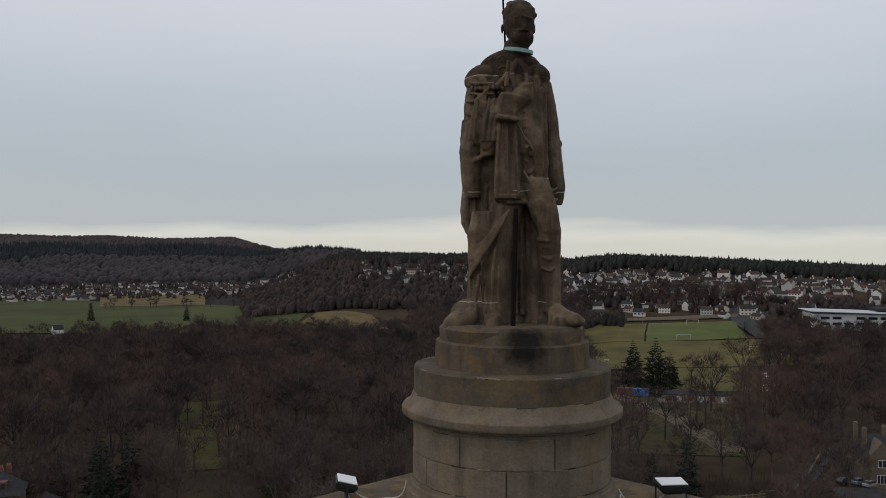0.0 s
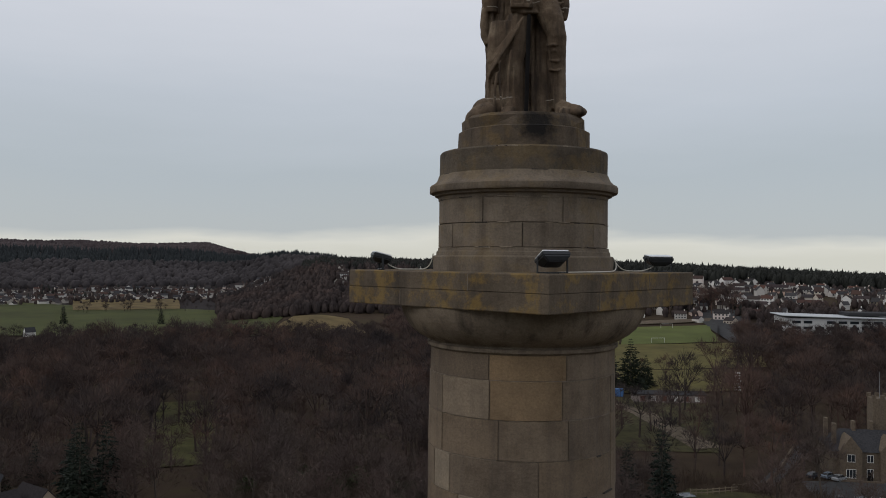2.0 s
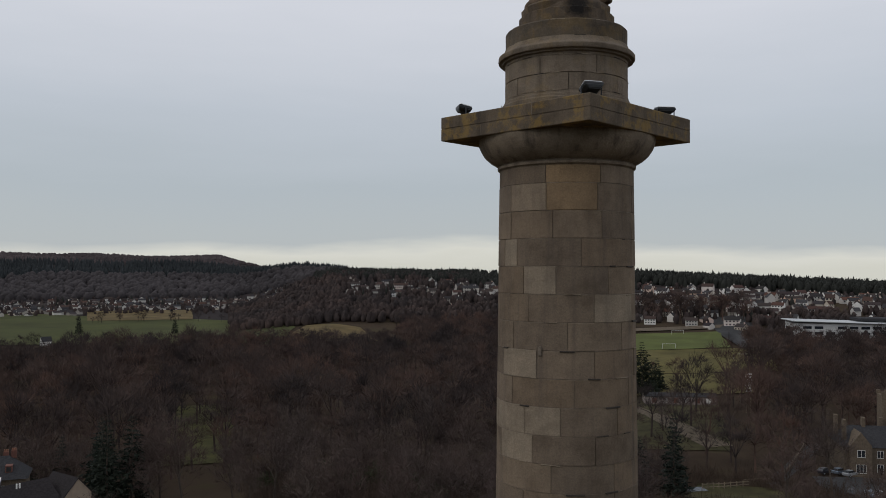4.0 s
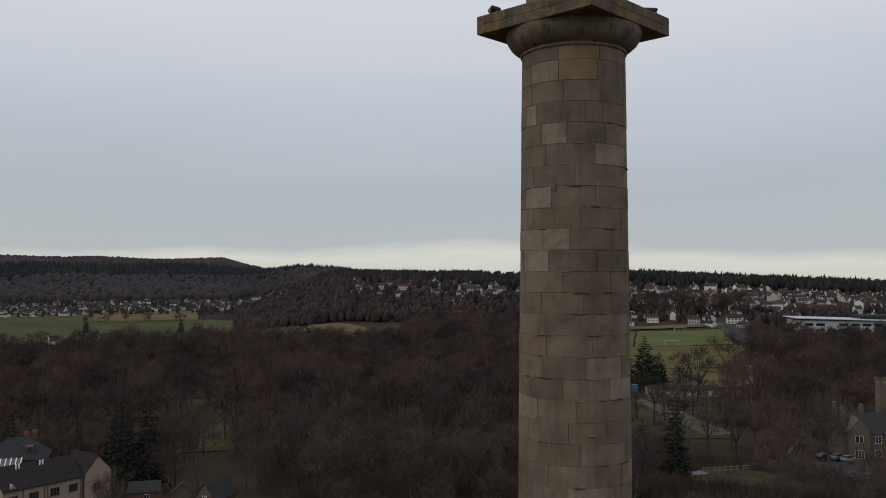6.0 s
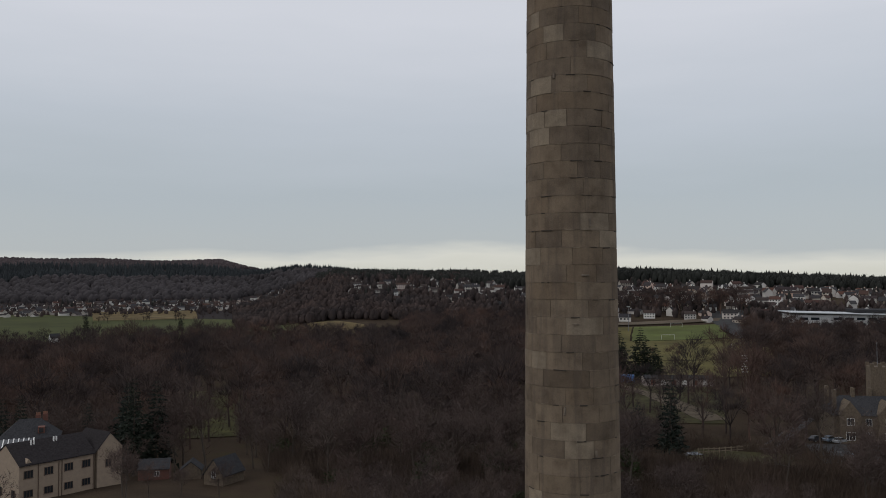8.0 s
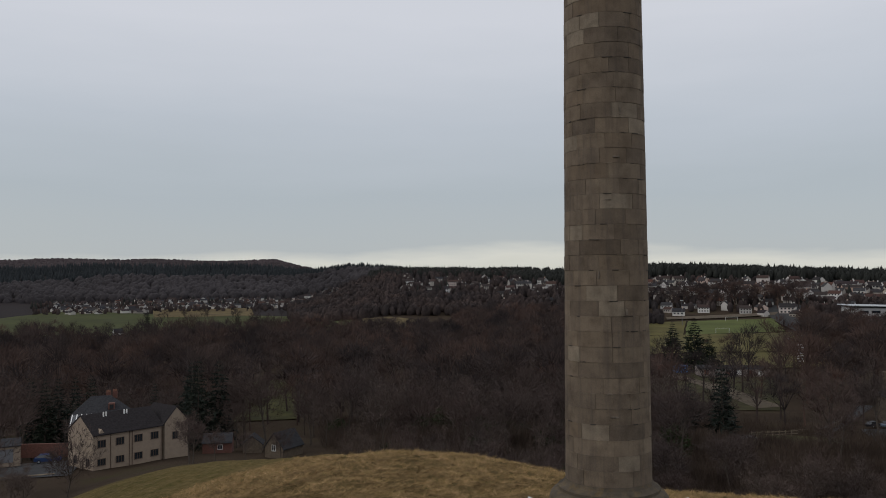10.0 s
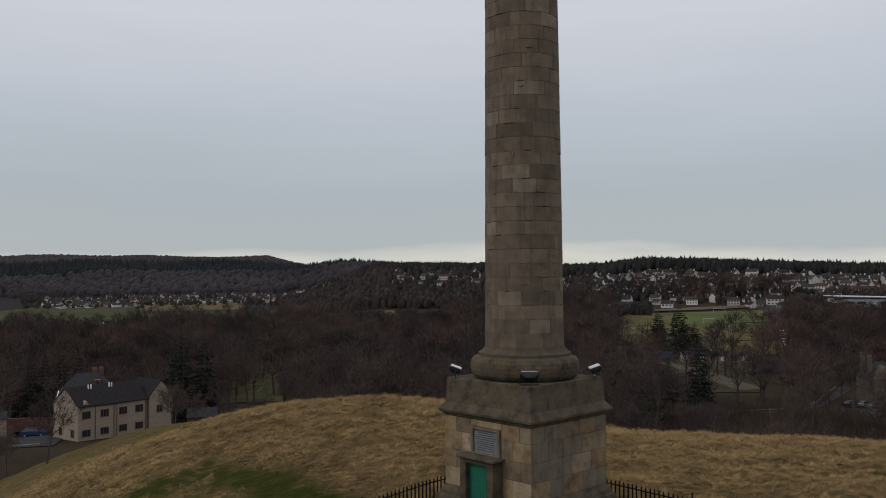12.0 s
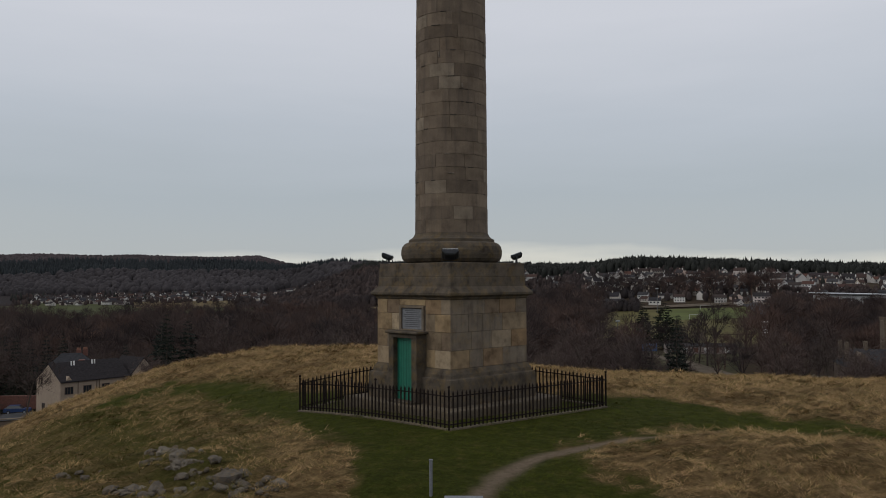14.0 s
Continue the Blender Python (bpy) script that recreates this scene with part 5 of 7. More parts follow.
v = [bm.verts.new(p) for p in ((-5.5, -4.02, 5.6), (-3.7, -4.02, 5.6), (-4.6, -4.02, 6.9), (-5.5, -2.0, 6.3), (-3.7, -2.0, 6.3), (-4.6, -1.6, 6.9))]
for f in ((0, 1, 2), (0, 2, 5, 3), (1, 4, 5, 2), (3, 5, 4)):
    bm.faces.new([v[i] for i in f])
part("dormer_gable", bm, M_RENDER, flats, "small gable over the end windows")
for x in (-2.6, 1.0):
    bm = bmesh.new()
    add_tube(bm, (x, -0.8, 8.1), (x, -0.8, 9.0), 0.12, 0.12, 8)
    add_tube(bm, (x + 0.45, -0.8, 8.1), (x + 0.45, -0.8, 9.0), 0.12, 0.12, 8)
    part("flue", bm, M_WHITE, flats, "pair of pale flue pipes")
for x in (-3.1, 0.1, 0.6, 5.8):
    bm = bmesh.new()
    add_tube(bm, (x, -4.07, -0.2), (x, -4.07, 6.0), 0.06, 0.06, 6)
    part("downpipe", bm, M_BROWNWOOD, flats)
wing, wing_wall, wing_roof = gable_house("apartment_wing", "cream harled rear wing with a dark tiled roof", (-58.2, 115.6, -18.4), 53 + 90, 7.0, 4.4, 6.5, 8.9, M_RENDER, M_BROWNROOF)
window(wing_wall, -3.5, 0.3, 4.2, 1.0, 1.2, 2, M_BROWNWOOD)

villa = thing("slate_villa", "stone villa with a hipped slate roof and clay chimney pots", "house", (-77.0, 132.0, -18.4), 20)
villa.scale = (0.80, 0.80, 0.88)
part("wall", box_mesh((0, 0, 2.6), (12, 9, 6.0)), M_MANOR, villa)
bm = bmesh.new()
lo = [bm.verts.new((x, y, 5.5)) for x, y in ((-6.5, -5), (6.5, -5), (6.5, 5), (-6.5, 5))]
hi = [bm.verts.new((x, 0, 9.3)) for x in (-2.2, 2.2)]
for f in ((lo[0], lo[1], hi[1], hi[0]), (lo[1], lo[2], hi[1]), (lo[2], lo[3], hi[0], hi[1]), (lo[3], lo[0], hi[0]), (lo[3], lo[2], lo[1], lo[0])):
    bm.faces.new(f)
roof = part("roof", bm, M_SLATEROOF, villa, "grey slate hipped roof")
for x, y in ((1.6, 0.6), (3.0, 2.0)):
    c = part("chimney", box_mesh((x, y, 9.2), (1.1, 0.6, 1.5), 0.03), M_BRICK, villa, "brick chimney stack")
    for k in (-0.45, 0.0, 0.45):
        bm = bmesh.new()
        add_tube(bm, (x + k * 0.7, y, 9.9), (x + k * 0.7, y, 10.4), 0.16, 0.13, 8)
        part("chimney_pot", bm, M_POT, c)
part("dormer", box_mesh((2.6, -2.6, 7.3), (1.4, 2.0, 1.3), 0.02), M_BRICK, villa, "small dormer on the slates")
part("dormer_window", box_mesh((2.6, -3.62, 7.25), (0.9, 0.05, 0.9)), M_PANE, villa)
for k in range(4):
    window(villa, -4.2 + 2.8 * k, -4.5, 3.6, 1.0, 1.5, -1, M_WHITE)
sun_room = thing("conservatory", "white-framed glazed lean-to beside the villa", "conservatory", (-76.5, 125.5, -18.9), 20)
part("glazing", box_mesh((0, 0, 2.6), (5.5, 3.5, 3.2)), M_PANE, sun_room)
part("lean_to_roof", box_mesh((0, 0, 5.0), (6.0, 4.2, 0.12), 0, Euler((radians(22), 0, 0)).to_matrix().to_4x4()), M_PANE, sun_room)
for k in range(8):
    part("glazing_bar", box_mesh((-2.8 + 0.8 * k, 0, 5.1), (0.16, 4.3, 0.12), 0, Euler((radians(22), 0, 0)).to_matrix().to_4x4()), M_WHITE, sun_room)

garage, garage_wall, _ = gable_house("garage", "pale rendered garage with a dark door", (-85.0, 112.0, -18.4), 30, 6, 5.0, 2.8, 3.6, M_RENDER, M_SLATEROOF, category="garage")
part("garage_door", box_mesh((0.6, -2.52, 1.2), (2.6, 0.06, 2.2)), M_SLATE, garage)
wall_obj = link_mesh("garden_wall", box_mesh((0, 0, 0.9), (16, 0.4, 2.4), 0.03), M_BRICK)
wall_obj.matrix_world = pose(-80, 117.5, -18.6, 0, 0, 8)
tagged(wall_obj, "red brick garden wall behind the yard", "wall")
kerb = link_mesh("yard_kerb", box_mesh((0, 0, 0.05), (11, 0.35, 0.25), 0.04), M_TRACK)
kerb.matrix_world = pose(-74, 97.0, gz(-74, 97) + 0.15, 0, 0, 25)
tagged(kerb, "pale kerb edging the yard", "kerb")
lodge, lodge_wall, _ = gable_house("stone_lodge", "small sandstone lodge with steep slate gable", (-38.0, 117.5, -18.9), 65, 5.5, 3.8, 2.3, 4.6, M_MANOR, M_SLATEROOF)
window(lodge_wall, -2.75, 0, 2.2, 0.8, 1.0, 2, M_WHITE)
lodge2, lodge2_wall, _ = gable_house("brick_outhouse", "low red brick outhouse with dark roof", (-50.8, 121.5, -18.8), 12, 5, 4, 2.1, 3.3, M_BRICK, M_SLATEROOF)
window(lodge2_wall, 0.5, -2.0, 1.3, 0.8, 0.8, -1, M_WHITE)
lodge3, _, _ = gable_house("green_outhouse", "small slate-roofed outhouse among shrubs", (-44.5, 121.5, -18.9), 100, 3.5, 3.2, 1.9, 3.2, M_MANOR, M_SLATEROOF)

# mansion
mansion = thing("mansion", "turreted sandstone mansion with slate roofs and tall chimneys", "house", (108.4, 178.4, -24.3), -12)
wall = part("wall", box_mesh((0, 0, 3.2), (30, 13, 7.2), 0.05), M_MANOR, mansion)
bm = bmesh.new()
lo = [bm.verts.new((x, y, 6.7)) for x, y in ((-15.3, -6.8), (15.3, -6.8), (15.3, 6.8), (-15.3, 6.8))]
hi = [bm.verts.new((x, 0, 10.6)) for x in (-12.0, 12.0)]
for f in ((lo[0], lo[1], hi[1], hi[0]), (lo[1], lo[2], hi[1]), (lo[2], lo[3], hi[0], hi[1]), (lo[3], lo[0], hi[0]), (lo[3], lo[2], lo[1], lo[0])):
    bm.faces.new(f)
part("roof", bm, M_SLATEROOF, mansion)
for x in (-11.5, -3.0, 6.5):
    bm = bmesh.new()
    v = [bm.verts.new((x + dx, y, z)) for y in (-7.6, -2.0) for dx, z in ((-2.3, -0.4), (2.3, -0.4), (2.3, 7.2), (0, 10.2), (-2.3, 7.2))]
    for k in range(5):
        bm.faces.new((v[k], v[(k + 1) % 5], v[5 + (k + 1) % 5], v[5 + k]))
    bm.faces.new(v[:5])
    bm.faces.new(v[5:])
    bay = part("gable_bay", bm, M_MANOR, mansion, "projecting crow-stepped gable bay")
    window(bay, x, -7.6, 2.0, 2.0, 1.9, -1, M_WHITE, 2)
    window(bay, x, -7.6, 5.4, 1.6, 1.6, -1, M_WHITE, 1)
for x in (-7.2, 1.8, 10.8):
    window(mansion, x, -6.5, 2.0, 1.3, 1.8, -1, M_WHITE)
    window(mansion, x, -6.5, 5.2, 1.3, 1.6, -1, M_WHITE)
part("door", box_mesh((-7.2, -6.55, 1.0), (1.2, 0.12, 2.4)), M_IRON, mansion, "dark arched front door")
for x, y in ((-14.2, -4), (-14.2, 3), (-9, 0), (-5, 0.5), (0, 0), (4, 0)):
    part("chimney", box_mesh((x, y, 10.2), (0.8, 1.2, 4.6), 0.05), M_MANOR, mansion)
tower = part("tower", box_mesh((-2.2, 3.5, 8.2), (4.2, 4.2, 18.6), 0.1), M_MANOR, mansion, "square battlemented tower")
for dx in (-1.8, 0, 1.8):
    for dy in (-1.9, 1.9):
        part("merlon", box_mesh((-2.2 + dx, 3.5 + dy, 17.9), (0.9, 0.5, 0.9)), M_MANOR, tower)
bm = bmesh.new()
add_tube(bm, (-2.2, 3.5, 17.5), (-2.2, 3.5, 23.5), 0.09, 0.05, 6)
part("flagpole", bm, M_SLATE, tower)
bm = bmesh.new()
add_box(bm, (-9.5, -8.6, 0.3), (9, 0.4, 1.0), Matrix(), 0.04)
part("forecourt_wall", bm, M_MANOR, mansion)


def road_wall(name, points, high, mat, label):
    bm = bmesh.new()
    for a, b in zip(points, points[1:]):
        for k in range(6):
            p = Vector((*a, 0)).lerp(Vector((*b, 0)), k / 6)
            q = Vector((*a, 0)).lerp(Vector((*b, 0)), (k + 1) / 6)
            p.z, q.z = gz(p.x, p.y) + high / 2, gz(q.x, q.y) + high / 2
            d = q - p
            add_box(bm, (p + q) / 2, (d.length + 0.05, 0.45, high + 0.6), d.to_track_quat("X", "Z").to_matrix().to_4x4(), 0.04)
    return tagged(link_mesh(name, bm, mat), label, "wall")


road_wall("roadside_wall", [(66, 166), (74, 168), (82, 180), (97, 205)], 0.7, M_MANOR, "low pale stone wall along the estate road")
fence = thing("timber_fence", "grey timber post-and-rail fence on the grass bank", "fence")
line = [(55, 160), (60, 161), (66, 163)]
for a, b in zip(line, line[1:]):
    for k in range(4):
        x, y = a[0] + (b[0] - a[0]) * k / 4, a[1] + (b[1] - a[1]) * k / 4
        part("post", box_mesh((x, y, gz(x, y) + 0.8), (0.16, 0.16, 1.5)), M_TRACK, fence)
    for h in (0.7, 1.3):
        p, q = Vector((*a, gz(*a) + h)), Vector((*b, gz(*b) + h))
        part("rail", box_mesh((p + q) / 2, ((q - p).length, 0.08, 0.14), 0, (q - p).to_track_quat("X", "Z").to_matrix().to_4x4()), M_TRACK, fence)
stream = link_mesh("stream", box_mesh((0, 0, 0), (11, 3.0, 0.1)), plain_material("broken_water", (0.20, 0.22, 0.24), 0.15, 0, 0.4, 1.2, 0.6))
stream.matrix_world = pose(50, 159, gz(50, 159) + 0.35, 0, 0, 10)
tagged(stream, "short reach of pale rippled stream", "water", kind="structure")

# school and sports ground
school = thing("school_building", "long low white modern school with curved metal roof", "school", (244, 456, -14.5), -8)
wall = part("wall", box_mesh((0, 0, 3.2), (78, 22, 9.4), 0.1), plain_material("white_cladding", (0.50, 0.50, 0.49), 0.6, 0, 0.05, 0.3), school)
part("roof", box_mesh((-6, 0, 8.4), (70, 26, 0.6), 0.2, Euler((0, radians(1.2), 0)).to_matrix().to_4x4()), M_STEEL, school, "pale oversailing metal roof")
part("upper_roof", box_mesh((18, 6, 9.8), (40, 16, 1.6), 0.2), M_SLATEROOF, school)
for k in range(11):
    for z in (2.4, 5.6):
        if (k, z) != (2, 5.6):
            part("window", box_mesh((-33 + 6.2 * k, -11.05, z), (4.6, 0.2, 1.5)), M_PANE, wall)
for k in range(3):
    part("window", box_mesh((-39.05, -7 + 7 * k, 4.6), (0.2, 4.4, 1.6)), M_PANE, wall)
hoarding = link_mesh("court_screen", box_mesh((0, 0, 1.6), (46, 0.3, 3.2)), M_IRON)
hoarding.matrix_world = pose(170, 462, gz(170, 462), 0, 0, 70)
tagged(hoarding, "long dark screen beside the sports pitch", "screen")
club = gable_house("club_house", "long low sports pavilion with flat dull roof", (84, 272, gz(84, 272)), -6, 24, 7, 2.8, 3.6, plain_material("dull_cladding", (0.24, 0.20, 0.18), 0.8), M_SLATEROOF, category="pavilion")[0]
for k in range(6):
    part("panel", box_mesh((-9 + 3.6 * k, -3.53, 1.5), (1.6, 0.08, 1.6)), M_WHITE if k % 2 else M_BRICK, club)
for name, x, y, mat, label in (("shipping_container", 63.5, 284, M_BRICK, "red steel storage container"), ("shipping_container", 68.5, 282.5, plain_material("blue_steel", (0.05, 0.13, 0.30), 0.6), "blue steel storage container")):
    ob = link_mesh(name, box_mesh((0, 0, 1.3), (5.4, 2.4, 2.6), 0.05), mat)
    ob.matrix_world = pose(x, y, gz(x, y), 0, 0, -10)
    tagged(ob, label, "container", "storage containers")


def goal(x, y, turn):
    t = thing("goal", "white football goal frame on the grass", "goal", (x, y, gz(x, y) + 0.7), turn, "football goals")
    for s in (-3.6, 3.6):
        part("upright", box_mesh((s, 0, 1.25), (0.13, 0.13, 2.5)), M_WHITE, t)
    part("crossbar", box_mesh((0, 0, 2.5), (7.4, 0.13, 0.13)), M_WHITE, t)


goal(147, 484, 4)
goal(125, 426, 4)
goal(148, 385, 4)
for x, y, h in ((114, 469, 15.0), (60, 300, 10)):
    mast = thing("lamp_mast", "tall slim grey lamp mast by the playing fields", "mast", (x, y, gz(x, y)), 0, "lamp masts")
    bm = bmesh.new()
    add_tube(bm, (0, 0, 0), (0, 0, h), 0.2, 0.1, 8)
    part("pole", bm, M_SLATE, mast)
    part("lamp_head", box_mesh((0, 0, h), (1.8, 0.5, 0.5), 0.05), M_STEEL, mast)
ladder = thing("climbing_tower", "tall pale slatted timber tower at the wood's edge", "tower", (101, 254, gz(101, 254)), 10)
for s in (-0.7, 0.7):
    part("upright", box_mesh((s, 0, 6.5), (0.25, 0.25, 13)), M_TRACK, ladder)
for k in range(7):
    part("slat", box_mesh((0, -0.15, 7.0 + 0.9 * k), (2.2, 0.12, 0.45)), M_WHITE, ladder)

# cars


def car_proto(colour, label):
    t = thing("car", label, "car", (0, 0, -200), 0, "parked cars")
    paint = plain_material("car_paint", colour, 0.3, 0.2, 0.03, 1)
    bm = bmesh.new()
    prof = [(-2.1, 0.35), (2.1, 0.35), (2.15, 0.7), (1.95, 0.88), (1.0, 0.95), (-2.0, 1.0), (-2.15, 0.8)]
    sides = [[bm.verts.new((x, s * 0.86, z)) for x, z in prof] for s in (-1, 1)]
    for k in range(7):
        bm.faces.new((sides[0][k], sides[0][(k + 1) % 7], sides[1][(k + 1) % 7], sides[1][k]))
    bm.faces.new(sides[0][::-1])
    bm.faces.new(sides[1])
    part("body", bm, paint, t)
    bm = bmesh.new()
    sides = [[bm.verts.new((x, s * w, z)) for x, z, w in ((-1.85, 0.98, 0.80), (1.05, 0.95, 0.80), (0.35, 1.42, 0.64), (-1.4, 1.44, 0.64))] for s in (-1, 1)]
    for k in range(4):
        bm.faces.new((sides[0][k], sides[0][(k + 1) % 4], sides[1][(k + 1) % 4], sides[1][k]))
    bm.faces.new(sides[0][::-1])
    bm.faces.new(sides[1])
    part("cabin_glass", bm, M_PANE, t)
    part("roof", box_mesh((-0.52, 0, 1.45), (1.75, 1.26, 0.05), 0.02), paint, t)
    for x in (-1.3, 1.3):
        for y in (-0.8, 0.8):
            bm = bmesh.new()
            add_tube(bm, (x, y - 0.1, 0.32), (x, y + 0.1, 0.32), 0.32, 0.32, 12)
            w = part("wheel", bm, M_TYRE, t)
            bm = bmesh.new()
            add_tube(bm, (x, y - 0.11, 0.32), (x, y + 0.11, 0.32), 0.18, 0.18, 10)
            part("rim", bm, M_STEEL, w)
    return t


cars = [car_proto(c, l) for c, l in (((0.30, 0.31, 0.32), "silver hatchback parked on asphalt"), ((0.02, 0.02, 0.025), "black hatchback parked on asphalt"), ((0.16, 0.20, 0.25), "pale blue-grey car parked on asphalt"), ((0.03, 0.06, 0.16), "dark blue car parked in the yard"))]
CAR_SPOTS = ((84.0, 155.7, 64), (87.5, 154.9, 68), (89.8, 154.5, 72), (91.7, 153.8, 64), (88.3, 175.7, 30), (91.7, 175.6, 30), (93.0, 173.4, 30))
for n, (x, y, turn) in enumerate(CAR_SPOTS):
    c = cars[n % 3] if n > 2 else cars[(1, 2, 0)[n]]
    copy_thing(c, pose(x, y, gz(x, y) + 0.26, 0, 0, turn)).scale = (0.9, 0.9, 0.95)
cars[3].matrix_world = pose(-78.5, 115.3, gz(-78.5, 115.3) + 0.16, 0, 0, 15)
for n in range(3):
    cars[n].matrix_world = pose(104 + 4 * n, 157, gz(104 + 4 * n, 157) + 0.26, 0, 0, 84)

# the town on the far slope
protos = []
for n, (length, width, eave, ridge) in enumerate(((11, 8, 3.0, 5.6), (14, 9, 5.4, 8.4), (9, 8, 5.2, 8.6), (18, 8, 2.9, 5.2), (24, 8, 5.2, 7.6))):
    t, w, r = gable_house("house", "small pale house with a pitched roof on the far slope", (0, 0, -300), 0, length * 0.7, width * 0.7, eave * 0.72, ridge * 0.72, M_TOWNWALL, M_TOWNROOF, group="houses of the far town")
    part("chimney", box_mesh((length * 0.22, 0, ridge * 0.72 + 0.4), (0.7, 0.7, 1.3)), M_TOWNWALL, t)
    bm = bmesh.new()
    for k in range(int(length / 3.5)):
        for z in ([1.5, 4.2] if eave > 4 else [1.5]):
            add_box(bm, (-length * 0.35 + 1.4 + 2.3 * k, -width * 0.35, z * 0.72), (1.1, 0.1, 0.9))
    part("glazing", bm, M_PANE, t)["kind"] = "stuff"
    protos.append(t)
rnd = random.Random(21)
placed = []


def settle(count, b0, b1, r0, r1):
    done = tries = 0
    while done < count and tries < count * 40:
        tries += 1
        b, r = rnd.uniform(b0, b1), rnd.uniform(r0, r1)
        x, y = r * math.sin(b), r * math.cos(b)
        if any((x - px) ** 2 + (y - py) ** 2 < (14 if b > -0.15 else 9) ** 2 for px, py in placed):
            continue
        placed.append((x, y))
        done += 1
        h = copy_thing(rnd.choice(protos), pose(x, y, gz(x, y) + 0.2, 0, 0, rnd.gauss(0, 25) + rnd.choice((0, 0, 90, 180)) - math.degrees(b)))
        k = rnd.uniform(0.74, 1.04) * (0.62 if b < -0.15 else 1.0)
        h.scale = (k, k, k * 1.1)


settle(15, 0.15, 0.37, 532, 566)
settle(10, 0.15, 0.56, 560, 600)
settle(118, 0.15, 0.56, 600, 735)
settle(30, 0.02, 0.15, 690, 850)
settle(26, -0.105, 0.03, 770, 905)
settle(30, -0.50, -0.395, 850, 1060)
settle(50, -0.395, -0.17, 905, 1060)
for n, p in enumerate(protos):
    x, y = 170 + 34 * n, 600 + 12 * n
    p.matrix_world = pose(x, y, gz(x, y) + 0.2, 0, 0, 15 * n)
hx, hy = -243, 515
white_house = gable_house("white_cottage", "small white cottage at the wood's edge", (hx, hy, gz(hx, hy)), 40, 6, 4.5, 3.0, 5.6, M_WHITE, M_SLATEROOF)[0]

# the closely built rest of the town


def crowd(count, b0, b1, r0, r1):
    v, f, m = [], [], []
    done = tries = 0
    while done < count and tries < count * 30:
        tries += 1
        b, r = rnd.uniform(b0, b1), rnd.uniform(r0, r1)
        x, y = r * math.sin(b), r * math.cos(b)
        if any((x - px) ** 2 + (y - py) ** 2 < 8.5 ** 2 for px, py in placed):
            continue
        placed.append((x, y))
        done += 1
        a = rnd.gauss(0, 0.4) + rnd.choice((0, 0, math.pi / 2)) - b
        l, w, e, h = rnd.uniform(2.6, 4.8), rnd.uniform(2.2, 3.0), rnd.uniform(2.0, 3.8), rnd.uniform(1.5, 2.2)
        z = gz(x, y) - 0.5

        def put(px, py, pz):
            v.append((x + px * math.cos(a) - py * math.sin(a), y + px * math.sin(a) + py * math.cos(a), z + pz))

        n = len(v)
        for s in (-l, l):
            for p in ((-w, 0), (w, 0), (w, e), (0, e + h), (-w, e)):
                put(s, *p)
        f += [(n, n + 1, n + 2, n + 3, n + 4), (n + 5, n + 6, n + 7, n + 8, n + 9), (n, n + 4, n + 9, n + 5), (n + 1, n + 6, n + 7, n + 2)]
        m += [0, 0, 0, 0]
        n = len(v)
        for s in (-l - 0.3, l + 0.3):
            for p in ((-w - 0.3, e - 0.2), (0, e + h + 0.12), (w + 0.3, e - 0.2), (0, e + h - 0.1)):
                put(s, *p)
        f += [(n, n + 1, n + 5, n + 4), (n + 1, n + 2, n + 6, n + 5), (n + 2, n + 3, n + 7, n + 6), (n + 3, n, n + 4, n + 7), (n, n + 3, n + 2, n + 1), (n + 4, n + 5, n + 6, n + 7)]
        m += [1] * 6
    me = bpy.data.meshes.new("far_houses")
    me.from_pydata(v, [], f)
    me.materials.append(M_CROWDWALL)
    me.materials.append(M_CROWDROOF)
    me.polygons.foreach_set("material_index", m)
    return tagged(new("far_houses", me), "crowded small pale houses of the far town", "houses", kind="stuff")


crowd(34, 0.15, 0.56, 598, 735)
crowd(10, -0.10, 0.14, 780, 905)
crowd(55, -0.50, -0.395, 850, 1060)
crowd(90, -0.395, -0.17, 905, 1060)

# ---- trees ----


class Soup:
    """Triangles and quads gathered for one mesh."""

    def __init__(self):
        self.v, self.f = [], []

    def tube(self, a, b, ra, rb, sides=4):
        q = (b - a).to_track_quat("Z", "Y")
        n = len(self.v)
        for p, r in ((a, ra), (b, rb)):
            for k in range(sides):
                self.v.append(p + q @ Vector((r * math.cos(k * math.tau / sides), r * math.sin(k * math.tau / sides), 0)))
        for k in range(sides):
            self.f.append((n + k, n + (k + 1) % sides, n + sides + (k + 1) % sides, n + sides + k))

    def sliver(self, a, b, w, side):
        n = len(self.v)
        s = (b - a).cross(side)
        s = s.normalized() * w / 2 if s.length > 1e-6 else Vector((w / 2, 0, 0))
        self.v += [a - s, a + s, b]
        self.f.append((n, n + 1, n + 2))

    def mesh(self, name, mat):
        me = bpy.data.meshes.new(name)
        me.from_pydata([tuple(p) for p in self.v], [], self.f)
        me.materials.append(mat)
        return me


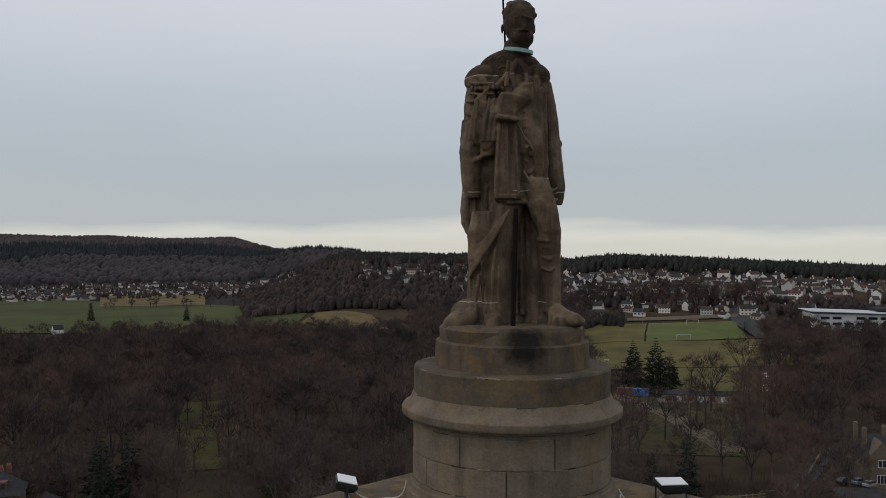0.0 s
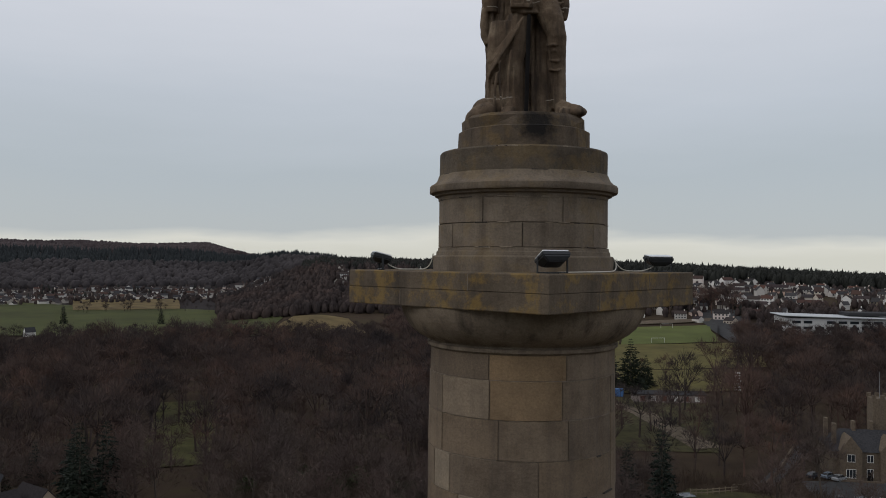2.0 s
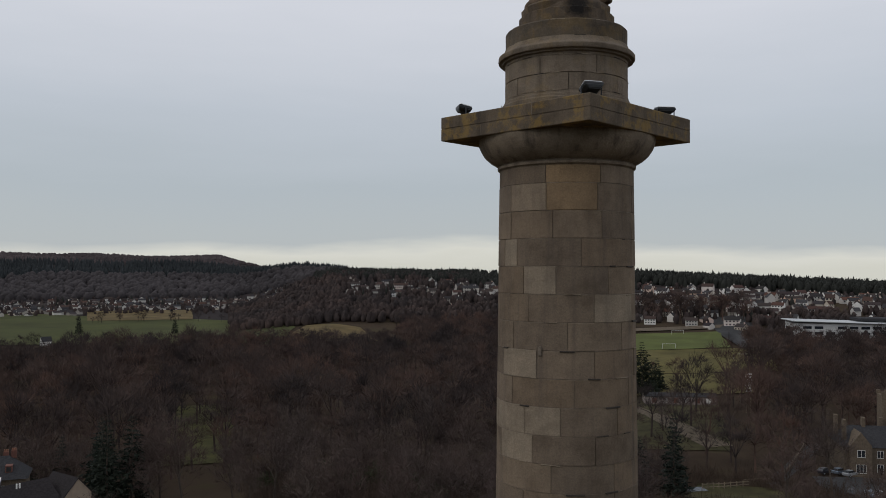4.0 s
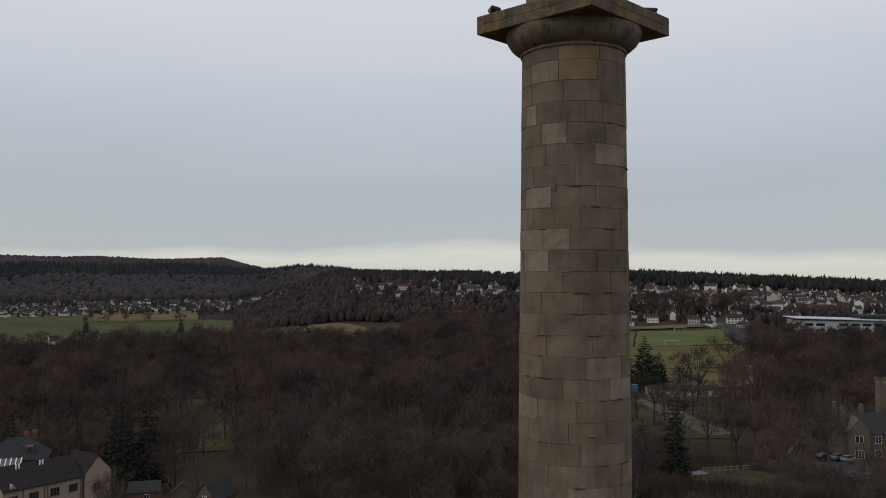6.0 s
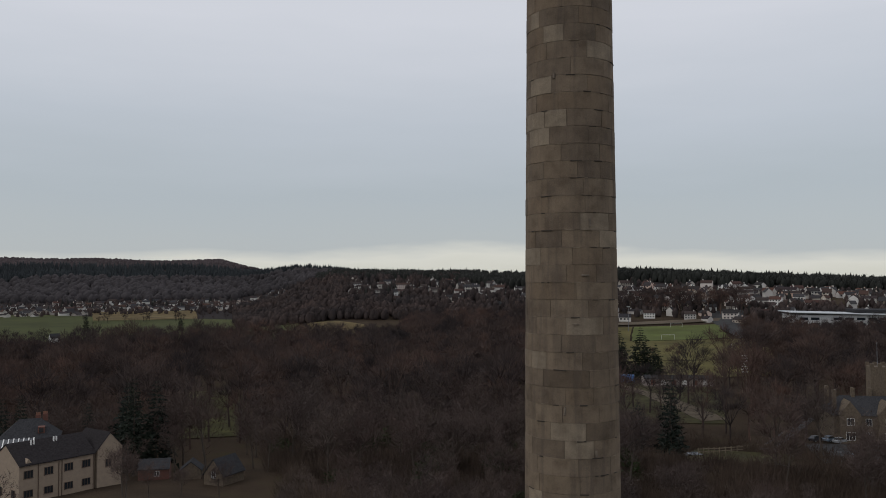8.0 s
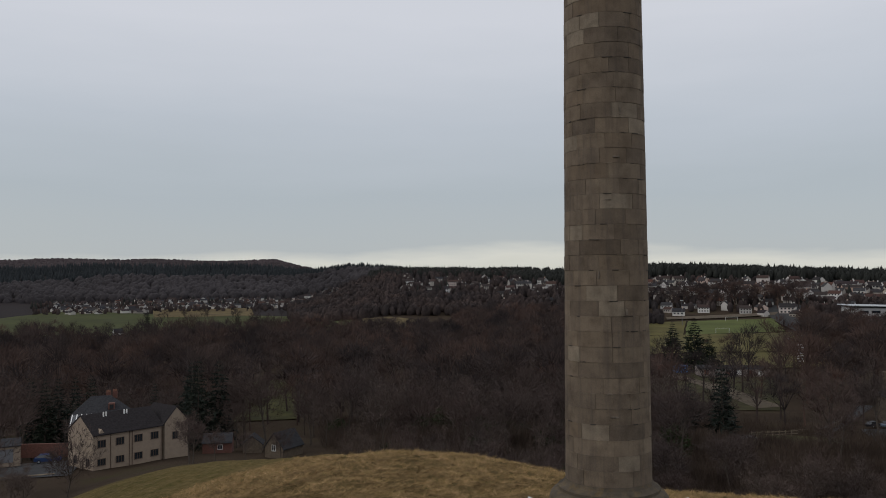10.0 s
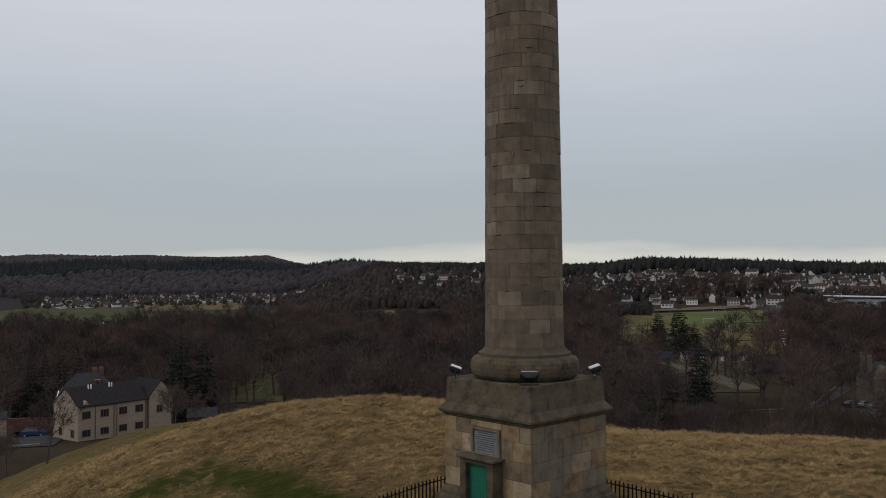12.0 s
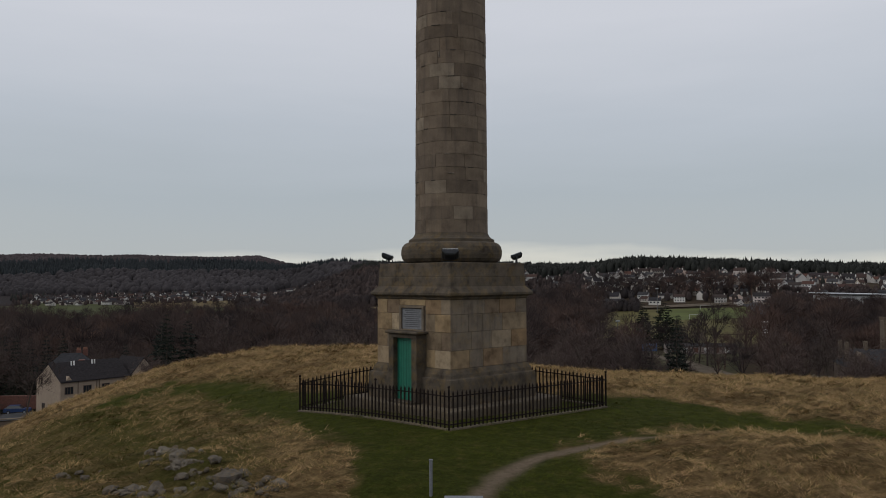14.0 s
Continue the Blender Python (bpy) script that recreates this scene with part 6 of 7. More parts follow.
def bare_tree(seed, high, spread):
    """Trunk and limbs in one soup, twigs in another."""
    r = random.Random(seed)
    wood, twigs = Soup(), Soup()

    def rand_dir():
        return Vector((r.gauss(0, 1), r.gauss(0, 1), r.gauss(0, 1))).normalized()

    def grow(p, d, length, radius, level):
        parts_ = 3 if level == 0 else 2
        for k in range(parts_):
            d = (d + rand_dir() * (0.10 if level == 0 else 0.22) + Vector((0, 0, 0.10))).normalized()
            q = p + d * length / parts_
            r1 = radius * (0.80 if level == 0 else 0.7)
            if level < 3:
                wood.tube(p, q, radius, r1, 5 if level == 0 else 3)
            else:
                twigs.sliver(p, q, radius * 2.6, rand_dir())
            p, radius = q, r1
            if level > 0 or k > 0:
                kids = {0: 3, 1: 3, 2: 3}.get(level, 0)
                for _ in range(kids):
                    side = (d * r.uniform(0.35, 0.9) + rand_dir() * spread + Vector((0, 0, 0.25))).normalized()
                    grow(p, side, length * r.uniform(0.42, 0.62), radius * 0.62, level + 1)
        if level == 2 or (level == 3):
            n = 5 if level == 2 else 3
            for _ in range(n):
                e = (d * 0.8 + rand_dir() * 0.9 + Vector((0, 0, 0.2))).normalized()
                s = p - d * length * r.uniform(0, 0.5)
                twigs.sliver(s, s + e * high * r.uniform(0.05, 0.11), high * 0.0055, rand_dir())

    grow(Vector((0, 0, -0.3)), Vector((0, 0, 1)), high * 0.62, high * 0.017, 0)
    # outer twigs round the crown off
    for _ in range(420):
        d = rand_dir()
        k = r.uniform(0.55, 1.0)
        p = Vector((d.x * high * 0.30 * k, d.y * high * 0.30 * k, high * (0.64 + 0.32 * d.z * k)))
        e = (Vector((d.x, d.y, 0.9)) + rand_dir() * 0.7).normalized()
        twigs.sliver(p, p + e * high * r.uniform(0.05, 0.10), high * 0.0055, rand_dir())
    return wood, twigs


def lobed_tree(seed, high, twigs_each=58):
    """A leafless tree seen from afar: trunk, rising limbs, and fine twigs massed in rounded lobes."""
    r = random.Random(seed)
    wood, twigs = Soup(), Soup()

    def rand_dir():
        return Vector((r.gauss(0, 1), r.gauss(0, 1), r.gauss(0, 1))).normalized()

    fork = Vector((r.gauss(0, 0.3), r.gauss(0, 0.3), high * r.uniform(0.30, 0.42)))
    wood.tube(Vector((0, 0, -0.4)), fork, high * 0.020, high * 0.013, 4)
    crown = Vector((0, 0, high * 0.62))
    for k in range(9):
        a = k * 2.4 + r.uniform(-0.4, 0.4)
        out = high * 0.21 * (0.25 if k == 0 else r.uniform(0.75, 1.15))
        c = Vector((out * math.cos(a), out * math.sin(a), high * (0.82 if k == 0 else r.uniform(0.50, 0.78))))
        wood.tube(fork, fork.lerp(c, 0.5) + rand_dir() * 0.3, high * 0.009, high * 0.006, 3)
        wood.tube(fork.lerp(c, 0.5), c, high * 0.006, high * 0.003, 3)
        size = high * r.uniform(0.115, 0.155)
        for _ in range(twigs_each):
            d = rand_dir()
            d.z = abs(d.z) * 0.9 - 0.25 if r.random() < 0.8 else d.z
            p = c + Vector((d.x, d.y, d.z * 1.15)) * size * r.uniform(0.25, 0.8)
            grow = (d + (c - crown).normalized() * 0.5 + Vector((0, 0, 0.7)) + rand_dir() * 0.5).normalized()
            face = (d + (p - crown).normalized() * 0.8 + rand_dir() * 0.25).normalized()
            twigs.sliver(p, p + grow * size * r.uniform(0.55, 1.0), high * r.uniform(0.005, 0.010), face)
    for _ in range(14):
        a, z = r.uniform(0, math.tau), r.uniform(0.18, 0.42) * high
        twigs.sliver(Vector((0, 0, z)), Vector((math.cos(a) * high * 0.14, math.sin(a) * high * 0.14, z + high * 0.09)), high * 0.006, rand_dir())
    return wood, twigs


def conifer(seed, high, wide):
    r = random.Random(seed)
    wood, needles = Soup(), Soup()
    wood.tube(Vector((0, 0, -0.3)), Vector((0, 0, high * 0.97)), high * 0.016, 0.03, 6)
    z = high * 0.10
    while z < high * 0.98:
        k = 1 - z / high
        reach = wide * (k ** 0.75) * r.uniform(0.75, 1.1) + 0.15
        n = 9
        for j in range(n):
            a = j * math.tau / n + r.uniform(-0.4, 0.4)
            d = Vector((math.cos(a), math.sin(a), 0))
            tip = Vector((0, 0, z)) + d * reach * r.uniform(0.7, 1.1) + Vector((0, 0, -0.12 * reach + r.uniform(-0.2, 0.3)))
            base = Vector((0, 0, z))
            for i in range(7):
                s = base.lerp(tip, 0.25 + 0.75 * i / 7)
                e = d * r.uniform(0.3, 0.9) + Vector((r.gauss(0, 0.6), r.gauss(0, 0.6), r.gauss(-0.1, 0.4)))
                needles.sliver(s, s + e.normalized() * reach * 0.34, reach * 0.16, Vector((r.gauss(0, 1), r.gauss(0, 1), 1)))
        z += high * 0.045
    return wood, needles


def shrub(seed, high, wide):
    r = random.Random(seed)
    wood, leaves = Soup(), Soup()
    for _ in range(7):
        d = Vector((r.gauss(0, 0.5), r.gauss(0, 0.5), 1)).normalized()
        wood.tube(Vector((0, 0, -0.2)), d * high * 0.6, 0.06, 0.02, 3)
    for _ in range(420):
        d = Vector((r.gauss(0, 1), r.gauss(0, 1), abs(r.gauss(0, 1)))).normalized()
        p = Vector((d.x * wide, d.y * wide, d.z * high * 0.75 + high * 0.2)) * r.uniform(0.6, 1.05)
        e = (d + Vector((r.gauss(0, 0.6), r.gauss(0, 0.6), r.gauss(0, 0.6)))).normalized()
        leaves.sliver(p, p + e * high * 0.16, high * 0.07, Vector((r.gauss(0, 1), r.gauss(0, 1), r.gauss(0, 1))))
    return wood, leaves


def tree_thing(name, soups, wood_name, crown_name, mat, label, category, group):
    t = thing(name, label, category, (0, 0, -400), 0, group)
    for n, s, m2 in ((wood_name, soups[0], M_BARK), (crown_name, soups[1], mat)):
        ob = new(n, s.mesh(n, m2))
        ob.parent = t
    return t


rt = random.Random(5)
HIGHS = (13.0, 15.0, 12.0, 16.5, 14.0, 11.0)


def full_tree(seed, high, spread):
    """The limbs of a bare tree, its crown filled out with lobes of fine twigs."""
    wood, twigs = bare_tree(seed, high, spread)
    extra = lobed_tree(seed + 400, high, 46)[1]
    n = len(twigs.v)
    twigs.v += extra.v
    twigs.f += [tuple(i + n for i in f) for f in extra.f]
    return wood, twigs


bare = [tree_thing("bare_tree", full_tree(40 + n, h, 0.62 + 0.05 * (n % 3)), "trunk", "crown", M_TWIG, "leafless broadleaf tree with a brown twiggy crown", "tree", "bare trees of the valley") for n, h in enumerate(HIGHS)]
firs = [tree_thing("fir_tree", conifer(60 + n, h, w), "trunk", "crown", M_NEEDLES, "dark evergreen fir tree among bare trees", "tree", "fir trees") for n, (h, w) in enumerate(((14, 3.2), (11, 2.8), (21, 7.5)))]
shrubs = [tree_thing("evergreen_shrub", shrub(80 + n, h, w), "stem", "foliage", M_EVERGREEN, "dull green shrub in the winter scrub", "shrub", "evergreen shrubs") for n, (h, w) in enumerate(((4.5, 2.6), (3.2, 2.4)))]


def bearing(x, y):
    return math.atan2(x, max(y, 0.1))


def woodland(x, y):
    """How thickly trees stand here, from 0 to 1."""
    r, b = math.hypot(x, y), bearing(x, y)
    rr = float(rim(x, y))
    if rr < 1.95 or y < 20:
        return 0.0
    for cx, cy, cr in ((-63, 110, 13), (-77, 129, 12), (-84, 108, 14), (-56, 118, 9), (-40, 119, 9), (-49, 122, 7), (107, 182, 19), (100, 160, 17), (88, 166, 10), (58, 152, 13), (60, 140, 8), (-46, 148, 6), (-52, 168, 7), (-59, 192, 8), (-64, 212, 8), (-70, 234, 8), (-76, 256, 8), (-81, 277, 8), (6, 262, 9), (-22, 300, 8), (42, 136, 6), (38, 120, 7), (34, 106, 7)):
        if (x - cx) ** 2 + (y - cy) ** 2 < cr * cr:
            return 0.0
    if b > 0.46 and 85 < r < 172:
        return 0.05
    if 0.24 < b < 0.46 and r < 150:
        return 0.35
    if -0.66 < b < -0.22 and r < 128:
        return 0.0
    if -0.66 < b < -0.40 and r < 150:
        return 0.12
    for ax, ay, bx, by in ((70, 166, 102, 208), (60, 284, 74, 205)):
        ux, uy = bx - ax, by - ay
        k = max(0, min(1, ((x - ax) * ux + (y - ay) * uy) / (ux * ux + uy * uy)))
        if math.hypot(x - ax - k * ux, y - ay - k * uy) < 3.2:
            return 0.0
    if 0.19 < b < 0.375 and 190 < r < 345:
        if b > (0.32 if r < 270 else 0.35):
            return 0.75
        return 0.55 if r < 270 else 0.10
    if 0.17 < b < 0.375 and 345 <= r < 560:
        return 0.0
    if 0.375 <= b and r > 430:
        return 0.0
    if b < -0.045 and r > 440 + 26 * math.sin(19 * b) + 18 * math.sin(47 * b + 1):
        return 0.0
    if r > 600:
        return 0.0
    return 1.0


near_spots, far_spots = [], []
cell = 7.6
for j in range(4, 88):
    for i in range(-57, 57):
        x, y = (i + rt.uniform(0.05, 0.95)) * cell, (j + rt.uniform(0.05, 0.95)) * cell
        if abs(bearing(x + 2, y + 25)) > 0.60:
            continue
        w = woodland(x, y)
        stand = noise.noise(Vector((x * 0.021, y * 0.021, 3.0)))
        if w and rt.random() < w * (0.80 + 0.45 * stand):
            (near_spots if math.hypot(x, y) < 178 else far_spots).append((x, y))
for n, (x, y) in enumerate(near_spots):
    k = rt.randrange(len(bare))
    s = rt.uniform(0.7, 1.05) * (0.62 if math.hypot(x, y) < 108 else 0.88)
    m = pose(x, y, gz(x, y), rt.uniform(-3, 3), rt.uniform(-3, 3), rt.uniform(0, 360))
    c = copy_thing(bare[k], m)
    c.scale = (s * 1.05, s * 1.05, s)
for n, b in enumerate(bare):
    x, y = (-30 + 11 * n, 172 + 3 * n)
    b.matrix_world = pose(x, y, gz(x, y), 0, 0, 50 * n)

# the same woods further off, as one thicket
low = []
for n, h in enumerate(HIGHS):
    a, c = lobed_tree(140 + n, h * 1.12)
    v = np.array([tuple(p) for p in a.v] + [tuple(p) for p in c.v])
    tri = []
    for f in a.f:
        tri += [(f[0], f[1], f[2]), (f[0], f[2], f[3])]
    tri += [tuple(i + len(a.v) for i in f) for f in c.f]
    low.append((v, np.array(tri)))


def thicket(name, spots, mat, label, scale=(0.75, 1.1), source=low, sink=0.0):
    vs, fs, off = [], [], 0
    for x, y in spots:
        v, f = source[rt.randrange(len(source))]
        a, s = rt.uniform(0, math.tau), rt.uniform(*scale)
        ca, sa = math.cos(a) * s, math.sin(a) * s
        vs.append(np.stack([v[:, 0] * ca - v[:, 1] * sa + x, v[:, 0] * sa + v[:, 1] * ca + y, v[:, 2] * s + gz(x, y) - sink], -1))
        fs.append(f + off)
        off += len(v)
    v, f = np.concatenate(vs), np.concatenate(fs)
    me = bpy.data.meshes.new(name)
    me.vertices.add(len(v))
    me.vertices.foreach_set("co", v.ravel())
    me.loops.add(f.size)
    me.loops.foreach_set("vertex_index", f.ravel().astype(np.int32))
    me.polygons.add(len(f))
    me.polygons.foreach_set("loop_start", np.arange(0, f.size, 3, dtype=np.int32))
    me.polygons.foreach_set("use_smooth", np.full(len(f), source is not low))
    me.update(calc_edges=True)
    me.materials.append(mat)
    ob = new(name, me)
    return tagged(ob, label, "woods", kind="stuff")


bands = [(178, 260), (260, 345), (345, 660)]
for lo_r, hi_r in bands:
    spots = [p for p in far_spots if lo_r <= math.hypot(*p) < hi_r]
    for tint, (mat, words) in enumerate(((M_TWIGS_FAR, "dense leafless brown woodland across the valley"), (M_WOOD_RED, "reddish-brown leafless trees across the valley"), (M_WOOD_DARK, "dark leafless trees across the valley"))):
        thicket("winter_woodland", spots[tint::3], mat, words, (0.64, 1.22) if hi_r < 400 else (0.82, 1.22))

# low scrub on the foot of the hill


def scrub_clump(seed, high, wide, n):
    r = random.Random(seed)
    s = Soup()
    for _ in range(n):
        a, k = r.uniform(0, math.tau), r.random() ** 0.5
        p = Vector((wide * k * math.cos(a), wide * k * math.sin(a), r.uniform(-0.2, 0.5) * high))
        e = Vector((0.5 * math.cos(a) * k + r.gauss(0, 0.25), 0.5 * math.sin(a) * k + r.gauss(0, 0.25), 1)).normalized()
        s.sliver(p, p + e * high * r.uniform(0.4, 0.75), 0.07 * high / 3, Vector((r.gauss(0, 1), r.gauss(0, 1), 0.1)))
    return np.array([tuple(p) for p in s.v]), np.array(s.f)


scrub_kinds = [scrub_clump(300 + n, 3.0, 1.9, 90) for n in range(5)]
scrub_spots = []
for _ in range(4200):
    b, r = rt.uniform(-0.60, 0.62), rt.uniform(60, 185)
    x, y = r * math.sin(b), r * math.cos(b)
    if float(rim(x, y)) < 1.75 or b < -0.24:
        continue
    if any((x - cx) ** 2 + (y - cy) ** 2 < cr * cr for cx, cy, cr in ((115, 184, 22), (100, 160, 19), (88, 164, 10), (60, 153, 11), (60, 144, 14), (50, 140, 9), (66, 138, 8), (72, 168, 4), (80, 178, 4), (90, 192, 4))):
        continue
    scrub_spots.append((x, y))
thicket("brown_scrub", scrub_spots, M_SCRUB, "low leafless brown scrub on the hill's foot", (0.6, 1.4), scrub_kinds)

# far woods and hedgerow trees, clump by clump


def clump(seed, high, wide, pointed, fuzz=12):
    """A far tree: a lumpy closed crown of low relief with loose twigs standing out of it."""
    r = random.Random(seed)
    v, f = [], []
    sides, rows = 7, ((0.02, 0.55), (0.22, 1.0), (0.50, 0.66), (0.78, 0.30)) if pointed else ((0.04, 0.62), (0.30, 1.0), (0.62, 0.90), (0.86, 0.52))
    for z, w in rows:
        for k in range(sides):
            a = (k + r.uniform(-0.3, 0.3)) * math.tau / sides
            q = wide * w * r.uniform(0.72, 1.22)
            v.append((q * math.cos(a), q * math.sin(a), high * (z + r.uniform(-0.05, 0.05))))
    v.append((r.gauss(0, 0.3), r.gauss(0, 0.3), high))
    for j in range(len(rows) - 1):
        for k in range(sides):
            p, q = j * sides + k, j * sides + (k + 1) % sides
            f += [(p, q, q + sides), (p, q + sides, p + sides)]
    top = (len(rows) - 1) * sides
    f += [(top + k, top + (k + 1) % sides, len(rows) * sides) for k in range(sides)]
    for _ in range(fuzz):
        a, z = r.uniform(0, math.tau), r.uniform(0.35, 0.95)
        w = wide * ((1 - z) if pointed else math.sqrt(max(0.05, 1 - (1.4 * z - 0.45) ** 2)))
        n = len(v)
        p = Vector((w * math.cos(a), w * math.sin(a), z * high))
        e = Vector((math.cos(a) * 0.6, math.sin(a) * 0.6, 0.2 if pointed else 1.0)) * high * r.uniform(0.05, 0.12 if fuzz < 20 else 0.24)
        side = Vector((-math.sin(a), math.cos(a), 0)) * high * 0.015
        v += [tuple(p - side), tuple(p + side), tuple(p + e)]
        f.append((n, n + 1, n + 2))
    return np.array(v), np.array(f)


round_clumps = [clump(200 + n, 10, 4.3, False) for n in range(8)]
bushy_clumps = [clump(260 + n, 10, 3.1, False, 60) for n in range(8)]
pointed_clumps = [clump(220 + n, 12.0, 2.5, True) for n in range(6)]


def clear_of_houses(x, y, gap):
    return not any((x - px) ** 2 + (y - py) ** 2 < gap * gap for px, py in placed)


def scatter(count, b0, b1, r0, r1, gap=0.0):
    out = []
    for _ in range(count):
        b, r = rt.uniform(b0, b1), rt.uniform(r0, r1)
        x, y = r * math.sin(b), r * math.cos(b)
        if not gap or clear_of_houses(x, y, gap):
            out.append((x, y))
    return out


# the high ridge in the west: bare woods, a belt of pines, reddish woods to the skyline
foot_spots, belt_spots, top_spots = [], [], []
for x, y in scatter(11000, -0.66, -0.10, 1075, 1960):
    b, r = bearing(x, y), math.hypot(x, y)
    if -0.225 < b < -0.195 and 1450 < r < 1720:
        continue
    k = r + 40 * math.sin(x * 0.006 + 1) + 30 * math.sin(y * 0.011 + x * 0.004) + 260 * max(0, b + 0.30)
    (foot_spots if k < 1235 else belt_spots if k < 1490 else top_spots).append((x, y))
# the nearer pine wood over the town
pine_spots = [p for p in scatter(7400, -0.14, 0.66, 735, 1120) if math.hypot(*p) > np.interp(bearing(*p), [-0.14, 0.02, 0.15, 0.6], [935, 900, 752, 748])
              and math.hypot(*p) < np.interp(bearing(*p), [-0.14, 0.02, 0.15, 0.6], [1120, 1080, 900, 900])]
spire_spots = []
for _ in range(85):
    b = rt.choice((rt.uniform(-0.13, 0.05), rt.gauss(0.235, 0.02), rt.uniform(0.44, 0.6), rt.uniform(0.05, 0.6)))
    r = float(np.interp(b, [-0.14, 0.02, 0.15, 0.6], [1010, 985, 800, 790])) + rt.uniform(-25, 35)
    spire_spots.append((r * math.sin(b), r * math.cos(b)))
slope_spots = [p for p in scatter(3400, -0.24, 0.05, 640, 1000, 8) if bearing(*p) < -0.11 or not 730 < math.hypot(*p) < 910 or rt.random() < 0.3] + scatter(500, 0.03, 0.16, 560, 760, 8)
hedge_spots = scatter(300, 0.14, 0.58, 548, 606, 7) + scatter(200, 0.38, 0.58, 500, 600, 6)
hedge_spots += scatter(130, -0.17, -0.05, 660, 720) + scatter(46, 0.165, 0.215, 488, 525)
garden_spots = scatter(620, 0.14, 0.57, 590, 745, 7) + scatter(200, -0.10, 0.14, 770, 900, 7) + scatter(800, -0.52, -0.16, 850, 1075, 5)
garden_firs = scatter(130, 0.14, 0.57, 560, 745, 7) + scatter(40, -0.10, 0.14, 760, 900, 7) + scatter(60, -0.52, -0.16, 900, 1060, 6)
edge_spots = [p for p in scatter(1150, -0.62, -0.05, 400, 570) if rt.random() < (540 - math.hypot(*p)) / 90 + 0.10 * (noise.noise(Vector((p[0] * 0.03, p[1] * 0.03, 0))) > 0.1)]
edge_spots += scatter(260, 0.375, 0.62, 430, 475) + scatter(16, -0.42, -0.26, 745, 765) + scatter(14, -0.25, -0.165, 735, 760)
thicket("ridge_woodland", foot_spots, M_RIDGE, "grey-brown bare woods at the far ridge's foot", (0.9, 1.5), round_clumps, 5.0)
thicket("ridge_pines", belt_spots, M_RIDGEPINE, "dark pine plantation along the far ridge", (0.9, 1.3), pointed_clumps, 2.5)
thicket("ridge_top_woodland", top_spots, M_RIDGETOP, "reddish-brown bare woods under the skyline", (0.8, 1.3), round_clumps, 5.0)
thicket("town_pines", pine_spots, M_TOWNPINE, "dark pine wood on the ridge above the town", (0.8, 1.15), bushy_clumps + pointed_clumps[:2], 0.8)
thicket("skyline_pines", spire_spots, M_TOWNPINE, "taller dark conifers breaking the skyline", (0.75, 1.1), pointed_clumps, 0.5)
thicket("garden_trees", garden_spots, M_WOOD_DARK, "dark bare garden trees between the far houses", (0.28, 0.6), bushy_clumps)
thicket("garden_conifers", garden_firs, M_TOWNPINE, "small dark conifers in the town's gardens", (0.4, 0.8), pointed_clumps)
thicket("slope_woodland", slope_spots, M_WOOD_DARK, "dark bare trees on the slope below the ridge", (0.5, 0.95), bushy_clumps)
thicket("hedgerow_trees", hedge_spots, M_WOOD_DARK, "bare hedgerow and garden trees round the far town", (0.4, 0.8), bushy_clumps)
thicket("wood_edge_trees", edge_spots, M_WOOD_DARK, "low bare trees at the edge of the pasture", (0.35, 0.8))

for k, x, y, s in ((0, 42, 136, 1.25), (1, 37, 141, 1.15), (0, 46, 148, 0.8), (1, -61, 137, 1.6), (0, -57, 129, 1.3), (1, -56, 138, 1.6), (1, -63, 141, 1.3), (0, -88, 132, 1.15), (0, -93, 136, 1.25), (0, -84, 136, 1.15), (0, -90, 141, 1.15), (0, -86, 147, 1.15), (1, -84, 140, 1.0), (2, 76, 291, 0.95), (2, 70, 300, 0.85),
                   (0, -112, 152, 1.2), (1, -20, 160, 0.8), (0, 20, 176, 0.8), (1, -255, 593, 1.3), (1, -188, 600, 1.2), (1, -190, 470, 1.2), (0, 84, 128, 0.6), (1, 130, 140, 0.9), (1, 120, 133, 0.9), (0, -118, 140, 1.1)):
    c = copy_thing(firs[k], pose(x, y, gz(x, y), 0, 0, rt.uniform(0, 360)))
    c.scale = (s, s, s)
for n, f in enumerate(firs[:2]):
    f.matrix_world = pose(-72 - 6 * n, 146, gz(-72 - 6 * n, 146), 0, 0, 40)
firs[2].matrix_world = pose(84, 300, gz(84, 300), 0, 0, 40)
firs[2].scale = (0.6, 0.6, 0.6)
for n in range(46):
    x, y = rt.uniform(-45, 60), rt.uniform(88, 165)
    if woodland(x, y) < 0.5:
        continue
    c = copy_thing(shrubs[n % 2], pose(x, y, gz(x, y), 0, 0, rt.uniform(0, 360)))
    s = rt.uniform(0.6, 1.3)
    c.scale = (s, s, s)
shrubs[0].matrix_world = pose(-4, 142, gz(-4, 142))
shrubs[1].matrix_world = pose(4, 146, gz(4, 146))
# saplings and scrub on the slopes of the hill
for n in range(120):
    b = rt.uniform(-0.62, 0.62)
    r = rt.uniform(66, 100)
    x, y = r * math.sin(b), r * math.cos(b)
    if float(rim(x, y)) < 1.8 or b < -0.26:
        continue
    c = copy_thing(bare[rt.randrange(6)], pose(x, y, gz(x, y), rt.uniform(-6, 6), rt.uniform(-6, 6), rt.uniform(0, 360)))
    s = rt.uniform(0.24, 0.42)
    c.scale = (s * 1.3, s * 1.3, s)
for n in range(14):
    y = 88 + 2.2 * n
    x = 0.6 + 0.492 * (y + 30) + rt.uniform(-6, 9)
    c = copy_thing(bare[n % 6], pose(x, y, gz(x, y), 0, 0, rt.uniform(0, 360)))
    s = rt.uniform(0.55, 0.75)
    c.scale = (s * 1.1, s * 1.1, s)
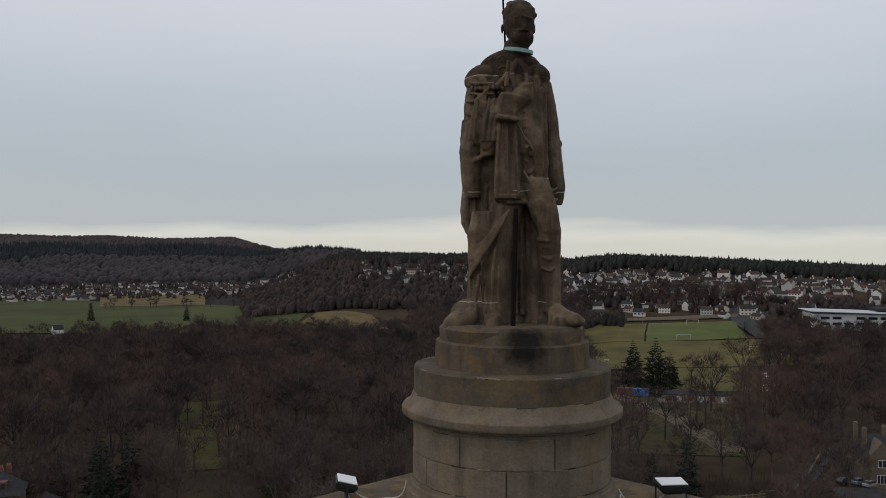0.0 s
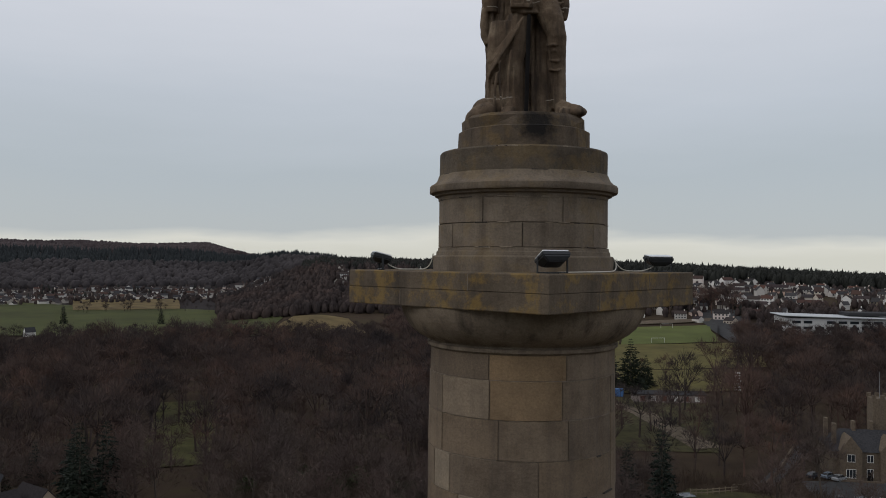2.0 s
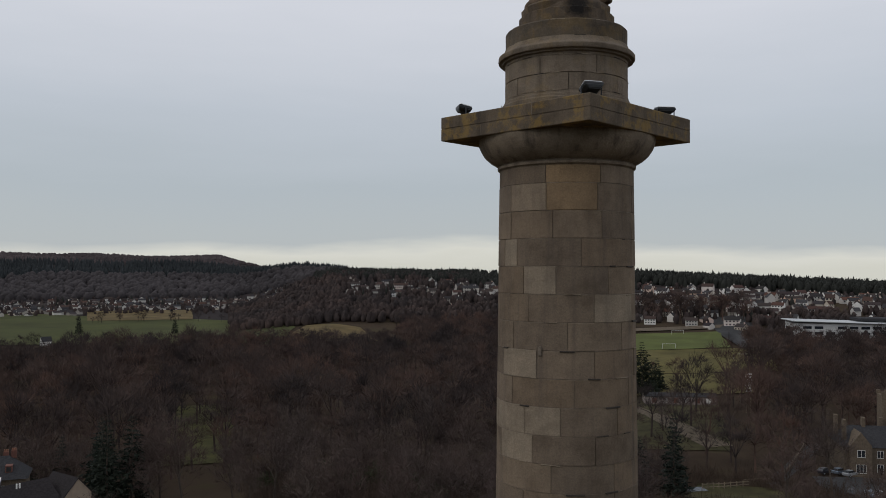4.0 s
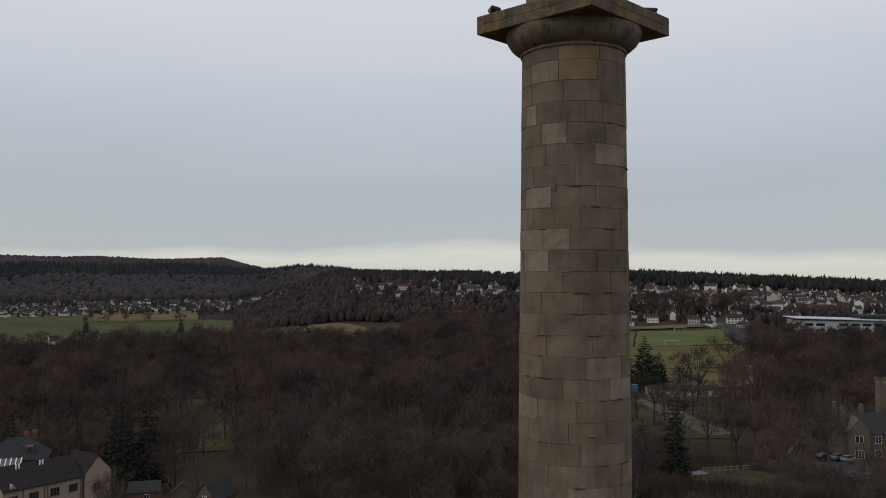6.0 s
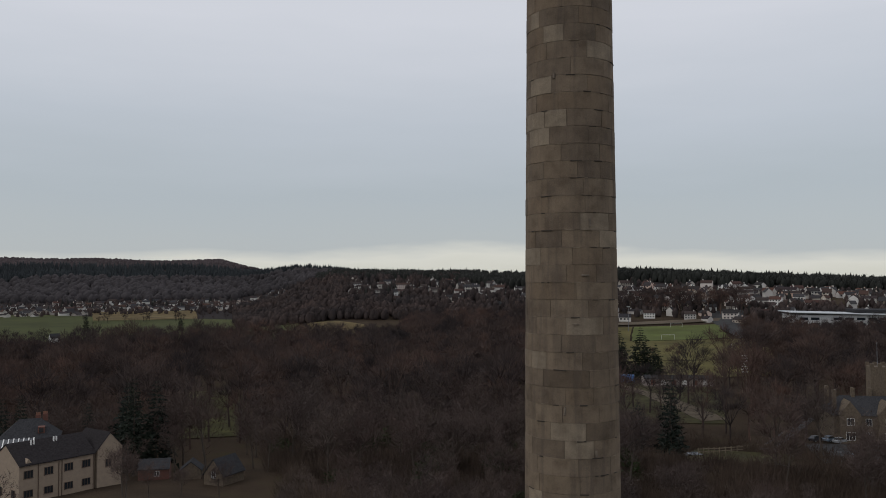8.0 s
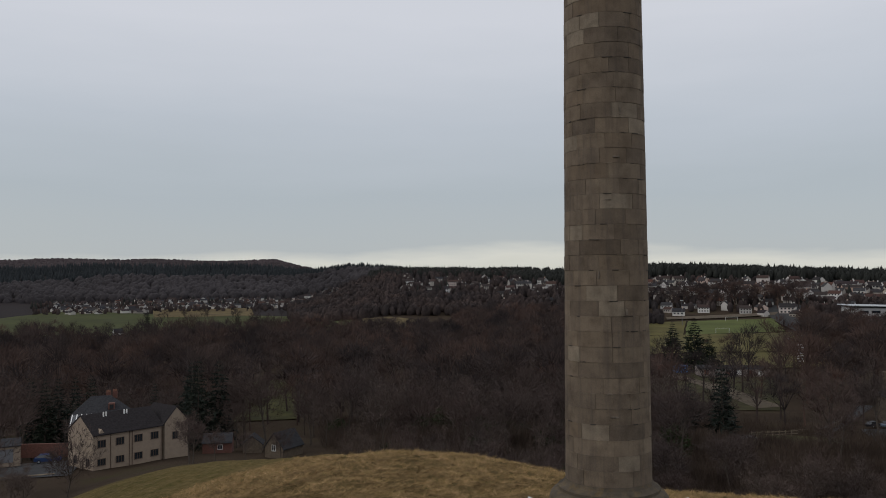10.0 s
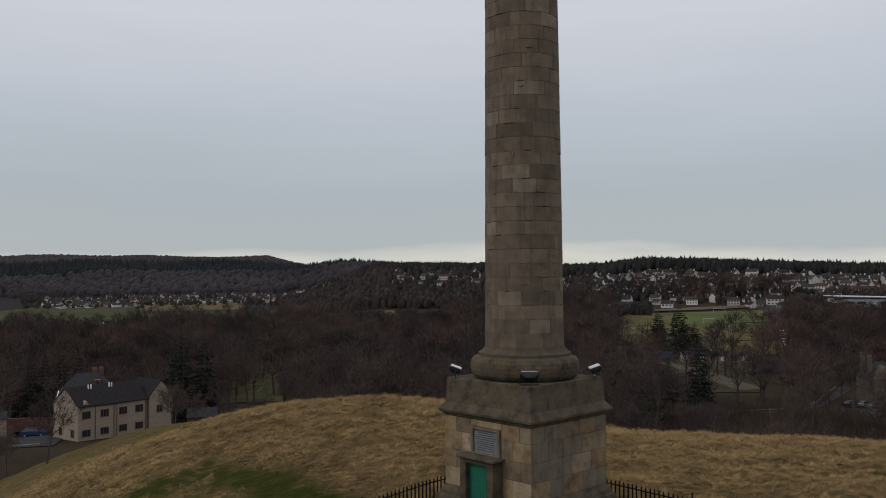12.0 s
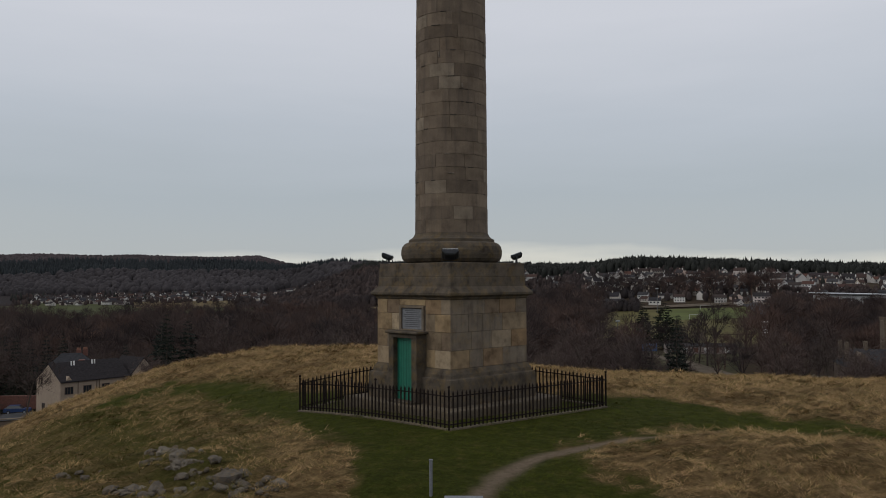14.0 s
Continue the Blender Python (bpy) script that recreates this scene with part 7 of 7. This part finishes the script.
for x, y, s in ((-43, 86, 0.5), (-38, 80, 0.36), (-33, 76, 0.30), (-30, 82, 0.4), (-47, 96, 0.62)):
    c = copy_thing(bare[2], pose(x, y, gz(x, y), 0, 0, 40 * x))
    c.scale = (s, s, s)

# ---- the hilltop's grass, stones and post ----


def grass(name, count, mat, length, thick, flat, test, label, reach):
    """Blades combed by the wind; thinner on the ground and larger towards the far rim."""
    r = np.random.default_rng(11)
    x, y = r.uniform(-reach, reach, count), r.uniform(-17, 42, count)
    far = np.maximum(np.hypot(x, y + 24) / 15, 1)
    keep = (r.random(count) < 1.0 / far) & test(x, y, r.random(count))
    x, y, far = x[keep], y[keep], far[keep]
    n = len(x)
    clump = np.sin(5.1 * x + 2.0 * np.sin(3.7 * y)) * np.sin(4.7 * y + 2.0 * np.sin(4.1 * x))
    z = ground_z(x, y)
    comb = 0.6 + 1.3 * np.sin(0.9 * x + 1.1 * np.sin(0.8 * y)) + 1.3 * np.sin(1.3 * y - 0.5 * x) + 2.0 * np.sin(4.9 * x + 2 * np.sin(2.1 * y)) * np.sin(4.3 * y) + r.normal(0, 0.6, n)
    size = length * r.uniform(0.55, 1.3, n) * np.sqrt(far)
    up = size * (flat * r.uniform(-0.1, 1.0, n) + 0.30 * np.maximum(clump, 0))
    lift = r.uniform(-0.02, 0.05, n) + 0.11 * np.maximum(clump, 0)
    out = size * r.uniform(0.7, 1.0, n)
    w = thick * r.uniform(0.6, 1.3, n) * np.sqrt(far)
    side = comb + r.normal(0, 0.3, n)
    tip = np.stack([x + out * np.cos(comb), y + out * np.sin(comb), z + lift + up], -1)
    a = np.stack([x - w * np.sin(side), y + w * np.cos(side), z + lift], -1)
    b = np.stack([x + w * np.sin(side), y - w * np.cos(side), z + lift], -1)
    v = np.stack([a, b, tip], 1).reshape(-1, 3)
    me = bpy.data.meshes.new(name)
    me.vertices.add(len(v))
    me.vertices.foreach_set("co", v.ravel())
    me.loops.add(len(v))
    me.loops.foreach_set("vertex_index", np.arange(len(v), dtype=np.int32))
    me.polygons.add(len(v) // 3)
    me.polygons.foreach_set("loop_start", np.arange(0, len(v), 3, dtype=np.int32))
    me.update(calc_edges=True)
    me.materials.append(mat)
    return tagged(new(name, me), label, "grass", kind="stuff")


def open_hill(x, y):
    return (rim(x, y) < 1.35) & (np.maximum(np.abs(x + y), np.abs(x - y)) / math.sqrt(2) > 4.1) & (near_path(x, y) > 0.5)


def olive_side(x, y):
    """How far the olive grass of the western slope mixes in, from 0 to 1."""
    s = np.clip((-1.6 - x - 0.45 * np.maximum(y, 0)) / 3.5, 0, 1) * np.clip((15 - y) / 6, 0, 1)
    green = np.clip(0.16 + 0.42 * wander(1.7 * x + 3, 1.9 * y), 0.03, 0.5)
    return np.maximum(s * np.clip(0.78 + 0.42 * wander(0.8 * x, 0.8 * y), 0.38, 0.98), green)


def hay_here(x, y, k):
    return open_hill(x, y) & (lawn(x, y) < 0.35 + 0.3 * k) & (k > olive_side(x, y))


def olive_here(x, y, k):
    return open_hill(x, y) & (lawn(x, y) < 0.4 + 0.3 * k) & (k < olive_side(x, y))


def mown_here(x, y, k):
    s = np.maximum(np.abs(x + y), np.abs(x - y)) / math.sqrt(2)
    return (lawn(x, y) > 0.45 + 0.2 * k) & (s > 2.9) & (near_path(x, y) > 0.32 + 0.25 * k) & (np.hypot(x, y) < 24)


grass("straw_grass", 2900000, M_STRAW, 0.22, 0.0065, 0.25, hay_here, "matted pale straw-coloured winter grass, combed by wind", 34)
grass("olive_grass", 1500000, M_TUFT, 0.17, 0.0065, 0.5, olive_here, "mixed olive-green and brown tussock grass on the slope", 34)
grass("lawn_grass", 800000, M_BLADE, 0.08, 0.006, 0.6, mown_here, "short green trodden grass round the railing", 24)

rock_protos = []
for n in range(5):
    bm = bmesh.new()
    bmesh.ops.create_icosphere(bm, subdivisions=2, radius=1.0)
    for q in bm.verts:
        k = 1 + 0.45 * noise.noise(q.co * 1.3 + Vector((7 * n, 3, 1)))
        q.co = Vector((q.co.x * 1.25, q.co.y * 0.9, q.co.z * 0.7)) * k
    me = bpy.data.meshes.new("boulder")
    bm.to_mesh(me)
    bm.free()
    me.materials.append(M_ROCK)
    rock_protos.append(me)
ruin = [((-8.8, -4.6), (-7.6, -6.6)), ((-8.2, -5.6), (-6.6, -8.3)), ((-6.9, -8.0), (-5.3, -9.9)), ((-5.3, -9.9), (-3.6, -11.7)), ((-5.6, -10.2), (-4.2, -11.3)), ((-11.3, -5.8), (-10.8, -6.2)), ((-8.0, -10.2), (-6.0, -10.9))]
for (ax, ay), (bx, by) in ruin:
    for k in range(24 if bx > -10 else 12):
        f = rt.random()
        x, y = ax + (bx - ax) * f + rt.gauss(0, 0.36), ay + (by - ay) * f + rt.gauss(0, 0.36)
        s = rt.choice((0.04, 0.06, 0.06, 0.08, 0.10, 0.13, 0.17))
        ob = new("boulder", rock_protos[rt.randrange(5)])
        ob.matrix_world = pose(x, y, gz(x, y) + 0.10 * s + 0.03, rt.uniform(-20, 20), rt.uniform(-20, 20), rt.uniform(0, 360)) @ Matrix.Diagonal((s, s, s, 1))
        tagged(ob, "rough grey stone of a tumbled wall in grass", "stone", "tumbled wall stones")
for x, y, s in ((-5.2, -10.0, 0.36), (-4.0, -11.2, 0.20), (-8.5, -5.2, 0.24), (-7.6, -6.6, 0.25), (-7.0, -7.9, 0.22)):
    ob = new("boulder", rock_protos[int(10 * s) % 5])
    ob.matrix_world = pose(x, y, gz(x, y) + 0.15 * s, 0, 0, 200 * s) @ Matrix.Diagonal((s, s, s, 1))
    tagged(ob, "large smooth grey boulder among straw grass", "stone", "tumbled wall stones")

post = thing("marker_post", "slim grey metal post beside the gravel path", "post", (-0.25, -12.2, gz(-0.25, -12.2)))
bm = bmesh.new()
add_tube(bm, (0, 0, -0.1), (0, 0, 0.39 - gz(-0.25, -12.2)), 0.035, 0.035, 8)
part("shaft", bm, M_SLATE, post)
part("cap", box_mesh((0, 0, 0.395 - gz(-0.25, -12.2)), (0.08, 0.08, 0.02), 0.004), M_SLATE, post)
board = thing("information_board", "low grey lectern board at the path's start", "sign", (0.45, -12.9, gz(0.45, -12.9) - 0.26))
part("panel", box_mesh((0, 0, 0.42), (0.80, 0.45, 0.04), 0.008, Euler((radians(20), 0, 0)).to_matrix().to_4x4()), M_SLATE, board)
for s in (-0.35, 0.35):
    part("leg", box_mesh((s, 0, 0.15), (0.06, 0.06, 0.6)), M_STEEL, board)
